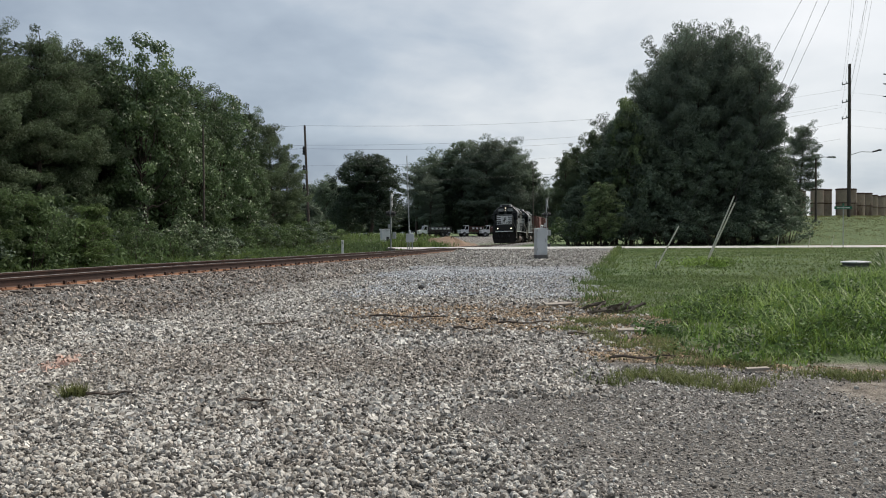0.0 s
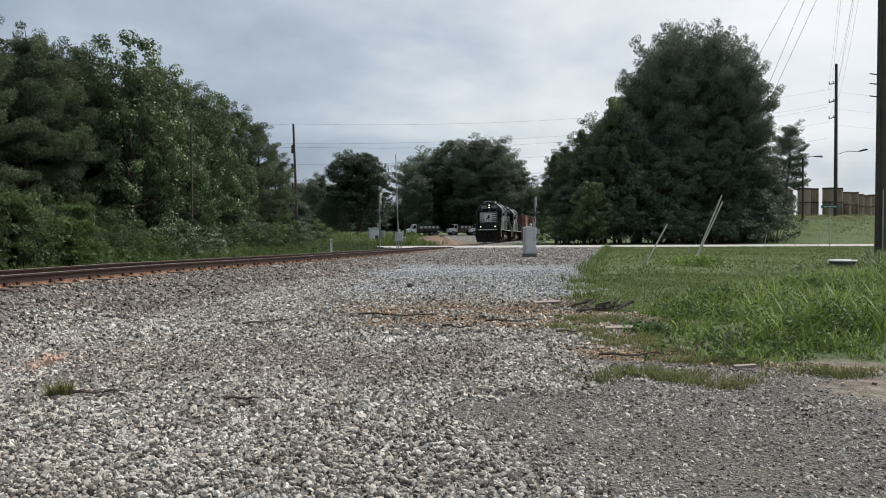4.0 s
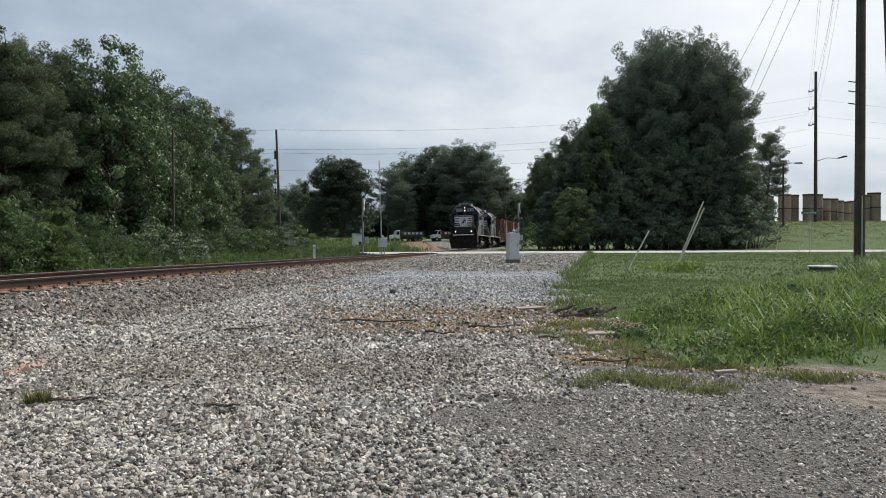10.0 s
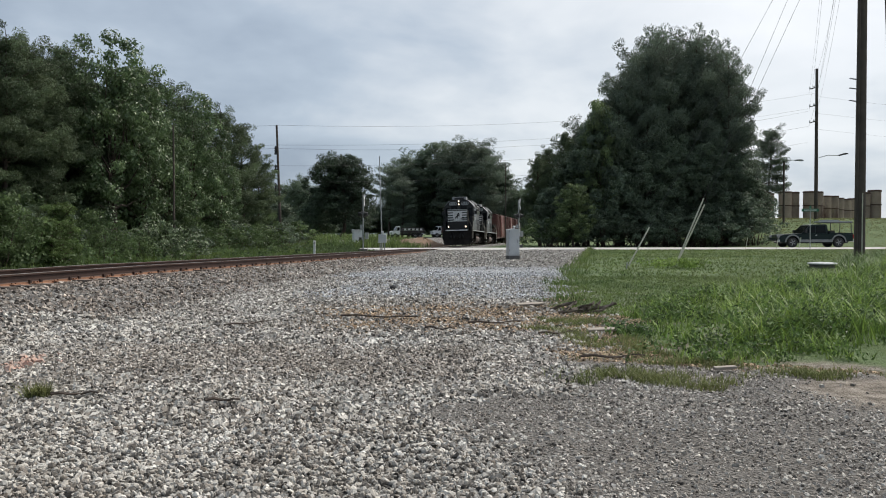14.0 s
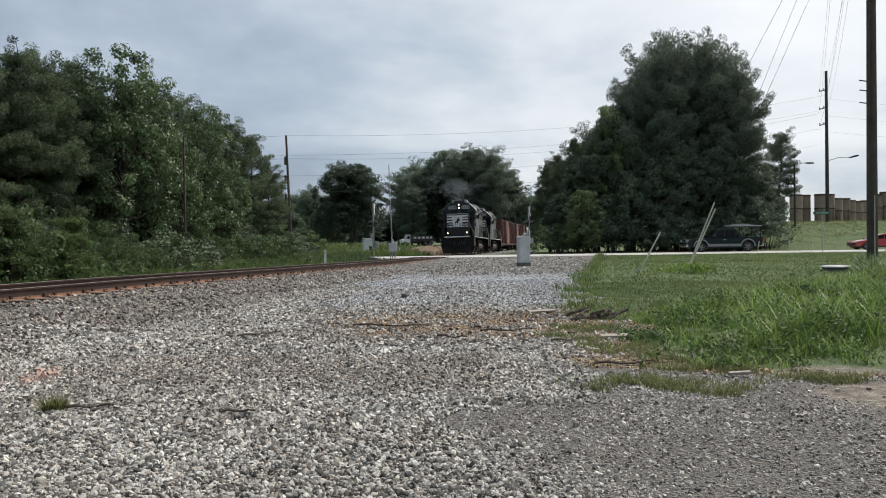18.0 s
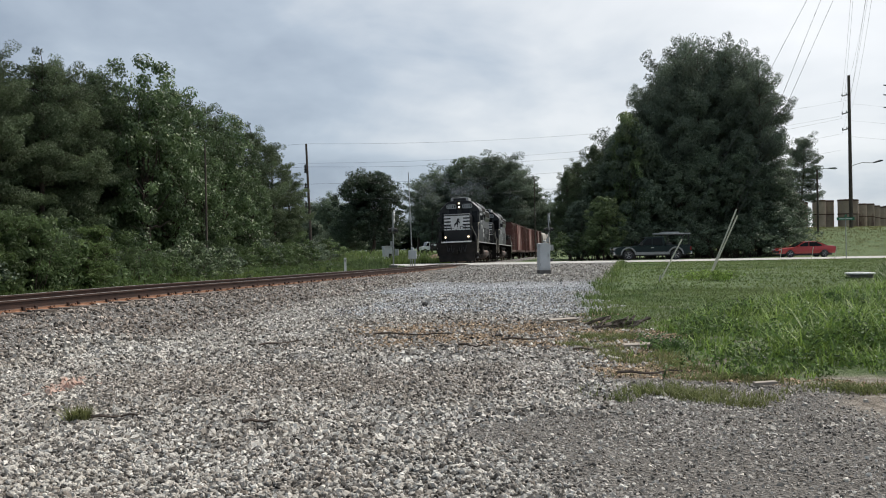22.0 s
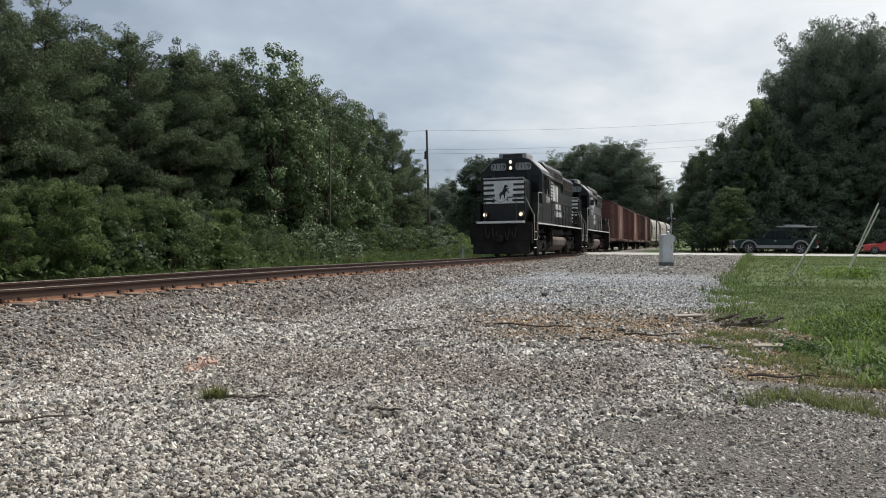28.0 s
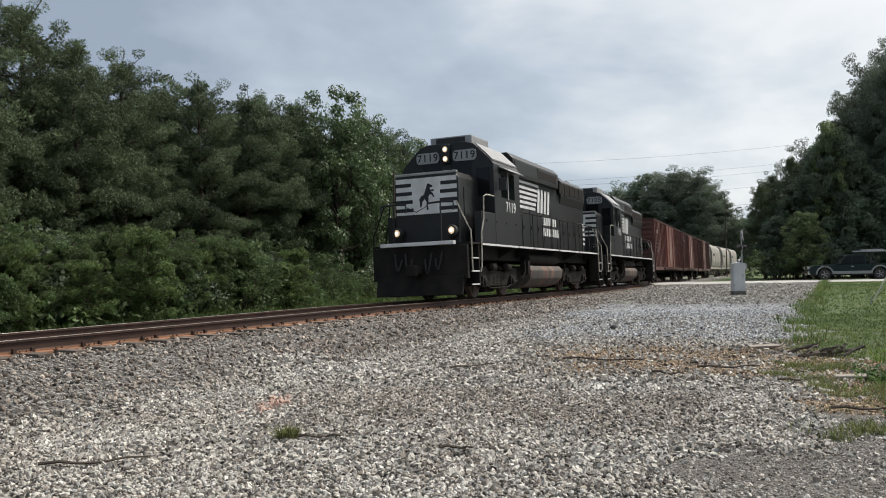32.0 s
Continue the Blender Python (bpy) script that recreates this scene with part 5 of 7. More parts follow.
# ---------------------------------------------------------------- trees and bushes
def leaf_quads(rng, centres, radii, n, size, aspect=0.6, droop=0.0, up=0.0, flat=0.72, tones=None):
    """n leaves round each centre, in a flattened ball of that radius, each a bent four-cornered leaf."""
    c = np.repeat(centres, n, 0)
    r = np.repeat(radii, n)[:, None]
    d = rng.normal(size=(len(c), 3))
    d /= np.linalg.norm(d, axis=1)[:, None] + 1e-9
    p = c + d * r * (0.55 + 0.5 * rng.random((len(c), 1)) ** 0.6) * np.array([1, 1, flat])
    face = d + rng.normal(size=d.shape) * 0.38 + np.array([0, 0, 0.25])
    a = np.cross(face, rng.normal(size=d.shape)) + d * up
    a[:, 2] -= droop
    a /= np.linalg.norm(a, axis=1)[:, None] + 1e-9
    b = np.cross(face, a)
    b /= np.linalg.norm(b, axis=1)[:, None] + 1e-9
    s = size * (0.6 + 0.8 * rng.random((len(c), 1)))
    w = s * aspect * 0.5
    nrm = np.cross(a, b) * s * 0.05
    v = np.stack([p - a * s * 0.5, p + b * w + nrm, p + a * s * 0.5, p - b * w + nrm], 1).reshape(-1, 3)
    f = np.arange(len(v)).reshape(-1, 4)
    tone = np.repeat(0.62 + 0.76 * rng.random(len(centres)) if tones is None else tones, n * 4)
    return v, f, {"tone": tone}


def limb(bm, p0, p1, r0, r1, rng, n=5, wander=0.06, k=6):
    p0, p1 = Vector(p0), Vector(p1)
    L_ = (p1 - p0).length
    pts = []
    for i in range(n + 1):
        t = i / n
        q = p0.lerp(p1, t)
        if 0 < i < n:
            q += Vector(rng.normal(size=3)) * L_ * wander * 0.4
        pts.append(q)
    tube(pts, r0, bm, k, r1)
    return pts


def pine_tree(seed, H, R, low, leaf="pine", n=46, needle=0.19, name="pine_tree", puff=1.0, dense=1.0, round_top=2.2):
    """Tall pine: straight tapering trunk, whorls of limbs, each a flat bough of needle tufts with dark gaps to the next."""
    rng = np.random.default_rng(seed)
    top = thing(name, "", "tree")
    bm = bmesh.new()
    lean = rng.normal(size=2) * 0.02 * H
    limb(bm, (0, 0, -0.4), (lean[0], lean[1], H * 0.97), 0.018 * H, 0.03, rng, 7, 0.012, 8)
    cs, rs, tones = [], [], []
    z = low * H
    while z < H * 0.96:
        t = (z - low * H) / (H * (1 - low))
        reach = R * min(1.0, 0.72 + 0.9 * t) * max(0.0, 1 - t ** round_top) ** 0.6 * (0.7 + 0.55 * rng.random()) + 0.35
        turn0 = rng.random() * 6.283
        count = int(rng.integers(4, 6))
        for k in range(count):
            a = turn0 + 6.283 * k / count + rng.normal() * 0.25
            l = reach * (0.6 + 0.55 * rng.random())
            rise = l * (0.14 + 0.6 * t) + rng.normal() * 0.12 * l
            base = Vector((lean[0] * z / H, lean[1] * z / H, z + rng.normal() * 0.12))
            tip = base + Vector((math.cos(a) * l, math.sin(a) * l, rise + rng.normal() * 0.15))
            limb(bm, base, tip, 0.02 + 0.02 * l / R, 0.012, rng, 3, 0.08, 4)
            side = Vector((-math.sin(a), math.cos(a), 0))
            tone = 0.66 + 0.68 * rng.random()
            for q in np.linspace(0.38, 1.0, max(2, int(l / 0.45))):
                half = 0.34 * l * (1.05 - abs(q - 0.72) * 1.7)
                for e in np.arange(-half, half + 0.01, 0.52 * puff):
                    p = base.lerp(tip, q) + side * (e + rng.normal() * 0.08) + Vector((0, 0, rng.normal() * 0.09 - 0.16 * abs(e)))
                    cs.append(tuple(p))
                    rs.append((0.27 + 0.17 * rng.random()) * puff)
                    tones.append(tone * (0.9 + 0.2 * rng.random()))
        z += H * 0.062 / dense * (0.65 + 0.7 * rng.random())
    # the crown closes in a rounded cluster of tufts
    for k in range(26):
        q = rng.random()
        a, w = rng.random() * 6.283, R * 0.42 * (1 - q) ** 0.6 * rng.random() ** 0.5
        cs.append((lean[0] + math.cos(a) * w, lean[1] + math.sin(a) * w, H * (0.86 + 0.13 * q)))
        rs.append((0.3 + 0.14 * rng.random()) * puff)
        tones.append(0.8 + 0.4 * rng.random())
    part("trunk", bm, "bark", top)
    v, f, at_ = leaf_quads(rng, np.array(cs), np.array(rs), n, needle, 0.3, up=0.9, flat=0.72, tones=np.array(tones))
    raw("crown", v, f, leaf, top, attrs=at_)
    return top


def broad_tree(seed, H, R, low, leaf="leaf", n=40, size=0.21, name="broadleaf_tree", lobes=15, up=0.0):
    """Broad-leaved tree: forking trunk, limbs to uneven lobes, leaf clumps over each lobe with gaps between."""
    rng = np.random.default_rng(seed)
    top = thing(name, "", "tree")
    bm = bmesh.new()
    fork = Vector((rng.normal() * 0.1, rng.normal() * 0.1, low * H + 0.1 * H))
    limb(bm, (0, 0, -0.3), fork, 0.022 * H, 0.014 * H, rng, 4, 0.04, 8)
    cs, rs = [], []
    for k in range(lobes):
        t = (k + 0.5) / lobes
        z = low * H + (H * (1 - low)) * (0.12 + 0.8 * t)
        prof = math.sin(math.pi * min(1, 0.18 + 0.80 * t)) ** 0.6
        a = k * 2.4 + rng.normal() * 0.4
        rr = R * prof * (0.35 + 0.45 * rng.random())
        c = Vector((math.cos(a) * rr, math.sin(a) * rr, z))
        limb(bm, fork * (1 - 0.4 * t) + Vector((0, 0, z * 0.35 * t)), c, 0.006 * H + 0.02, 0.015, rng, 4, 0.1, 5)
        lr = R * (0.30 + 0.2 * rng.random())
        m_ = 15
        d = rng.normal(size=(m_, 3))
        d /= np.linalg.norm(d, axis=1)[:, None]
        for q in d:
            cs.append((c.x + q[0] * lr, c.y + q[1] * lr, max(low * H * 0.8, c.z + q[2] * lr * 0.8)))
            rs.append(lr * (0.28 + 0.22 * rng.random()))
    part("trunk", bm, "bark", top)
    v, f, at_ = leaf_quads(rng, np.array(cs), np.array(rs), n, size, 0.62, up=up)
    raw("crown", v, f, leaf, top, attrs=at_)
    return top


def bush(seed, H, R, leaf="bush", n=46, size=0.15, clumps=46, name="bush", up=0.25, upright=False):
    rng = np.random.default_rng(seed)
    top = thing(name, "", "bush")
    bm = bmesh.new()
    cs, rs = [], []
    for k in range(clumps):
        a, q = rng.random() * 6.283, rng.random() ** 0.5
        hh = H * (1 - 0.55 * q ** 2) * (0.25 + 0.75 * rng.random() ** 0.6)
        c = Vector((math.cos(a) * R * q, math.sin(a) * R * q, hh))
        cs.append(tuple(c))
        rs.append((0.2 + 0.16 * rng.random()) * (H * 0.5) ** 0.4)
        if k % 4 == 0:
            limb(bm, (c.x * 0.25, c.y * 0.25, -0.15), c, 0.03, 0.008, rng, 3, 0.08, 4)
    part("stem", bm, "bark", top)
    v, f, at_ = leaf_quads(rng, np.array(cs), np.array(rs), n, size, 0.28 if upright else 0.6, up=0.9 if upright else up)
    raw("foliage", v, f, leaf, top, attrs=at_)
    return top


def plant(proto, H0, x, y, H, label, turn=0.0, wide=1.0, group=""):
    """A copy of proto, scaled to the height H, on the ground."""
    k = H / H0 * (0.955 if H0 > 5 else 1.0)
    z = float(land(x, y)) - 0.05
    o = copy_thing(proto, Matrix.LocRotScale((x, y, z), Euler((0, 0, turn)), (k * wide, k * wide, k)))
    tagged(o, label, group=group)
    return o


PINES = [pine_tree(11, 12, 2.2, 0.20, "pine", 130, 0.135), pine_tree(12, 12, 2.5, 0.14, "pine", 130, 0.135), pine_tree(13, 12, 2.5, 0.30, "pine_hazed", 110, 0.155, puff=1.2, round_top=3.4), pine_tree(14, 12, 2.5, 0.16, "pine", 130, 0.135),
         pine_tree(15, 12, 2.4, 0.20, "pine_hazed", 110, 0.155, puff=1.2, round_top=3.4), pine_tree(16, 12, 2.8, 0.15, "pine_shade", 26, 0.36)]
BROADS = [broad_tree(21, 12, 3.6, 0.14, "leaf", 70, 0.19, lobes=20), broad_tree(22, 12, 3.3, 0.10, "leaf", 70, 0.19, lobes=20), broad_tree(23, 12, 4.2, 0.06, "leaf_hazed", 95, 0.21, lobes=34), broad_tree(24, 12, 3.9, 0.04, "leaf_hazed", 95, 0.21, lobes=34), broad_tree(25, 12, 3.5, 0.04, "roadside_leaf", 90, 0.2, lobes=22)]
BROADS.append(broad_tree(26, 12, 4.4, 0.2, "pine_shade", 100, 0.22, lobes=34))
BUSHES = [bush(31, 3, 1.7, "bush", upright=True, n=70), bush(32, 3, 1.9, "bush"), bush(33, 3, 1.8, "leaf_hazed"), bush(34, 3, 1.6, "bush", upright=True, size=0.2)]
YOUNG = [pine_tree(41, 4, 1.05, 0.03, "bush", 80, 0.14, "young_pine", puff=0.62, dense=0.9), pine_tree(42, 4, 0.9, 0.03, "young_needle", 80, 0.14, "young_pine", puff=0.62, dense=0.9)]
SILVER = bush(35, 3, 2.8, "silver_leaf", size=0.2, clumps=60)
rt = random.Random(5)


def turned():
    return rt.uniform(0, 6.28)


# left wood beyond the line: front row
for x, y, H, k in ((-19.6, 15.0, 11.0, 1), (-19.3, 18.0, 11.2, 0), (-19.2, 20.8, 10.9, 3), (-19.1, 23.8, 10.8, 1), (-18.3, 25.6, 9.9, 3), (-18.3, 28.2, 9.9, 1), (-18.6, 31.2, 9.4, 3), (-17.4, 32.6, 10.1, 0), (-16.9, 35.5, 9.9, 1),
                   (-17.4, 37.6, 10.4, 3), (-16.4, 38.4, 9.6, 0), (-16.8, 41.4, 10.8, 1), (-15.1, 50.8, 10.9, 0), (-15.4, 46.5, 10.8, 3), (-14.4, 53.6, 10.4, 1), (-13.0, 56.8, 10.0, 1), (-12.0, 60.2, 9.2, 0), (-11.4, 62.6, 7.6, 3)):
    plant(PINES[k], 12, x, y, H, rt.choice(("dense green pine in the wood beyond the track", "pine with feathery boughs down to the undergrowth")), turned(), 0.98, "pines beyond the track")
for x, y, H, k in ((-14.6, 41.6, 11.2, 0), (-14.1, 44.2, 10.6, 1), (-13.2, 50.6, 9.9, 0), (-13.5, 47.4, 7.8, 1), (-12.1, 53.8, 6.6, 1)):
    plant(BROADS[k], 12, x, y, H, "bright broad-leaved tree at the edge of the pine wood", turned(), 0.80, "broad-leaved trees beyond the track")
# rows behind, that close the wood; the pines' colour is darkened for shade
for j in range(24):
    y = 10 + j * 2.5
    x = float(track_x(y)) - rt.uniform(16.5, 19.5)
    plant(PINES[5], 12, x, y, rt.uniform(9.3, 10.6) - max(0, y - 52) * 0.12, "pine deeper in the wood, needles darkened for shade", turned(), 1.3, "pines beyond the track")
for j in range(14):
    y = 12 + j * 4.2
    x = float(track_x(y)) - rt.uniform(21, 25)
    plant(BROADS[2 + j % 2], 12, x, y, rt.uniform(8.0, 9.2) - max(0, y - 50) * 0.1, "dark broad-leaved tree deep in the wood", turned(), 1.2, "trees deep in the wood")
# undergrowth at the foot of the wood
for j in range(26):
    y = 9.5 + j * 0.98
    x = float(track_x(y)) - rt.uniform(6.6, 9.0)
    plant(BUSHES[j % 4], 3, x, y, rt.uniform(2.0, 3.3) * (1 if y < 27 else 0.7), "leafy green bush beside the track", turned(), rt.uniform(0.9, 1.2), "bushes beside the track")
for j in range(26):
    y = 24 + j * 1.55
    x = float(track_x(y)) - rt.uniform(8.6, 11.0)
    plant(BUSHES[(j + 1) % 4], 3, x, y, rt.uniform(1.3, 2.6), "low bush at the foot of the wood", turned(), rt.uniform(1.0, 1.4), "bushes beside the track")
for j in range(22):
    y = 10.5 + j * 0.86
    x = float(track_x(y)) - rt.uniform(5.4, 7.4)
    plant(YOUNG[j % 2], 4, x, y, rt.uniform(1.7, 3.1), "young pine with upright feathery shoots by the track", turned(), rt.uniform(0.9, 1.15), "young pines by the track")
plant(SILVER, 3, -11.0, 37.5, 2.1, "sprawling bush with pale shiny leaves", 0.6, 0.9)
plant(SILVER, 3, -9.7, 36.0, 1.4, "sprawling bush with pale shiny leaves", 2.1, 1.1)
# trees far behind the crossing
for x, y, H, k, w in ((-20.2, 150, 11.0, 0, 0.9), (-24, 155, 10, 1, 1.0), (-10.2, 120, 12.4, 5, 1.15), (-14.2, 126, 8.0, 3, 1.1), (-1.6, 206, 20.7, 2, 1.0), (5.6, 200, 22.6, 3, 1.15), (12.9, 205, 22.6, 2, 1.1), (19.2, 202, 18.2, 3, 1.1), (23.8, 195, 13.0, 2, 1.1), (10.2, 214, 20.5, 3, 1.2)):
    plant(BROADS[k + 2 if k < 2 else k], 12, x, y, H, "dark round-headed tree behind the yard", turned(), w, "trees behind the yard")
for x, y, H, k in ((-6.2, 194, 16.5, 2), (-3.0, 190, 13.0, 4), (15.3, 192, 22.0, 4), (9.8, 194, 22.2, 2)):
    plant(PINES[k], 12, x, y, H, "pine standing behind the yard", turned(), 1.25, "trees behind the yard")
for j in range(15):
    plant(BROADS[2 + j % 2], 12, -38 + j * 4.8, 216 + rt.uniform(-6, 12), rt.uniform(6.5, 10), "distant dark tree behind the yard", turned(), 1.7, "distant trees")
for j in range(6):
    plant(BROADS[2 + j % 2], 12, -28 + j * 2.4, rt.uniform(100, 116), rt.uniform(4.0, 5.6), "low scrubby tree by the yard", turned(), 1.4, "scrub by the yard")
# pine stand right of the crossing
for x, y, H, k in ((11.8, 80.5, 8.8, 3), (13.2, 84, 10.2, 1), (14.4, 80, 11.2, 3), (16.8, 84, 12.6, 4), (19.6, 82, 16.8, 4), (21.5, 80, 19.1, 2), (23.4, 82.5, 20.4, 4), (25.0, 84, 21.9, 2), (26.4, 80, 20.6, 4), (27.6, 83, 20.0, 2), (29.4, 82, 19.2, 4), (22.4, 84.5, 20.2, 4), (24.2, 79.6, 18.5, 4), (28.2, 84.5, 18.0, 4), (29.8, 80.6, 15.0, 4), (29.4, 78.5, 17.0, 2), (28.4, 80.5, 14.0, 0)):
    plant(PINES[k], 12, x, y, H, "tall dark pine in the stand by the road", turned(), 0.72 if H > 15 else 0.95, "pine stand by the road")
for x, y, H in ((12.5, 77.5, 5.5), (15.2, 79, 9.0), (17.2, 77.4, 12.8), (19.5, 79, 10), (21.5, 77.3, 9), (24, 78, 10.5), (26.5, 77, 9.5), (28.6, 77.2, 8.5), (30.6, 79, 8.0), (18, 88, 12), (22, 90, 15), (26.0, 90, 17.0), (28.4, 88, 14.5), (14, 90, 9.5), (24, 86, 16), (20.5, 85, 13)):
    plant(BROADS[3 if y > 76.9 else 2], 12, x, y, H, "dark leafy tree filling the pine stand", turned(), 0.8 if H > 9 else 1.1, "pine stand by the road")
for j in range(15):
    plant(BUSHES[2], 3, 11.5 + j * 1.35, 74.6 + rt.uniform(-0.8, 1.2), rt.uniform(2.4, 3.8), "dark brush under the pine stand", turned(), 1.25, "brush under the pine stand")
plant(BROADS[4], 12, 16.6, 77.0, 13.8, "lighter leafed tree at the edge of the stand", 1.0, 0.55)
plant(BROADS[4], 12, 13.4, 71.6, 5.6, "rounded light green tree at the roadside", 2.2, 1.15)
plant(BUSHES[1], 3, 11.2, 72.5, 3.0, "roadside bush under the pine stand", 0.4, 1.2)
plant(PINES[2], 12, 39.7, 95, 10.4, "lone pine beside the tank yard", 0.3, 0.95)
plant(BROADS[2], 12, 36.5, 97, 5.0, "scrubby tree beside the tank yard", 0.3, 1.3)
for o in (*PINES, *BROADS, *BUSHES, *YOUNG, SILVER):
    for c in (*o.children, o):
        bpy.data.objects.remove(c)


# ---------------------------------------------------------------- grass, weeds and stones
def blades(rng, xy, height, width, per, spread, bend=0.45):
    """Tufts of bent blades at the places xy."""
    n = len(xy) * per
    base = np.repeat(xy, per, 0) + rng.normal(size=(n, 2)) * spread
    z = land(base[:, 0], base[:, 1]) - 0.02
    h = np.repeat(height, per) * (0.5 + 0.65 * rng.random(n))
    a = rng.random(n) * 6.283
    d = np.stack([np.cos(a), np.sin(a)], 1)
    s = np.stack([-d[:, 1], d[:, 0]], 1) * (width * (0.6 + 0.8 * rng.random(n)))[:, None]
    k = (h * bend * (0.3 + rng.random(n)))[:, None]

    def lift(q, zz):
        return np.concatenate([q, (z + zz)[:, None]], 1)
    v = np.stack([lift(base - s, 0), lift(base + s, 0), lift(base - s * 0.8 + d * k * 0.35, h * 0.6), lift(base + s * 0.8 + d * k * 0.35, h * 0.6), lift(base + d * k, h)], 1).reshape(-1, 3)
    i = np.arange(n)[:, None] * 5
    f = np.concatenate([i + [0, 1, 3], i + [0, 3, 2], i + [2, 3, 4]], 1).reshape(-1, 3)
    return v, f, {"tone": np.repeat(0.8 + 0.4 * rng.random(len(xy)), per * 5)}


def scatter(rng, n, x0, x1, y0, y1, keep):
    p = np.stack([rng.uniform(x0, x1, n), rng.uniform(y0, y1, n)], 1)
    return p[keep(p[:, 0], p[:, 1])]


def vegetation():
    rng = np.random.default_rng(8)
    # lawn between the gravel and the road
    for nm, box_, n, h, w, per, sp, lab in (("lawn_grass", (2, 17, 14.0, 24), 15000, 0.06, 0.009, 8, 0.09, "short green grass beside the gravel"), ("far_lawn_grass", (3, 44, 23, 60), 26000, 0.07, 0.02, 5, 0.2, "mown green grass in front of the road")):
        p = scatter(rng, n, *box_, lambda x, y: grass_edge(x, y) > 0.5 * rng.random(len(x)) ** 2)
        v, f, at_ = blades(rng, p, np.full(len(p), h) * (0.6 + 0.8 * rng.random(len(p))), w, per, sp, 1.2)
        tagged(raw(nm, v, f, "grass", attrs=at_), lab, "grass", kind="stuff")

    # ragged fringe where the lawn meets the stone, and a clump of bright weeds by the guy anchor
    p = scatter(rng, 14000, 1.5, 14, 14.5, 59, lambda x, y: np.abs(grass_edge(x, y) - 0.05) < (0.45 * rng.random(len(x)) + 0.25 * waves(x, y, 1.7, 3.0)) * np.where(y > 30, 0.6, 1.0))
    v, f, at_ = blades(rng, p, (0.09 + 0.14 * rng.random(len(p))) * (0.8 + 0.012 * p[:, 1]), 0.009, 8, 0.09, 0.9)
    tagged(raw("lawn_fringe", v, f, "grass", attrs=at_), "ragged grass fringe along the stone", "grass", kind="stuff")
    p = np.array([(9.0, 28.6)]) + rng.normal(size=(70, 2)) * np.array([0.42, 0.4])
    v, f, at_ = leaf_quads(rng, np.column_stack([p, land(p[:, 0], p[:, 1]) + 0.05 + 0.22 * rng.random(len(p))]), np.full(len(p), 0.14), 22, 0.08, 0.45, up=0.5)
    tagged(raw("bright_weeds", v, f, "weed", attrs=at_), "clump of bright weeds round the guy anchor", "weeds", kind="stuff")

    def inside(x, y):
        """Metres inside the patch of tall weeds."""
        return np.minimum(np.minimum(x - np.interp(y, (9.3, 11, 13.5, 16.3), (2.5, 2.8, 3.4, 4.5)), y - 9.75 + 0.17 * (x - 2.4)), 0.7 * (16.2 + (x - 4.5) * 1.0 - y))

    def clump(x, y):
        w = 0.35 * waves(x, y, 1.7, 2.2) + 0.2 * waves(x, y, 4.4, 0.6)
        return inside(x, y) > 2 * w
    p = scatter(rng, 6000, 2, 17, 8, 27, clump)
    p = p[rng.random(len(p)) < 0.55 + 0.6 * waves(p[:, 0], p[:, 1], 2.1, 1.7)]
    hh = 0.24 + 0.22 * waves(p[:, 0], p[:, 1], 1.3, 1.0) + 0.22 * rng.random(len(p)) ** 2 + 0.012 * np.clip(p[:, 1] - 9, 0, 12)
    hh = hh * (0.35 + 0.75 * smooth(0, 1.6, inside(p[:, 0], p[:, 1])))
    v, f, at_ = blades(rng, p, np.maximum(0.1, hh), 0.008, 16, 0.09, 1.0)
    tagged(raw("tall_weeds", v, f, "weed", attrs=at_), "tall bright green weeds and grass beside the gravel", "weeds", kind="stuff")
    p = scatter(rng, 12000, 2, 17, 8, 27, clump)
    p = p[waves(p[:, 0], p[:, 1], 1.7, 4.0) > -0.25 + 0.3 * rng.random(len(p))]
    zz = land(p[:, 0], p[:, 1]) + 0.06 + (0.2 + 0.2 * waves(p[:, 0], p[:, 1], 1.3, 1.0)) * rng.random(len(p)) * 1.2 * smooth(-0.3, 1.6, inside(p[:, 0], p[:, 1]))
    v, f, at_ = leaf_quads(rng, np.column_stack([p, zz]), np.full(len(p), 0.14), 24, 0.062, 0.4, up=0.5)
    tagged(raw("leafy_weeds", v, f, "weed_dark", attrs=at_), "leafy dark green weeds among the grass", "weeds", kind="stuff")
    # taller dark grass round the thick pole and the vault
    def rank(x, y):
        d = np.minimum(np.hypot((x - 17.2) / 1.9, (y - 30.6) / 2.0), np.minimum(np.hypot((x - 12.9) / 1.7, (y - 23.0) / 2.4), np.hypot((x - 15.2) / 1.8, (y - 27.0) / 2.6)))
        return d + 0.35 * waves(x, y, 1.9, 0.8) + 0.3 * rng.random(len(x)) < np.where(x > 0.515 * y, 1.0, -9)
    p = scatter(rng, 5200, 8, 20, 19, 34, rank)
    v, f, at_ = blades(rng, p, 0.30 + 0.34 * rng.random(len(p)), 0.013, 12, 0.12, 0.9)
    tagged(raw("rank_grass", v, f, "weed_dark", attrs=at_), "rank dark grass round the wooden pole", "grass", kind="stuff")
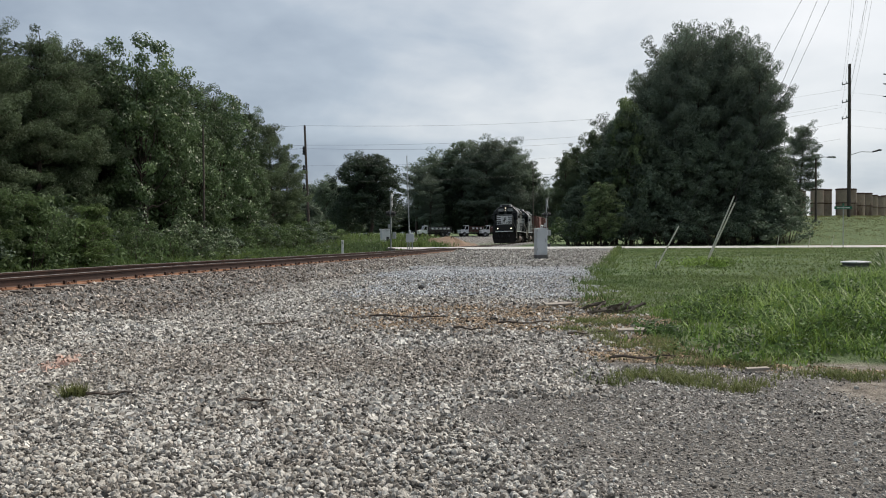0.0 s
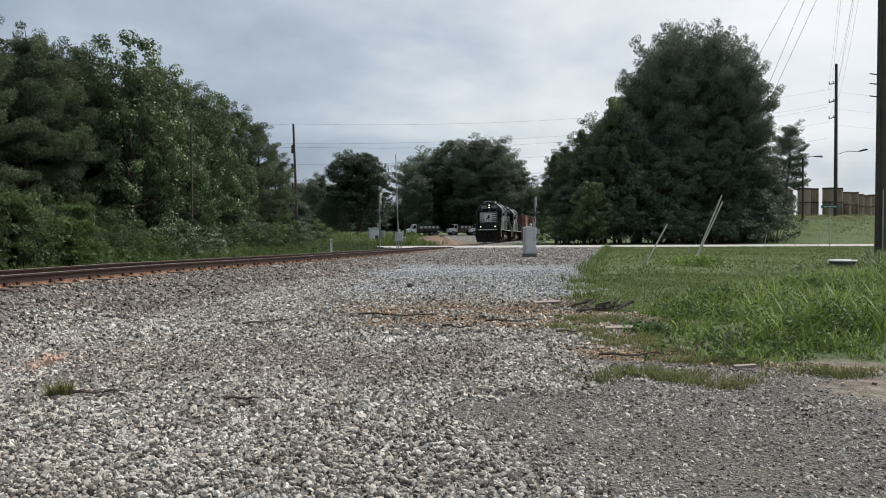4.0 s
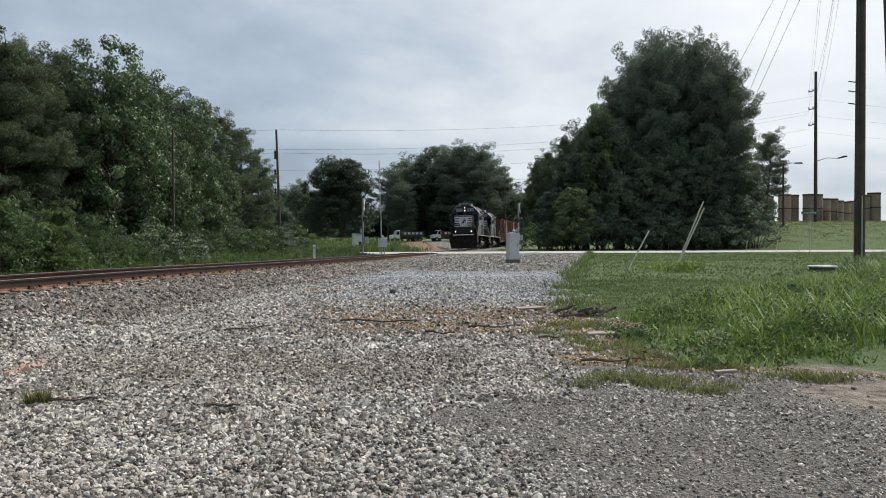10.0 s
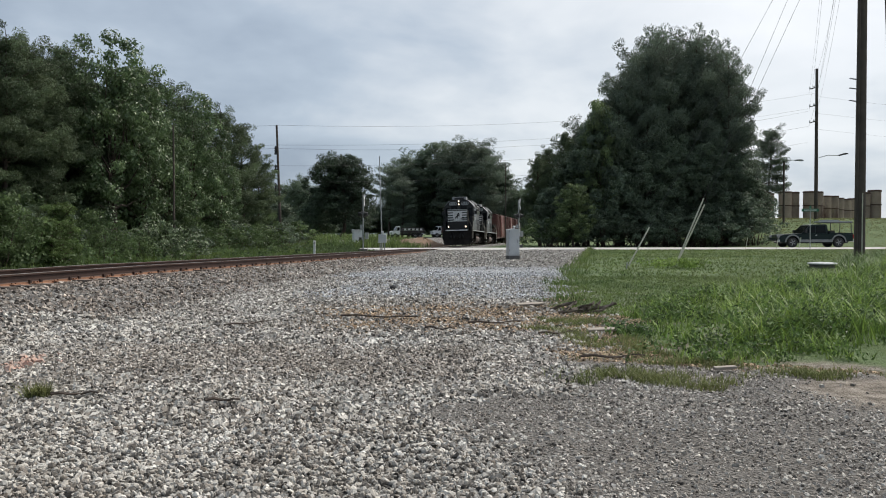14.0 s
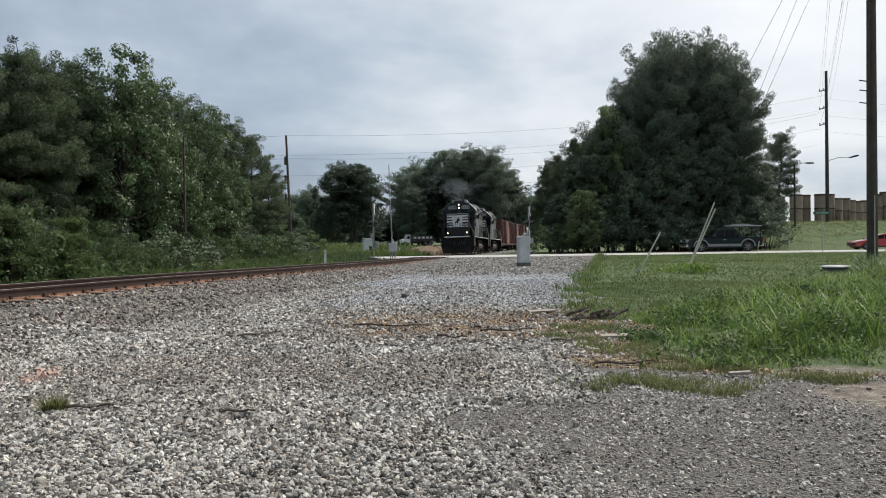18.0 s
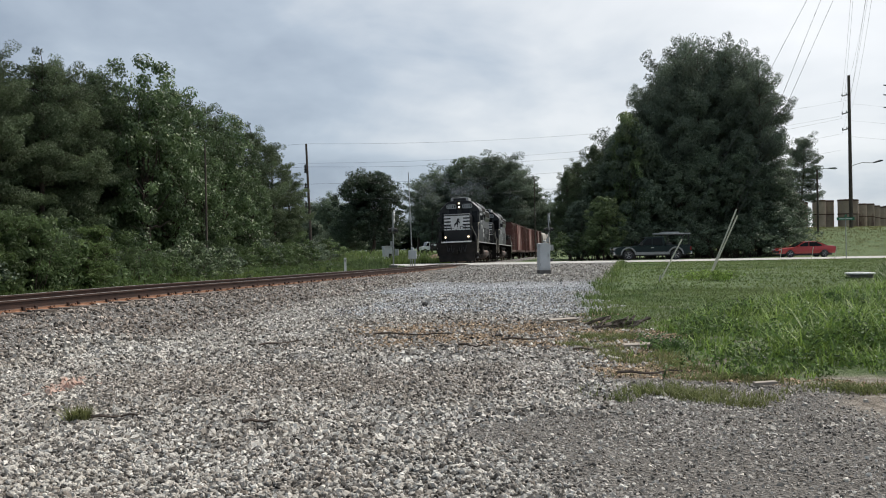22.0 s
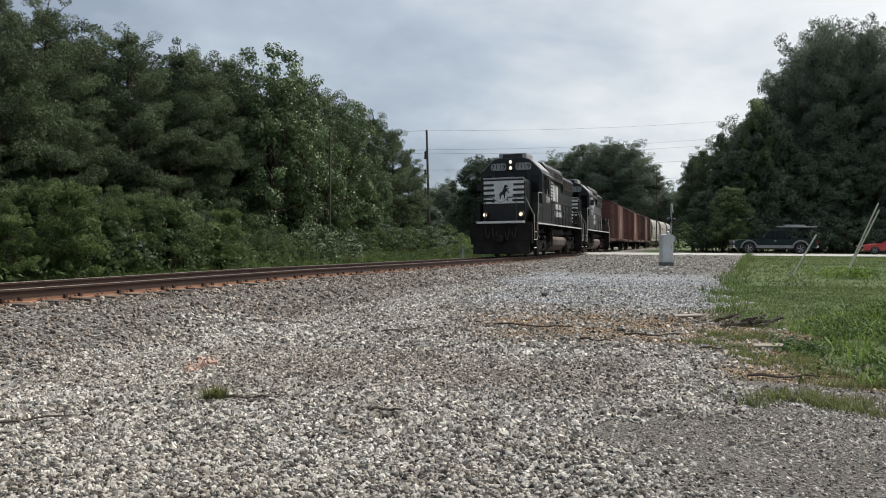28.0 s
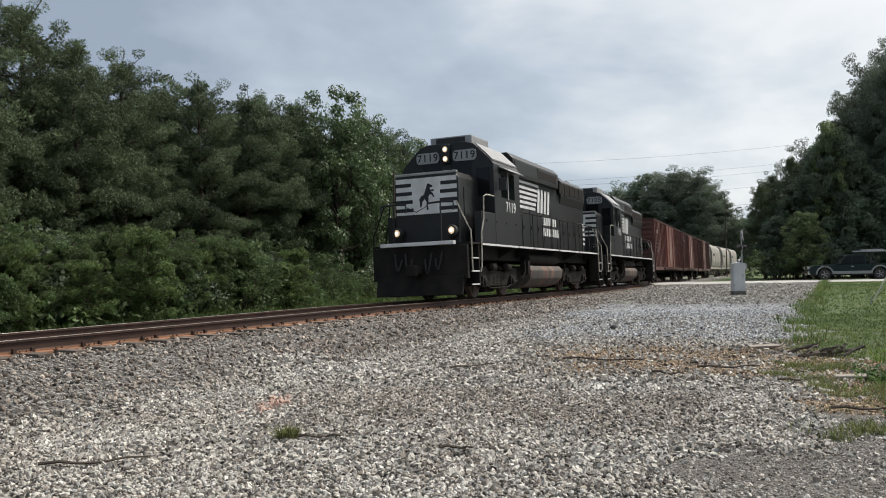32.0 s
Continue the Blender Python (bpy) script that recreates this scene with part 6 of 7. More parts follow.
    # sparse tufts on the dirt at the edge
    def patchy(x, y):
        w = 0.55 * waves(x, y, 3.1, 2.0) + 0.45 * waves(x, y, 8.3, 1.0)
        d = np.full(len(x), 9.0)
        for cx, cy, rx, ry in ((2.45, 8.35, 0.95, 0.55), (2.25, 11.6, 0.32, 1.1), (2.4, 13.3, 0.7, 0.5), (4.3, 8.6, 0.9, 0.3), (3.2, 9.3, 0.8, 0.4), (2.9, 10.6, 0.5, 0.9), (1.9, 12.6, 0.4, 0.25), (6.0, 8.3, 1.2, 0.4)):
            d = np.minimum(d, np.hypot((x - cx) / rx, (y - cy) / ry))
        return d + w + 0.7 * rng.random(len(x)) < 0.85
    p = scatter(rng, 17000, 1.2, 8, 7.4, 14.5, patchy)
    v, f, at_ = blades(rng, p, np.full(len(p), 0.10), 0.005, 9, 0.05, 1.0)
    tagged(raw("edge_turf", v, f, "edge_grass", attrs=at_), "low patches of green grass on the brown dirt", "grass", kind="stuff")
    p = scatter(rng, 900, 1.4, 6, 7.6, 15, lambda x, y: (grass_edge(x, y) > -0.9) & (grass_edge(x, y) < 0.5) & (waves(x, y, 3.1, 2.0) > 0.1))
    v, f, at_ = blades(rng, p, np.full(len(p), 0.09), 0.004, 9, 0.06, 1.0)
    tagged(raw("edge_tufts", v, f, "dry_grass", attrs=at_), "sparse yellow-green tufts on the dirt edge", "grass", kind="stuff")
    # verge beyond the rails
    p = scatter(rng, 15000, -32, 2, 7, 60, lambda x, y: (track_off(x, y) < -2.7 - 0.5 * rng.random(len(x))) & (track_off(x, y) > -11))
    u = -track_off(p[:, 0], p[:, 1])
    hh = 0.18 + 0.10 * np.clip(u - 3.0, 0, 5) + 0.2 * rng.random(len(p)) * waves(p[:, 0], p[:, 1], 0.7, 3)
    v, f, at_ = blades(rng, p, np.maximum(0.12, hh), 0.017, 10, 0.13)
    tagged(raw("verge_grass", v, f, "grass", attrs=at_), "rank grass on the verge beyond the rails", "grass", kind="stuff")
    p = scatter(rng, 2600, -32, 2, 7, 62, lambda x, y: (track_off(x, y) < -4.2) & (track_off(x, y) > -10.5))
    zz = land(p[:, 0], p[:, 1]) + 0.15 + 0.55 * rng.random(len(p)) ** 1.5
    v, f, at_ = leaf_quads(rng, np.column_stack([p, zz]), np.full(len(p), 0.3), 20, 0.13, 0.55, up=0.4)
    tagged(raw("verge_weeds", v, f, "bush", attrs=at_), "leafy weeds on the verge beyond the rails", "weeds", kind="stuff")
    # bank behind the road
    p = scatter(rng, 7000, 28, 75, 70, 108, lambda x, y: rng.random(len(x)) < 0.9)
    v, f, at_ = blades(rng, p, 0.07 + 0.09 * smooth(74, 90, p[:, 1]), 0.018, 8, 0.25, 1.0)
    tagged(raw("bank_grass", v, f, "dry_grass", attrs=at_), "dry tan grass on the bank below the tanks", "grass", kind="stuff")
    p = scatter(rng, 8000, -24, 4, 67.6, 100, lambda x, y: (track_off(x, y) < -3) & ((y < 80) | (rng.random(len(x)) < 0.15)))
    v, f, at_ = blades(rng, p, np.full(len(p), 0.75), 0.03, 8, 0.2)
    p = scatter(rng, 2600, -30, -4, 53, 60.1, lambda x, y: (track_off(x, y) < -2.6) & (waves(x, y, 1.1, 2) > -0.7))
    v2, f2, a2 = blades(rng, p, 0.35 + 0.3 * rng.random(len(p)), 0.022, 9, 0.16)
    tagged(raw("roadside_weeds", v2, f2, "bush", attrs=a2), "tall weeds along the near edge of the road", "weeds", kind="stuff")
    tagged(raw("crossing_weeds", v, f, "grass", attrs=at_), "weeds beside the level crossing", "weeds", kind="stuff")
    # the tuft that grows alone in the gravel
    p = np.array([(-3.42, 7.85)]) + rng.normal(size=(34, 2)) * 0.05
    v, f, at_ = blades(rng, p, np.full(len(p), 0.16), 0.006, 7, 0.025, 0.9)
    tagged(raw("grass_tuft", v, f, "edge_grass", attrs=at_), "lone green grass tuft in the gravel", "grass tuft")


vegetation()


def stones(name, label, rng, p, size, mt="stone", sink=0.25, fine=False):
    """Angular crushed stones, one squashed and broken block each."""
    n = len(p)
    cube = np.array([(-1, -1, -1), (1, -1, -1), (1, 1, -1), (-1, 1, -1), (-1, -1, 1), (1, -1, 1), (1, 1, 1), (-1, 1, 1)], float)
    if fine:
        g = (1 + 5 ** 0.5) / 2
        cube = np.array([(-1, g, 0), (1, g, 0), (-1, -g, 0), (1, -g, 0), (0, -1, g), (0, 1, g), (0, -1, -g), (0, 1, -g), (g, 0, -1), (g, 0, 1), (-g, 0, -1), (-g, 0, 1)]) * 0.66
    nv = len(cube)
    v = cube[None] * (1 + rng.uniform(-0.42, 0.22, (n, nv, 3)))
    v *= (size * (0.4 + 1.1 * rng.random(n) ** 1.8))[:, None, None] * 0.5 * np.stack([0.9 + 0.45 * rng.random(n), 0.72 + 0.36 * rng.random(n), 0.48 + 0.34 * rng.random(n)], 1)[:, None, :]
    q = rng.normal(size=(n, 4))
    q[:, 1:3] *= 0.55
    q /= np.linalg.norm(q, axis=1)[:, None]
    w, x, y, z = q.T
    Rm = np.stack([1 - 2 * (y * y + z * z), 2 * (x * y - z * w), 2 * (x * z + y * w), 2 * (x * y + z * w), 1 - 2 * (x * x + z * z), 2 * (y * z - x * w), 2 * (x * z - y * w), 2 * (y * z + x * w), 1 - 2 * (x * x + y * y)], 1).reshape(n, 3, 3)
    v = np.einsum("nij,nkj->nki", Rm, v)
    zz = land(p[:, 0], p[:, 1]) + size * sink * (0.2 + rng.random(n))
    v += np.column_stack([p, zz])[:, None, :]
    if fine:
        one = np.array([(0, 11, 5), (0, 5, 1), (0, 1, 7), (0, 7, 10), (0, 10, 11), (1, 5, 9), (5, 11, 4), (11, 10, 2), (10, 7, 6), (7, 1, 8), (3, 9, 4), (3, 4, 2), (3, 2, 6), (3, 6, 8), (3, 8, 9), (4, 9, 5), (2, 4, 11), (6, 2, 10), (8, 6, 7), (9, 8, 1)])
    else:
        quad = np.array([(3, 2, 1, 0), (4, 5, 6, 7), (0, 1, 5, 4), (1, 2, 6, 5), (2, 3, 7, 6), (3, 0, 4, 7)])
        one = np.concatenate([quad[:, [0, 1, 2]], quad[:, [0, 2, 3]]])
    tri = (np.arange(n)[:, None, None] * nv + one[None]).reshape(-1, 3)
    return tagged(raw(name, v.reshape(-1, 3), tri, mt), label, "stones", kind="stuff")


def gravel():
    rng = np.random.default_rng(3)

    def wedge(x, y):
        return (x < 0.60 * y + 0.6) & (x > -0.92 * y - 1.0) & (grass_edge(x, y) < 0.25 * rng.random(len(x)))

    def shoulder(x, y):
        """Width of the stained ballast beside the line."""
        return 3.0 + 0.5 * waves(x, y, 0.6, 2.0) + 0.5 * rng.random(len(x))

    def earthy(x, y):
        """Share of brown stones: a worn lane across the gravel, and patches."""
        lane = smooth(1.7, 0.5, np.abs(y - 9.6 + 0.18 * x + 0.5 * waves(x, y, 0.7, 3))) * smooth(-5.2, -3.0, x) * smooth(1.6, 0.2, x)
        near = smooth(0.1, 0.7, waves(x, y, 0.85, 2.6) + 0.35 * waves(x, y, 2.2, 1.3)) * smooth(9, 6, y)
        return 0.08 + 0.72 * lane + 0.35 * near

    def bare(x, y):
        """Chance of a stone: less on sand and on the trodden dark dirt."""
        sand, dark, blue = soils(x, y)
        return np.clip(1 - 0.98 * sand - 0.995 * np.minimum(1, dark * 1.5) - 0.85 * blue, 0.006, 1)
    p = scatter(rng, 215000, -12, 7.5, 3.6, 11, lambda x, y: wedge(x, y) & (rng.random(len(x)) < bare(x, y)) & (track_off(x, y) > shoulder(x, y)))
    b_ = rng.random(len(p)) < earthy(p[:, 0], p[:, 1])
    brown, p = p[b_], p[~b_]
    stones("near_gravel", "pale grey crushed stone strewn before the track", rng, p[p[:, 1] < 6.6], 0.034, sink=0.32, fine=True)
    stones("nearer_gravel", "pale grey crushed stone strewn before the track", rng, p[p[:, 1] >= 6.6], 0.035, sink=0.32)
    stones("brown_gravel", "earth-brown crushed stone in the worn lane", rng, brown, 0.036, "stone_brown", sink=0.3, fine=True)
    p = scatter(rng, 190000, -17, 8, 11, 24, lambda x, y: wedge(x, y) & (rng.random(len(x)) < bare(x, y)) & (track_off(x, y) > shoulder(x, y)))
    stones("middle_gravel", "pale grey crushed stone beside the track", rng, p, 0.043, sink=0.34)
    p = scatter(rng, 150000, -18, 4, 4.5, 42, lambda x, y: (x > -0.95 * y - 1.0) & (track_off(x, y) > 0.95) & (track_off(x, y) < shoulder(x, y)) & (rng.random(len(x)) < 1.25 - y / 45))
    stones("shoulder_ballast", "brown-stained coarse ballast on the track shoulder", rng, p[p[:, 1] < 13], 0.047, "stone_grimy", sink=0.34, fine=True)
    stones("far_shoulder_ballast", "brown-stained coarse ballast farther up the track shoulder", rng, p[p[:, 1] >= 13], 0.048, "stone_grimy")
    p = np.array([(-4.28, 9.5)]) + rng.normal(size=(80, 2)) * np.array([0.11, 0.22])
    stones("painted_stones", "stones with faded orange marking paint", rng, p, 0.05, "stone_orange", sink=0.5)
    p = scatter(rng, 56000, -4, 6, 14.5, 26, lambda x, y: (grass_edge(x, y) < 0) & (rng.random(len(x)) < soils(x, y)[2] * (1 - soils(x, y)[0])))
    stones("road_stone", "fine blue-grey road stone in front of the crossing", rng, p, 0.030, "stone_blue", sink=0.1)
    p = scatter(rng, 50000, -10, 10, 24, 60, lambda x, y: (grass_edge(x, y) < 0) & (track_off(x, y) > 0.95) & (rng.random(len(x)) < bare(x, y) + 0.1))
    q_ = soils(p[:, 0], p[:, 1])[2] > 0.5
    far_blue, p = p[q_], p[~q_]
    stones("far_road_stone", "fine blue-grey road stone up to the crossing", rng, far_blue, 0.035, "stone_blue")
    stones("far_gravel", "grey crushed stone up to the crossing", rng, p, 0.05)
    p = scatter(rng, 45000, -22, 6, 4, 50, lambda x, y: (track_off(x, y) > -2.3) & (np.abs(np.abs(track_off(x, y)) - 0.753) > 0.1) & (track_off(x, y) < 1.0))
    stones("track_ballast", "grey ballast stones between and beside the rails", rng, p, 0.06, sink=0.1)
    p = scatter(rng, 120000, -2.5, 6.5, 3.6, 9.3, lambda x, y: wedge(x, y) & (rng.random(len(x)) < soils(x, y)[1] - soils(x, y)[0]))
    lit = scatter(rng, 90000, -3.5, 7.5, 8.7, 17.5, lambda x, y: (grass_edge(x, y) < 0.4) & (rng.random(len(x)) < 0.8 * soils(x, y)[0]))
    stones("brown_litter", "brown chips of bark, twig and stained stone on sandy dirt", rng, lit, 0.027, "stone_litter", sink=0.1)
    stones("white_chips", "small pale stone chips pressed into the dirt", rng, p[rng.random(len(p)) < 0.05 + 0.2 * smooth(-0.1, 0.6, waves(p[:, 0], p[:, 1], 1.6, 0.9) + 0.4 * waves(p[:, 0], p[:, 1], 4.2, 2.0))], 0.028, sink=0.05, fine=True)
    stones("fine_chips", "small stone chips pressed into the dirt", rng, p[rng.random(len(p)) < 0.45 + 0.55 * smooth(-0.4, 0.5, waves(p[:, 0], p[:, 1], 1.2, 2.4))], 0.016, "stone_chips", sink=0.05)


gravel()


# ---------------------------------------------------------------- fixtures
def sag_wire(p0, p1, sag, r=0.012, n=14):
    p0, p1 = Vector(p0), Vector(p1)
    pts = []
    for i in range(n + 1):
        t = i / n
        q = p0.lerp(p1, t)
        q.z -= sag * 4 * t * (1 - t)
        pts.append(q)
    return tube(pts, r, n=4)


def ground_at(x, y):
    return float(land(x, y))


def relay_cabinet(x, y):
    z = ground_at(x, y)
    top = thing("signal_cabinet", "pale grey metal signal cabinet on a dark base", "cabinet", m=pose(x, y, z, 0, 0, 8))
    part("base", bx(-0.25, 0.25, -0.25, 0.25, -0.15, 0.17, bevel=0.02), "concrete", top, "dark concrete base")
    body = part("body", bx(-0.235, 0.235, -0.22, 0.22, 0.17, 1.26, bevel=0.015), "cabinet", top)
    part("lid", extrude_poly([(-0.25, 1.255), (0.25, 1.255), (0.25, 1.275), (0.0, 1.31), (-0.25, 1.275)], -0.25, 0.25, "y"), "cabinet", top)
    part("door", bx(-0.2, 0.2, -0.234, -0.219, 0.24, 1.28, bevel=0.006), "cabinet", body)
    part("door_handle", bx(0.12, 0.15, -0.255, -0.232, 0.7, 0.85), "galv", body)
    for z0 in (0.35, 1.15):
        part("hinge", bx(-0.215, -0.19, -0.245, -0.225, z0, z0 + 0.1), "galv", body)
    part("vent_cap", lathe([(0.05, 1.28), (0.05, 1.36), (0.075, 1.37), (0.075, 1.40), (0.02, 1.43)], (0.05, 0, 0), "z", 12), "galv", top)
    part("padlock_box", bx(0.235, 0.30, -0.08, 0.08, 1.0, 1.22, bevel=0.01), "cabinet", body)


relay_cabinet(4.15, 35.8)


def utility_pole(x, y, h, r, label, arms=(), lean=(0, 0), insul="galv", name="utility_pole"):
    z = ground_at(x, y)
    top = thing(name, label, "utility pole", m=pose(x, y, z))
    pts = [(lean[0] * t, lean[1] * t, -0.3 + (h + 0.3) * t) for t in np.linspace(0, 1, 6)]
    part("pole", tube(pts, r, n=12, r1=r * 0.68), "pole_wood", top, smooth=True)
    for hz_, half, ang in arms:
        c, s = math.cos(radians(ang)), math.sin(radians(ang))
        t = hz_ / h
        ox, oy = lean[0] * t, lean[1] * t
        a = part("crossarm", tube([(ox - c * half, oy - s * half, hz_ - half * 0.25), (ox + c * 0.15, oy + s * 0.15, hz_ + 0.05)], 0.06, n=6), "pole_wood", top)
        for k in (0.0, 0.6):
            part("insulator", lathe([(0.05, hz_ - half * 0.25 * (1 - k)), (0.08, hz_ - half * 0.25 * (1 - k) + 0.08), (0.05, hz_ - half * 0.25 * (1 - k) + 0.2), (0.07, hz_ - half * 0.25 * (1 - k) + 0.26)], (ox - c * half * (1 - k), oy - s * half * (1 - k), 0), "z", 8), insul, a)
    return top


# line along the road: the pole left of the crossing, with stand-off insulators
PL = (-11.6, 74.0)
pl = utility_pole(*PL, 10.9, 0.13, "dark wooden power pole behind the verge", lean=(-0.35, 0))
for hz_ in (8.7, 7.1, 5.5):
    part("standoff_insulator", lathe([(0.05, hz_ - 0.35), (0.13, hz_ - 0.3), (0.07, hz_ - 0.1), (0.13, hz_), (0.06, hz_ + 0.1), (0.12, hz_ + 0.2), (0.05, hz_ + 0.4)], (-0.45, 0, 0), "z", 8), "wire", pl)
    part("insulator_bracket", tube([(-0.28, 0, hz_), (-0.5, 0, hz_)], 0.03, n=5), "galv", pl)
RP = (45.4, 95.0)
utility_pole(*RP, 17.0, 0.22, "tall power pole with three slanted arms by the yard", arms=((14.9, 1.0, 20), (12.9, 1.0, 20), (11.1, 1.0, 20)))
BP = (16.34, 30.7)
bp = utility_pole(*BP, 17.6, 0.20, "thick brown wooden power pole standing in tall grass", arms=((16.8, 1.3, 25), (15.6, 1.3, 25)), lean=(0.08, 0))
part("conduit", tube([(-0.18, -0.12, -0.2), (-0.14, -0.12, 6.0), (-0.08, -0.10, 13.0)], 0.05, n=8), "pole_wood", bp)
for zz in (6.75, 6.4, 5.95):
    part("cable_bracket", tube([(-0.14, -0.05, zz), (-0.44, -0.05, zz + 0.04)], 0.022, n=6), "wire", bp)
part("ground_wire_guard", tube([(-0.02, -0.21, 0.0), (0.0, -0.20, 2.6)], 0.02, n=6), "guard", bp, "pale yellow wire guard")
utility_pole(18.0, 31.0, 15.0, 0.19, "second thick wooden pole leaning towards its neighbour", lean=(-0.69, 0))
utility_pole(11.7, 110, 10.4, 0.07, "thin bare pole beyond the crossing", name="bare_pole")
utility_pole(-11.5, 41.0, 6.5, 0.06, "slender grey pole against the wood", name="bare_pole")

_w = thing("power_lines", "dark power lines strung along the road", "power line")
for (x0, z0), (x1, z1), sag in (((PL[0] - 0.3, 10.9), (RP[0], 17.4), 1.3), ((PL[0] - 0.4, 9.2), (RP[0] - 1, 15.6), 1.2), ((PL[0] - 0.4, 8.9), (RP[0] - 1, 15.3), 1.5), ((PL[0] - 0.4, 7.4), (RP[0] - 1, 13.6), 1.2), ((PL[0] - 0.4, 6.0), (RP[0] - 1, 11.8), 1.2)):
    part("wire", sag_wire((x0, PL[1], z0), (x1, RP[1], z1), sag, 0.008), "wire", _w)
    part("wire", sag_wire((x0, PL[1], z0), (x0 - 55, PL[1] - 6, z0 + 1), 1.2, 0.008), "wire", _w)
_w = thing("power_lines", "dark power lines from pole to pole over the grass", "power line")
for a, b in (((-1.0, 16.6), (-0.9, 14.7)), ((0.1, 16.9), (0.0, 14.9)), ((-1.0, 15.4), (-0.9, 12.7)), ((0.1, 15.7), (0.0, 12.9)), ((0.3, 17.6), (0.0, 17.0)), ((-0.4, 14.2), (-0.9, 10.9))):
    part("wire", sag_wire((BP[0] + a[0], BP[1], a[1]), (RP[0] + b[0], RP[1], b[1] + 2.6), 1.2, 0.006), "wire", _w)
for z1 in (15.5, 13.6, 11.8):
    part("wire", sag_wire((RP[0], RP[1], z1 + 1.5), (140, 118, z1 + 3), 2.0, 0.007), "wire", _w)


def guy(x, y, px, guards, label):
    """Guy wires from one ground anchor to the tall pole, each with a pale plastic guard."""
    z = ground_at(x, y)
    top = thing("guy_wire", label, "guy wire", "guy wires")
    for k, (zt, gl) in enumerate(guards):
        a, b = Vector((x + 0.06 * k, y + 0.1 * k, z - 0.1)), Vector((px, BP[1], zt))
        d = (b - a).normalized()
        part("wire", tube([a, b], 0.007, n=4), "wire", top)
        part("plastic_guard", tube([a + d * 0.25, a + d * gl], 0.026, n=8), "guard", top, "pale yellow plastic guard")
    part("anchor_rod", tube([(x, y, z - 0.2), (x + 0.08, y, z + 0.22)], 0.02, n=6), "galv", top)


guy(9.25, 30.0, BP[0] + 0.3, ((17.2, 2.75), (15.6, 2.55)), "two slanting guy wires with pale plastic guards")
guy(7.05, 28.2, BP[0] + 0.3, ((16.6, 1.75),), "slanting guy wire with a pale plastic guard")
for gx, gy in ((23.0, 58.5), (25.2, 58.6), (26.8, 58.6)):
    z = ground_at(gx, gy)
    t = thing("roadside_marker", "thin leaning roadside marker stake", "marker stake", "marker stakes", m=pose(gx, gy, z, 0, 8, 0))
    part("stake", tube([(0, 0, -0.2), (0.05, 0, 0.9)], 0.025, n=5), "guard", t)


def vault(x, y):
    z = ground_at(x, y)
    top = thing("utility_vault", "round grey utility vault with a white lid in tall grass", "utility vault", m=pose(x, y, z - 0.02) @ Matrix.Scale(0.82, 4))
    part("body", lathe([(0.50, -0.2), (0.50, 0.17), (0.48, 0.18)], (0, 0, 0), "z", 20), "concrete", top, smooth=True)
    part("lid", lathe([(0.50, 0.175), (0.57, 0.18), (0.575, 0.22), (0.5, 0.24), (0.2, 0.262), (0.02, 0.265)], (0, 0, 0), "z", 24), "white_paint", top, "white domed lid")


vault(13.65, 28.0)


def crossing_signal(x, y, turn, label, gate=False):
    z = ground_at(x, y)
    top = thing("crossing_signal", label, "crossing signal", "crossing signals", m=pose(x, y, z, 0, 0, turn))
    part("base", bx(-0.3, 0.3, -0.3, 0.3, -0.1, 0.25, bevel=0.03), "concrete", top)
    part("mast", tube([(0, 0, 0.2), (0, 0, 3.9)], 0.055, n=10), "galv", top, smooth=True)
    for a in (40, -40):
        c, s = math.cos(radians(a)), math.sin(radians(a))
        bm = extrude_poly([(-0.62 * c + 0.09 * s, 3.55 - 0.62 * s - 0.09 * c), (-0.62 * c - 0.09 * s, 3.55 - 0.62 * s + 0.09 * c), (0.62 * c - 0.09 * s, 3.55 + 0.62 * s + 0.09 * c), (0.62 * c + 0.09 * s, 3.55 + 0.62 * s - 0.09 * c)], -0.10 - 0.004 * (a > 0), -0.085 - 0.004 * (a > 0), "y")
        part("crossbuck_blade", bm, "white_paint", top)
    part("light_bar", tube([(-0.6, 0, 2.6), (0.6, 0, 2.6)], 0.04, n=6), "galv", top)
    for sx in (-0.5, 0.5):
        for sy in (-1, 1):
            h_ = part("flasher", lathe([(0.25, -0.06 * sy), (0.25, -0.10 * sy), (0.12, -0.08 * sy)], (sx, 0, 2.6), "y", 14), "black_trim", top)
            part("flasher_lens", lathe([(0.12, -0.10 * sy), (0.10, -0.13 * sy), (0.03, -0.14 * sy)], (sx, 0, 2.6), "y", 12), "red_lens", h_)
            part("flasher_hood", lathe([(0.14, -0.1 * sy), (0.14, -0.3 * sy)], (sx, 0, 2.62), "y", 12), "black_trim", h_)
    part("gate_mechanism", bx(-0.15, 0.15, -0.36, -0.1, 0.9, 1.35, bevel=0.03), "galv", top)
    part("junction_box", bx(-0.1, 0.1, 0.05, 0.2, 1.6, 1.9, bevel=0.02), "galv", top)
    if gate:
        bm = tube([(0.05, -0.45, 1.2), (0.1, -0.45, 6.6)], 0.05, n=6, r1=0.025)
        part("raised_gate_arm", bm, "white_paint", top, "raised white gate arm")


crossing_signal(-3.55, 58.3, 90, "railway crossing signal with crossbuck and unlit flashers")
crossing_signal(8.5, 69.6, 90, "railway crossing signal on a metal mast beyond the road")


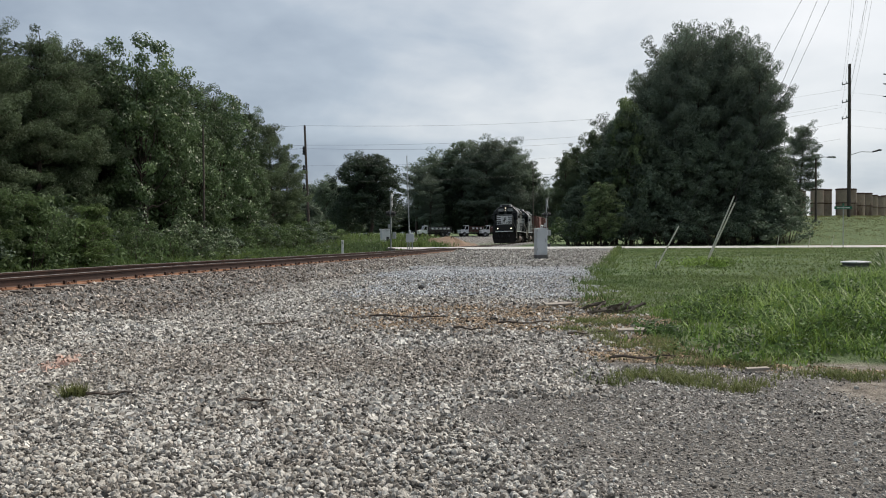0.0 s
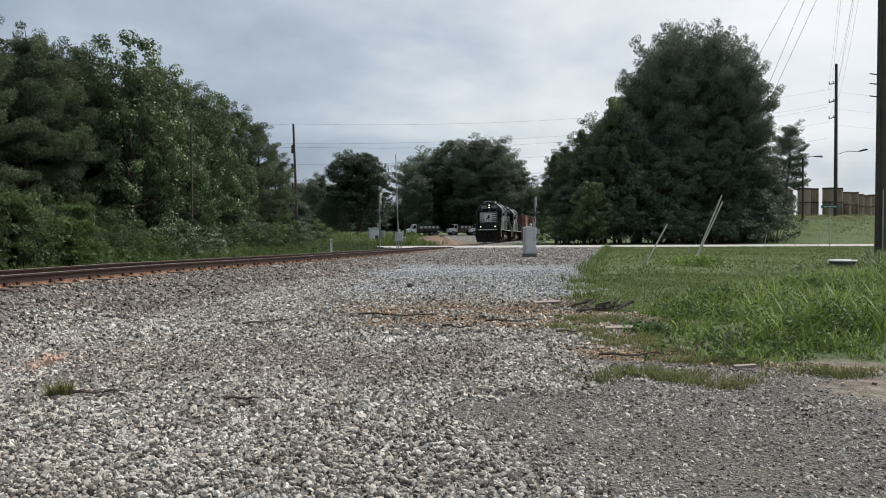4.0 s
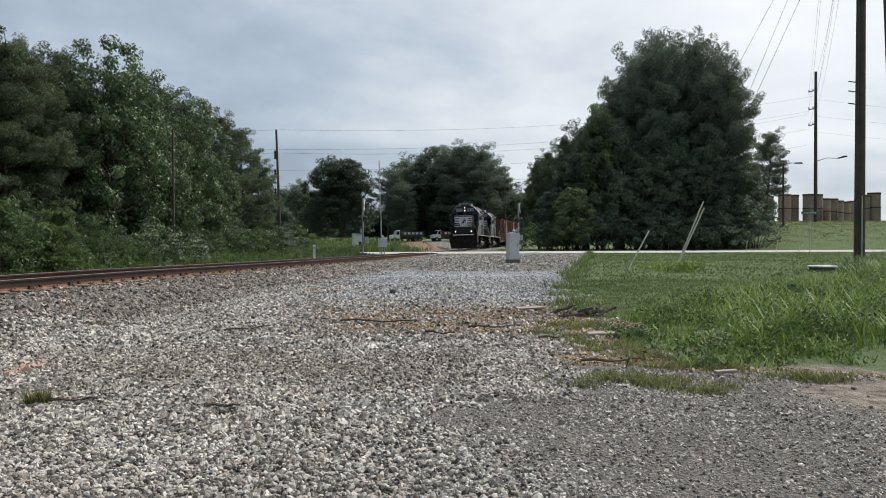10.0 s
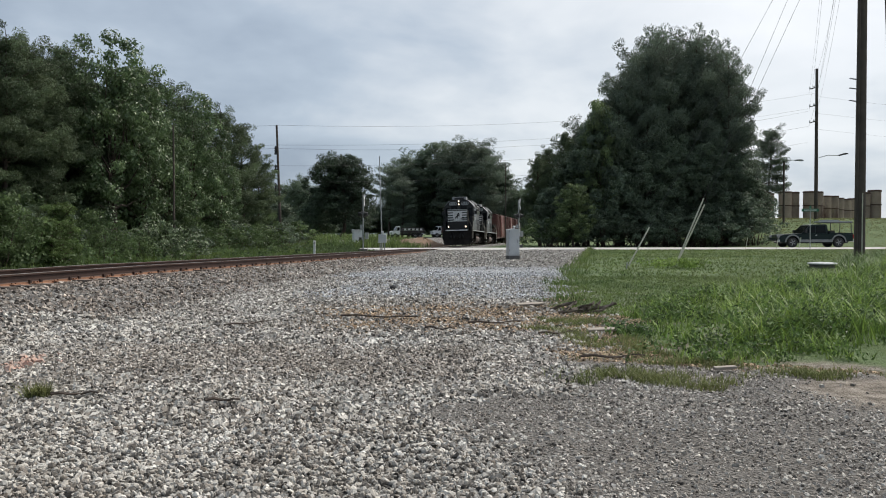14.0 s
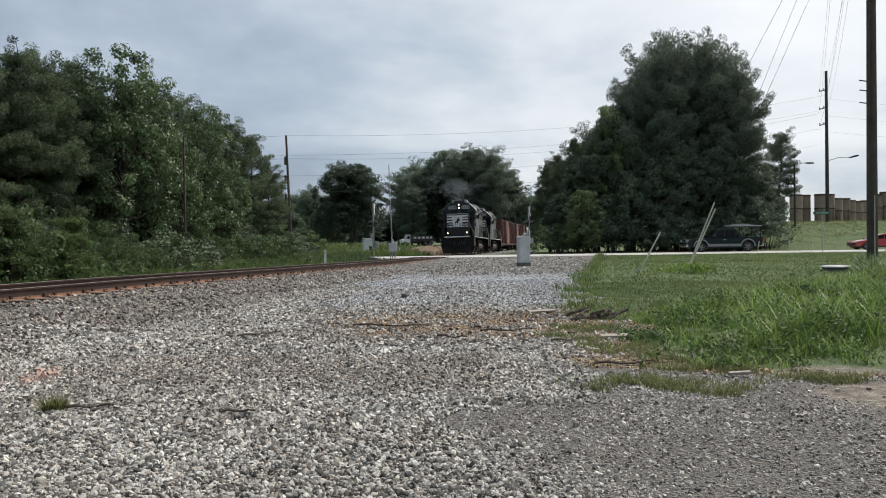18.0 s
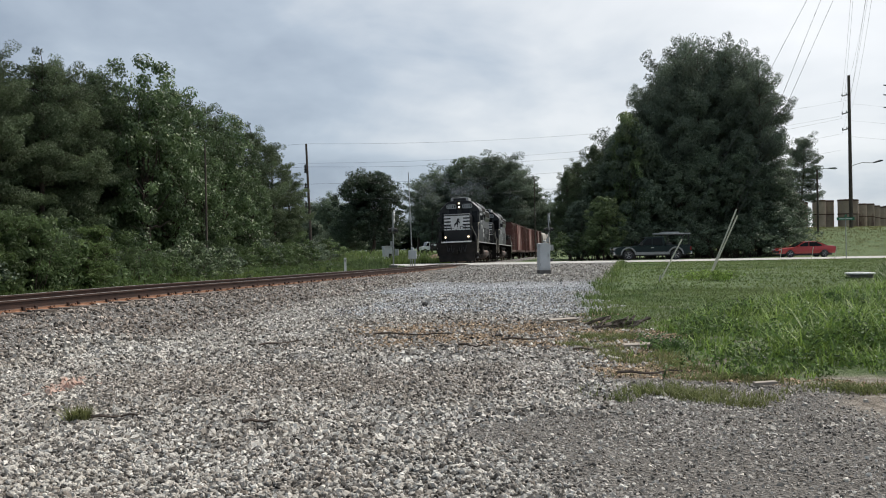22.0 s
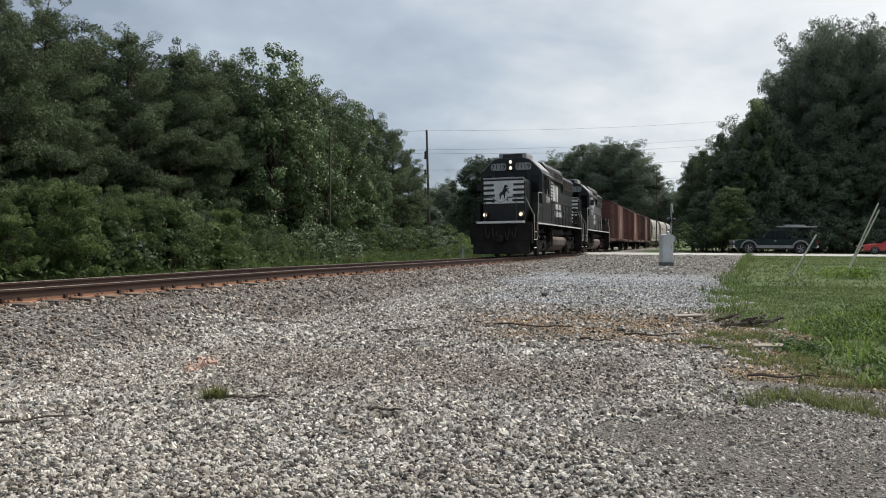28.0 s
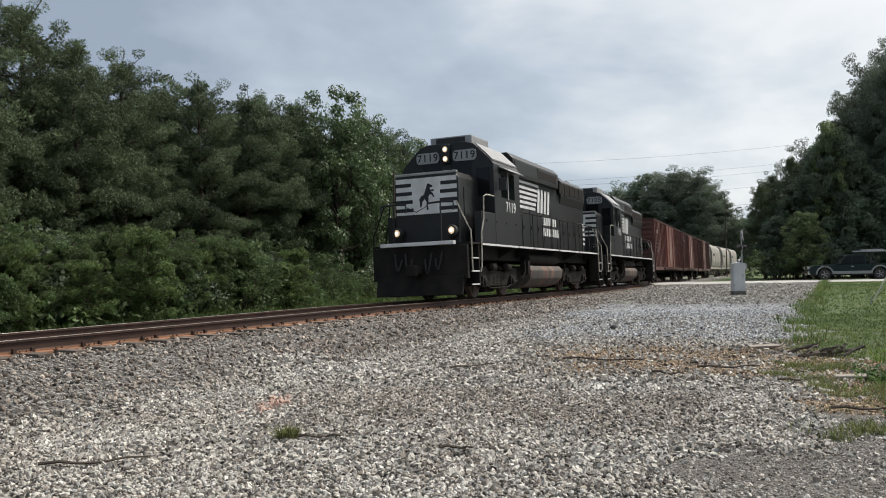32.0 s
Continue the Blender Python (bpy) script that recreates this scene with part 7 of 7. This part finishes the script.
def post_box(x, y):
    z = ground_at(x, y)
    top = thing("equipment_box", "grey metal equipment box on posts with a tall thin mast", "equipment box", m=pose(x, y, z))
    for sx in (-0.15, 0.15):
        part("post", tube([(sx, 0, -0.2), (sx, 0, 0.9)], 0.04, n=6), "galv", top)
    b = part("box", bx(-0.28, 0.28, -0.15, 0.15, 0.62, 1.22, bevel=0.02), "cabinet", top)
    part("box_door", bx(-0.25, 0.25, -0.165, -0.15, 0.66, 1.18, bevel=0.006), "cabinet", b)
    part("box_cap", bx(-0.08, 0.08, -0.08, 0.08, 1.21, 1.44, bevel=0.02), "cabinet", b)
    part("antenna_mast", tube([(-0.02, 0.25, -0.2), (-0.2, 0.25, 6.6)], 0.045, n=8, r1=0.03), "galv", top, "thin galvanised mast")


post_box(-2.25, 58.6)


def white_post(x, y, h, label):
    top = thing("marker_post", label, "marker post", m=pose(x, y, ground_at(x, y)))
    part("post", bx(-0.06, 0.06, -0.03, 0.03, -0.2, h, bevel=0.012), "white_paint", top)
    part("reflector", bx(-0.04, 0.04, -0.036, -0.028, h - 0.2, h - 0.08), "roof_grey", top)


white_post(-5.3, 45.0, 1.0, "white marker post beside the rails")


def white_sign(x, y):
    z = ground_at(x, y)
    top = thing("white_cabinet", "small white cabinet with a dark panel by the crossing", "cabinet", m=pose(x, y, z, 0, 0, 20))
    b = part("body", bx(-0.4, 0.4, -0.3, 0.3, -0.1, 1.75, bevel=0.03), "white_paint", top)
    part("dark_panel", bx(0.05, 0.33, -0.312, -0.298, 0.3, 1.1), "black_trim", b)
    part("roof", bx(-0.45, 0.45, -0.35, 0.35, 1.75, 1.82, bevel=0.02), "truck_white", top)


white_sign(-5.3, 78.0)


def street_sign(x, y):
    z = ground_at(x, y)
    top = thing("street_sign", "thin street sign post with green blades", "street sign", m=pose(x, y, z))
    part("post", tube([(0, 0, -0.2), (0, 0, 3.0)], 0.03, n=6), "galv", top)
    for a, zz in ((0, 2.72), (70, 2.92)):
        c, s = math.cos(radians(a)), math.sin(radians(a))
        b = part("sign_blade", bx(-0.62, 0.62, -0.012, 0.012, zz, zz + 0.2, bevel=0.004), "sign_green", top, "green sign blade", m=pose(0, 0, 0, 0, 0, a))
        part("unreadable_bar", bx(-0.45, 0.45, -0.017, -0.011, zz + 0.07, zz + 0.13), "white_paint", b)


street_sign(28.1, 59.6)


def street_lamp(x, y, h, arm, label):
    z = ground_at(x, y)
    top = thing("street_lamp", label, "street lamp", "street lamps", m=pose(x, y, z))
    part("pole", tube([(0, 0, -0.2), (0, 0, h)], 0.12, n=10, r1=0.09), "pole_wood", top, smooth=True)
    pts = [(0, 0, h - 0.25), (arm * 0.35, 0, h + 0.02), (arm * 0.7, 0, h + 0.12), (arm, 0, h + 0.1)]
    part("arm", tube(pts, 0.035, n=6), "galv", top)
    part("lamp_head", extrude_poly([(arm - 0.1, h + 0.05), (arm + 0.75, h + 0.0), (arm + 0.8, h + 0.08), (arm + 0.6, h + 0.2), (arm - 0.05, h + 0.17)], -0.16, 0.16, "y", bevel=0.03), "roof_grey", top)


street_lamp(39.5, 90.0, 6.6, 1.3, "wooden street lamp pole with a short lamp arm")
_z = ground_at(*RP)
_a = thing("street_lamp", "long curved lamp arm fixed to the power pole", "street lamp", "street lamps", m=pose(RP[0], RP[1] - 0.25, 0))
part("arm", tube([(0, 0, 10.0), (1.2, 0, 10.35), (2.6, 0, 10.3)], 0.04, n=6), "galv", _a)
part("lamp_head", extrude_poly([(2.5, 10.25), (3.4, 10.45), (3.5, 10.55), (3.2, 10.62), (2.5, 10.40)], -0.18, 0.18, "y", bevel=0.03), "black_trim", _a)


def tank(r, h, label):
    top = thing("storage_tank", label, "tank", "tanks in the yard")
    part("shell", lathe([(r, -0.3), (r, h)], (0, 0, 0), "z", 22), "pipe", top, smooth=True)
    for zz in (0.02, h * 0.5, h - 0.12):
        part("hoop", lathe([(r + 0.01, zz), (r + 0.05, zz + 0.02), (r + 0.05, zz + 0.12), (r + 0.01, zz + 0.14)], (0, 0, 0), "z", 22), "pipe_dark", top)
    part("rim", lathe([(r + 0.03, h), (r + 0.03, h + 0.08), (r - 0.1, h + 0.1), (r - 0.3, h + 0.02)], (0, 0, 0), "z", 22), "pipe_dark", top)
    return top


_p = tank(0.78, 3.7, "tall rust-brown cylindrical tank on the grassy bank")
rq = random.Random(9)
SPOTS = [(40.6 + 1.62 * k, 107 + (1.4 if k % 2 else 0), 0.90 if k < 4 else 1.0) for k in range(8)]
SPOTS += [(53.6 + 2.75 * k, 112 + 3.4 * k, 0.97) for k in range(6)]
SPOTS += [(57.0 + 1.66 * k, 106 - 0.6 * k + (1.2 if k % 2 else 0), 0.95 + 0.06 * (k % 3)) for k in range(8)]
for x, y, k in SPOTS:
    y += rq.uniform(-0.3, 0.3)
    o = copy_thing(_p, Matrix.LocRotScale((x + rq.uniform(-0.12, 0.12), y, ground_at(x, y)), Euler((0, 0, rq.uniform(0, 6))), (rq.uniform(0.9, 1.05),) * 2 + (k * rq.uniform(0.96, 1.03),)))
for c in (*_p.children, _p):
    bpy.data.objects.remove(c)

# ---------------------------------------------------------------- the lorry yard behind the crossing
def lorry(x, y, turn, label, body_paint="lorry_dark"):
    top = thing("stake_lorry", label, "truck", "lorries in the yard", m=pose(x, y, ground_at(x, y), 0, 0, turn))
    cab = part("cab", extrude_poly([(1.5, 0.7), (3.3, 0.7), (3.35, 1.35), (2.4, 1.5), (2.05, 2.35), (1.5, 2.4)], -1.0, 1.0, "y", bevel=0.04), "truck_white", top, "white cab")
    part("windscreen", extrude_poly([(2.44, 1.55), (2.12, 2.25), (2.15, 2.27), (2.48, 1.56)], -0.85, 0.85, "y"), "glass", cab)
    for s in (-1, 1):
        part("side_window", extrude_poly([(2.3, 1.5), (2.02, 2.2), (1.62, 2.22), (1.62, 1.5)], 0.99 * s, 1.012 * s, "y"), "glass", cab)
        part("headlight", bx(3.3, 3.38, *sorted((0.6 * s, 0.9 * s)), 0.95, 1.15), "roof_grey", cab)
    part("chassis", bx(-3.6, 3.0, -0.45, 0.45, 0.55, 0.85), "black_trim", top)
    bed = part("bed", bx(-3.7, 1.35, -1.15, 1.15, 0.95, 1.12), body_paint, top)
    for s in (-1, 1):
        for k in range(7):
            part("stake_post", bx(-3.6 + k * 0.8, -3.5 + k * 0.8, *sorted((1.1 * s, 1.16 * s)), 1.1, 2.15), body_paint, bed)
        for zz in (1.25, 1.6, 1.95):
            part("side_board", bx(-3.65, 1.3, *sorted((1.06 * s, 1.1 * s)), zz, zz + 0.2), body_paint, bed)
        for k in range(5):
            part("load_placard", bx(-3.2 + k * 0.86, -2.75 + k * 0.86, *sorted((1.165 * s, 1.175 * s)), 1.55, 1.95), "paint_line", bed)
        for xx in (2.5, -1.8, -2.8):
            car_wheel(top, xx, 0.92 * s, 0.48, 0.3)


lorry(-2.0, 178, 195, "white-cabbed stake lorry parked in the yard")
lorry(6.6, 184, 200, "white-cabbed stake lorry with a rusty red bed", "stake")
lorry(11.2, 180, 190, "stake lorry with a rusty red bed by the line", "stake")


def mound(x, y, rx, ry, h, label):
    rng = np.random.default_rng(17)
    bm = bmesh.new()
    n, k = 30, 12
    rings = []
    for i in range(k + 1):
        t = i / k
        ring = []
        for j in range(n):
            a = 2 * math.pi * j / n
            q = t * (1 + 0.16 * math.sin(3 * a + 1) + 0.08 * math.sin(7 * a))
            X, Y = x + rx * q * math.cos(a), y + ry * q * math.sin(a)
            ring.append(bm.verts.new((X, Y, ground_at(X, Y) - 0.1 + h * (1 - t ** 1.4) * (1 + 0.12 * math.sin(5 * a + t * 9)) + 0.05 * rng.normal())))
        rings.append(ring)
    for a, b in zip(rings, rings[1:]):
        for j in range(n):
            bm.faces.new((a[j], a[(j + 1) % n], b[(j + 1) % n], b[j]))
    ob = part("dirt_mound", bm, "dirt", smooth=True)
    return tagged(ob, label, "dirt mound")


mound(0.9, 93.0, 3.2, 5.0, 1.15, "heap of orange clay beside the line")


# ---------------------------------------------------------------- small things on the gravel
def debris():
    rng = random.Random(12)
    for k in range(12):
        x, y = rng.uniform(2.55, 3.6), 14.6 + rng.gauss(0, 0.22)
        l, a, r = rng.uniform(0.18, 0.55), rng.gauss(8, 28), rng.uniform(0.022, 0.05)
        z = ground_at(x, y)
        c, s = math.cos(radians(a)), math.sin(radians(a))
        pts = [(x + c * l * (t - 0.5) + rng.uniform(-0.012, 0.012), y + s * l * (t - 0.5) + rng.uniform(-0.02, 0.02), z + r * 0.8 + (0.14 if k % 3 else 0.02) * t + rng.uniform(-0.012, 0.02)) for t in np.linspace(0, 1, 7)]
        bm = tube(pts, r, n=7, r1=r * 0.55)
        for v in bm.verts:
            v.co += Vector((rng.uniform(-1, 1), rng.uniform(-1, 1), rng.uniform(-1, 1))) * r * 0.32
        o = part("rotten_log", bm, "log")
        tagged(o, "dark rotten broken log at the grass edge", "log", "rotten logs")
    for x, y, l, a in ((-4.7, 6.6, 0.9, 25), (-3.05, 7.8, 0.42, 5), (-1.6, 7.3, 0.3, -3), (-0.55, 13.9, 1.3, -14), (1.3, 13.2, 0.9, 8), (2.3, 9.6, 0.75, 2), (-2.5, 13.0, 0.8, 40), (0.4, 12.4, 0.5, -30), (2.05, 11.9, 0.6, 16)):
        z = ground_at(x, y)
        c, s = math.cos(radians(a)), math.sin(radians(a))
        pts = [(x + c * l * (t - 0.5), y + s * l * (t - 0.5) + 0.03 * math.sin(t * 7 + x), z + 0.045 + 0.015 * math.sin(t * 9)) for t in np.linspace(0, 1, 6)]
        o = part("twig", tube(pts, 0.016, n=5, r1=0.008), "stick")
        tagged(o, "brown dead twig lying on the gravel", "twig", "twigs on the gravel")
    for x, y, w, d, a in ((2.15, 15.6, 0.5, 0.22, 4), (2.75, 12.2, 0.4, 0.2, -10), (3.3, 8.8, 0.24, 0.07, 5)):
        b = bx(-w / 2, w / 2, -d / 2, d / 2, 0, 0.03, bevel=0.006)
        o = part("bleached_board", b, "board_pale", m=pose(x, y, ground_at(x, y) + 0.03, 3, -2, a))
        tagged(o, "bleached flat piece of wood on the dirt", "board", "boards on the dirt")
    bm = bmesh.new()
    bmesh.ops.create_icosphere(bm, subdivisions=2, radius=0.085)
    for v in bm.verts:
        v.co *= 1 + 0.25 * noise.noise(v.co * 9)
        v.co.z *= 0.75
    o = part("dark_rock", bm, "dark_stone", m=pose(-0.47, 19.6, ground_at(-0.47, 19.6) + 0.06))
    tagged(o, "black lump of rock on the gravel", "rock")


debris()


# ---------------------------------------------------------------- what moves
FRONT_S = ((0, 111.2), (2, 107.9), (6, 101.2), (10, 95.3), (14, 88.7), (18, 79.8), (21, 69.6), (24, 58.2), (27, 45.5), (29, 36.9), (31, 28.8), (32, 24.5))


def glide(rows, t):
    """Smooth value at t through the rows (Catmull-Rom)."""
    T_, V_ = [r[0] for r in rows], [r[1] for r in rows]
    i = max(0, min(len(T_) - 2, int(np.searchsorted(T_, t, "right")) - 1))
    h = T_[i + 1] - T_[i]
    u = (t - T_[i]) / h

    def slope(k):
        a, b = max(0, k - 1), min(len(T_) - 1, k + 1)
        return (V_[b] - V_[a]) / (T_[b] - T_[a])
    m0, m1 = slope(i) * h, slope(i + 1) * h
    return (2 * u ** 3 - 3 * u ** 2 + 1) * V_[i] + (u ** 3 - 2 * u ** 2 + u) * m0 + (-2 * u ** 3 + 3 * u ** 2) * V_[i + 1] + (u ** 3 - u ** 2) * m1


def car_pose(s, half):
    """A rail car with its trucks on the line, front towards the camera, leaning with the banked curve."""
    a, _ = on_track(s - half)
    b, _ = on_track(s + half)
    d = (a - b)
    mid = (a + b) / 2
    yaw = math.degrees(math.atan2(d.y, d.x))
    pitch = -math.degrees(math.asin(d.z / d.length))
    return pose(mid.x, mid.y, mid.z, 1.3, pitch, yaw)


def roll_rows(dist, r, x, y, z, step=1.1):
    """Rows for a wheel of radius r under a thing that has gone dist(t) metres."""
    rows, t, last = [], 0.0, None
    while t <= 32.0001:
        d = dist(t)
        if last is None or abs(d - last) > step * r or t >= 31.999:
            rows.append((t, pose(x, y, z, 0, math.degrees(d / r) % 360, 0)))
            last = d
        t = round(t + 1 / 30, 6)
    if rows[-1][0] < 32.0:
        rows.append((32.0, pose(x, y, z, 0, math.degrees(dist(32.0) / r) % 360, 0)))
    return rows


PICK_X = ((0, 75.0), (8, 58.0), (11.5, 42.5), (13, 34.4), (15, 28.2), (17, 24.9), (19, 20.8), (21, 16.6), (22, 15.75), (23, 15.3), (24, 15.26), (26, 15.26), (32, 15.26))
SEDAN_X = ((0, 110.0), (8, 80.0), (13, 54.0), (17, 38.2), (19, 33.0), (21, 29.3), (22, 27.6), (23, 25.6), (24.5, 24.4), (26, 23.7), (28, 23.5), (32, 23.5))


def smoke_rows(k):
    """A puff waits inside the hood, leaves the stack at its time, rises to the tree tops and drifts off behind, spreading from the others."""
    rnd = random.Random(100 + k)
    go = 14.0 + 0.095 * k
    away = Vector((rnd.gauss(0, 0.5), rnd.gauss(0, 0.5), rnd.gauss(0, 0.10)))
    start = car_pose(glide(FRONT_S, go) + 8.85, 5.05) @ Vector((1.1, 0, 3.2))
    rows = []
    for j in range(65):
        t = j * 0.5
        if t <= go:
            q = car_pose(glide(FRONT_S, t) + 8.85, 5.05) @ Vector((1.1, 0, 3.2))
        else:
            a = t - go
            q = start + Vector((-0.62 * a - 0.05 * a * a, 0.9 * a + 0.22 * a * a, 1.6 * min(1, a) + 3.4 * (1 - math.exp(-a / 1.7)))) + away * (0.8 * a + 0.1 * a * a)
        rows.append((t, pose(*q, 0, 0, 7 * j)))
    return rows


def smoke():
    top = thing("exhaust_smoke", "thin dark diesel smoke over the locomotive", "smoke")
    made = []
    for k in range(56):
        rng = np.random.default_rng(k)
        n = 620
        c = rng.normal(size=(n, 3)) * 0.42
        c = c[np.linalg.norm(c, axis=1) < 0.95]
        d = rng.normal(size=(len(c), 3, 3)) * 0.0115
        made.append(raw("puff", (c[:, None, :] + d).reshape(-1, 3), np.arange(len(c) * 3).reshape(-1, 3), "smoke", top))
    return made


PUFFS = smoke()


def motions():
    times = [k * 0.5 for k in range(65)]
    for top, wheels, r, half, back in TRAIN:
        walk(top, [(t, car_pose(glide(FRONT_S, t) + back, half)) for t in times])
        for w in wheels:
            x, y, z = w.matrix_basis.translation
            walk(w, roll_rows(lambda t: FRONT_S[0][1] - glide(FRONT_S, t), r, x, y, z))
    for (top, wheels), rows, y, r in ((PICKUP, PICK_X, 65.4, 0.39), (SEDAN, SEDAN_X, 65.5, 0.30)):
        walk(top, [(t, pose(glide(rows, t), y, ROAD_Z + 0.012, 0, 0, 180)) for t in times])
        for w in wheels:
            a, b, c = w.matrix_basis.translation
            walk(w, roll_rows(lambda t: rows[0][1] - glide(rows, t), r, a, b, c))
    for k, p in enumerate(PUFFS):
        walk(p, smoke_rows(k))


motions()
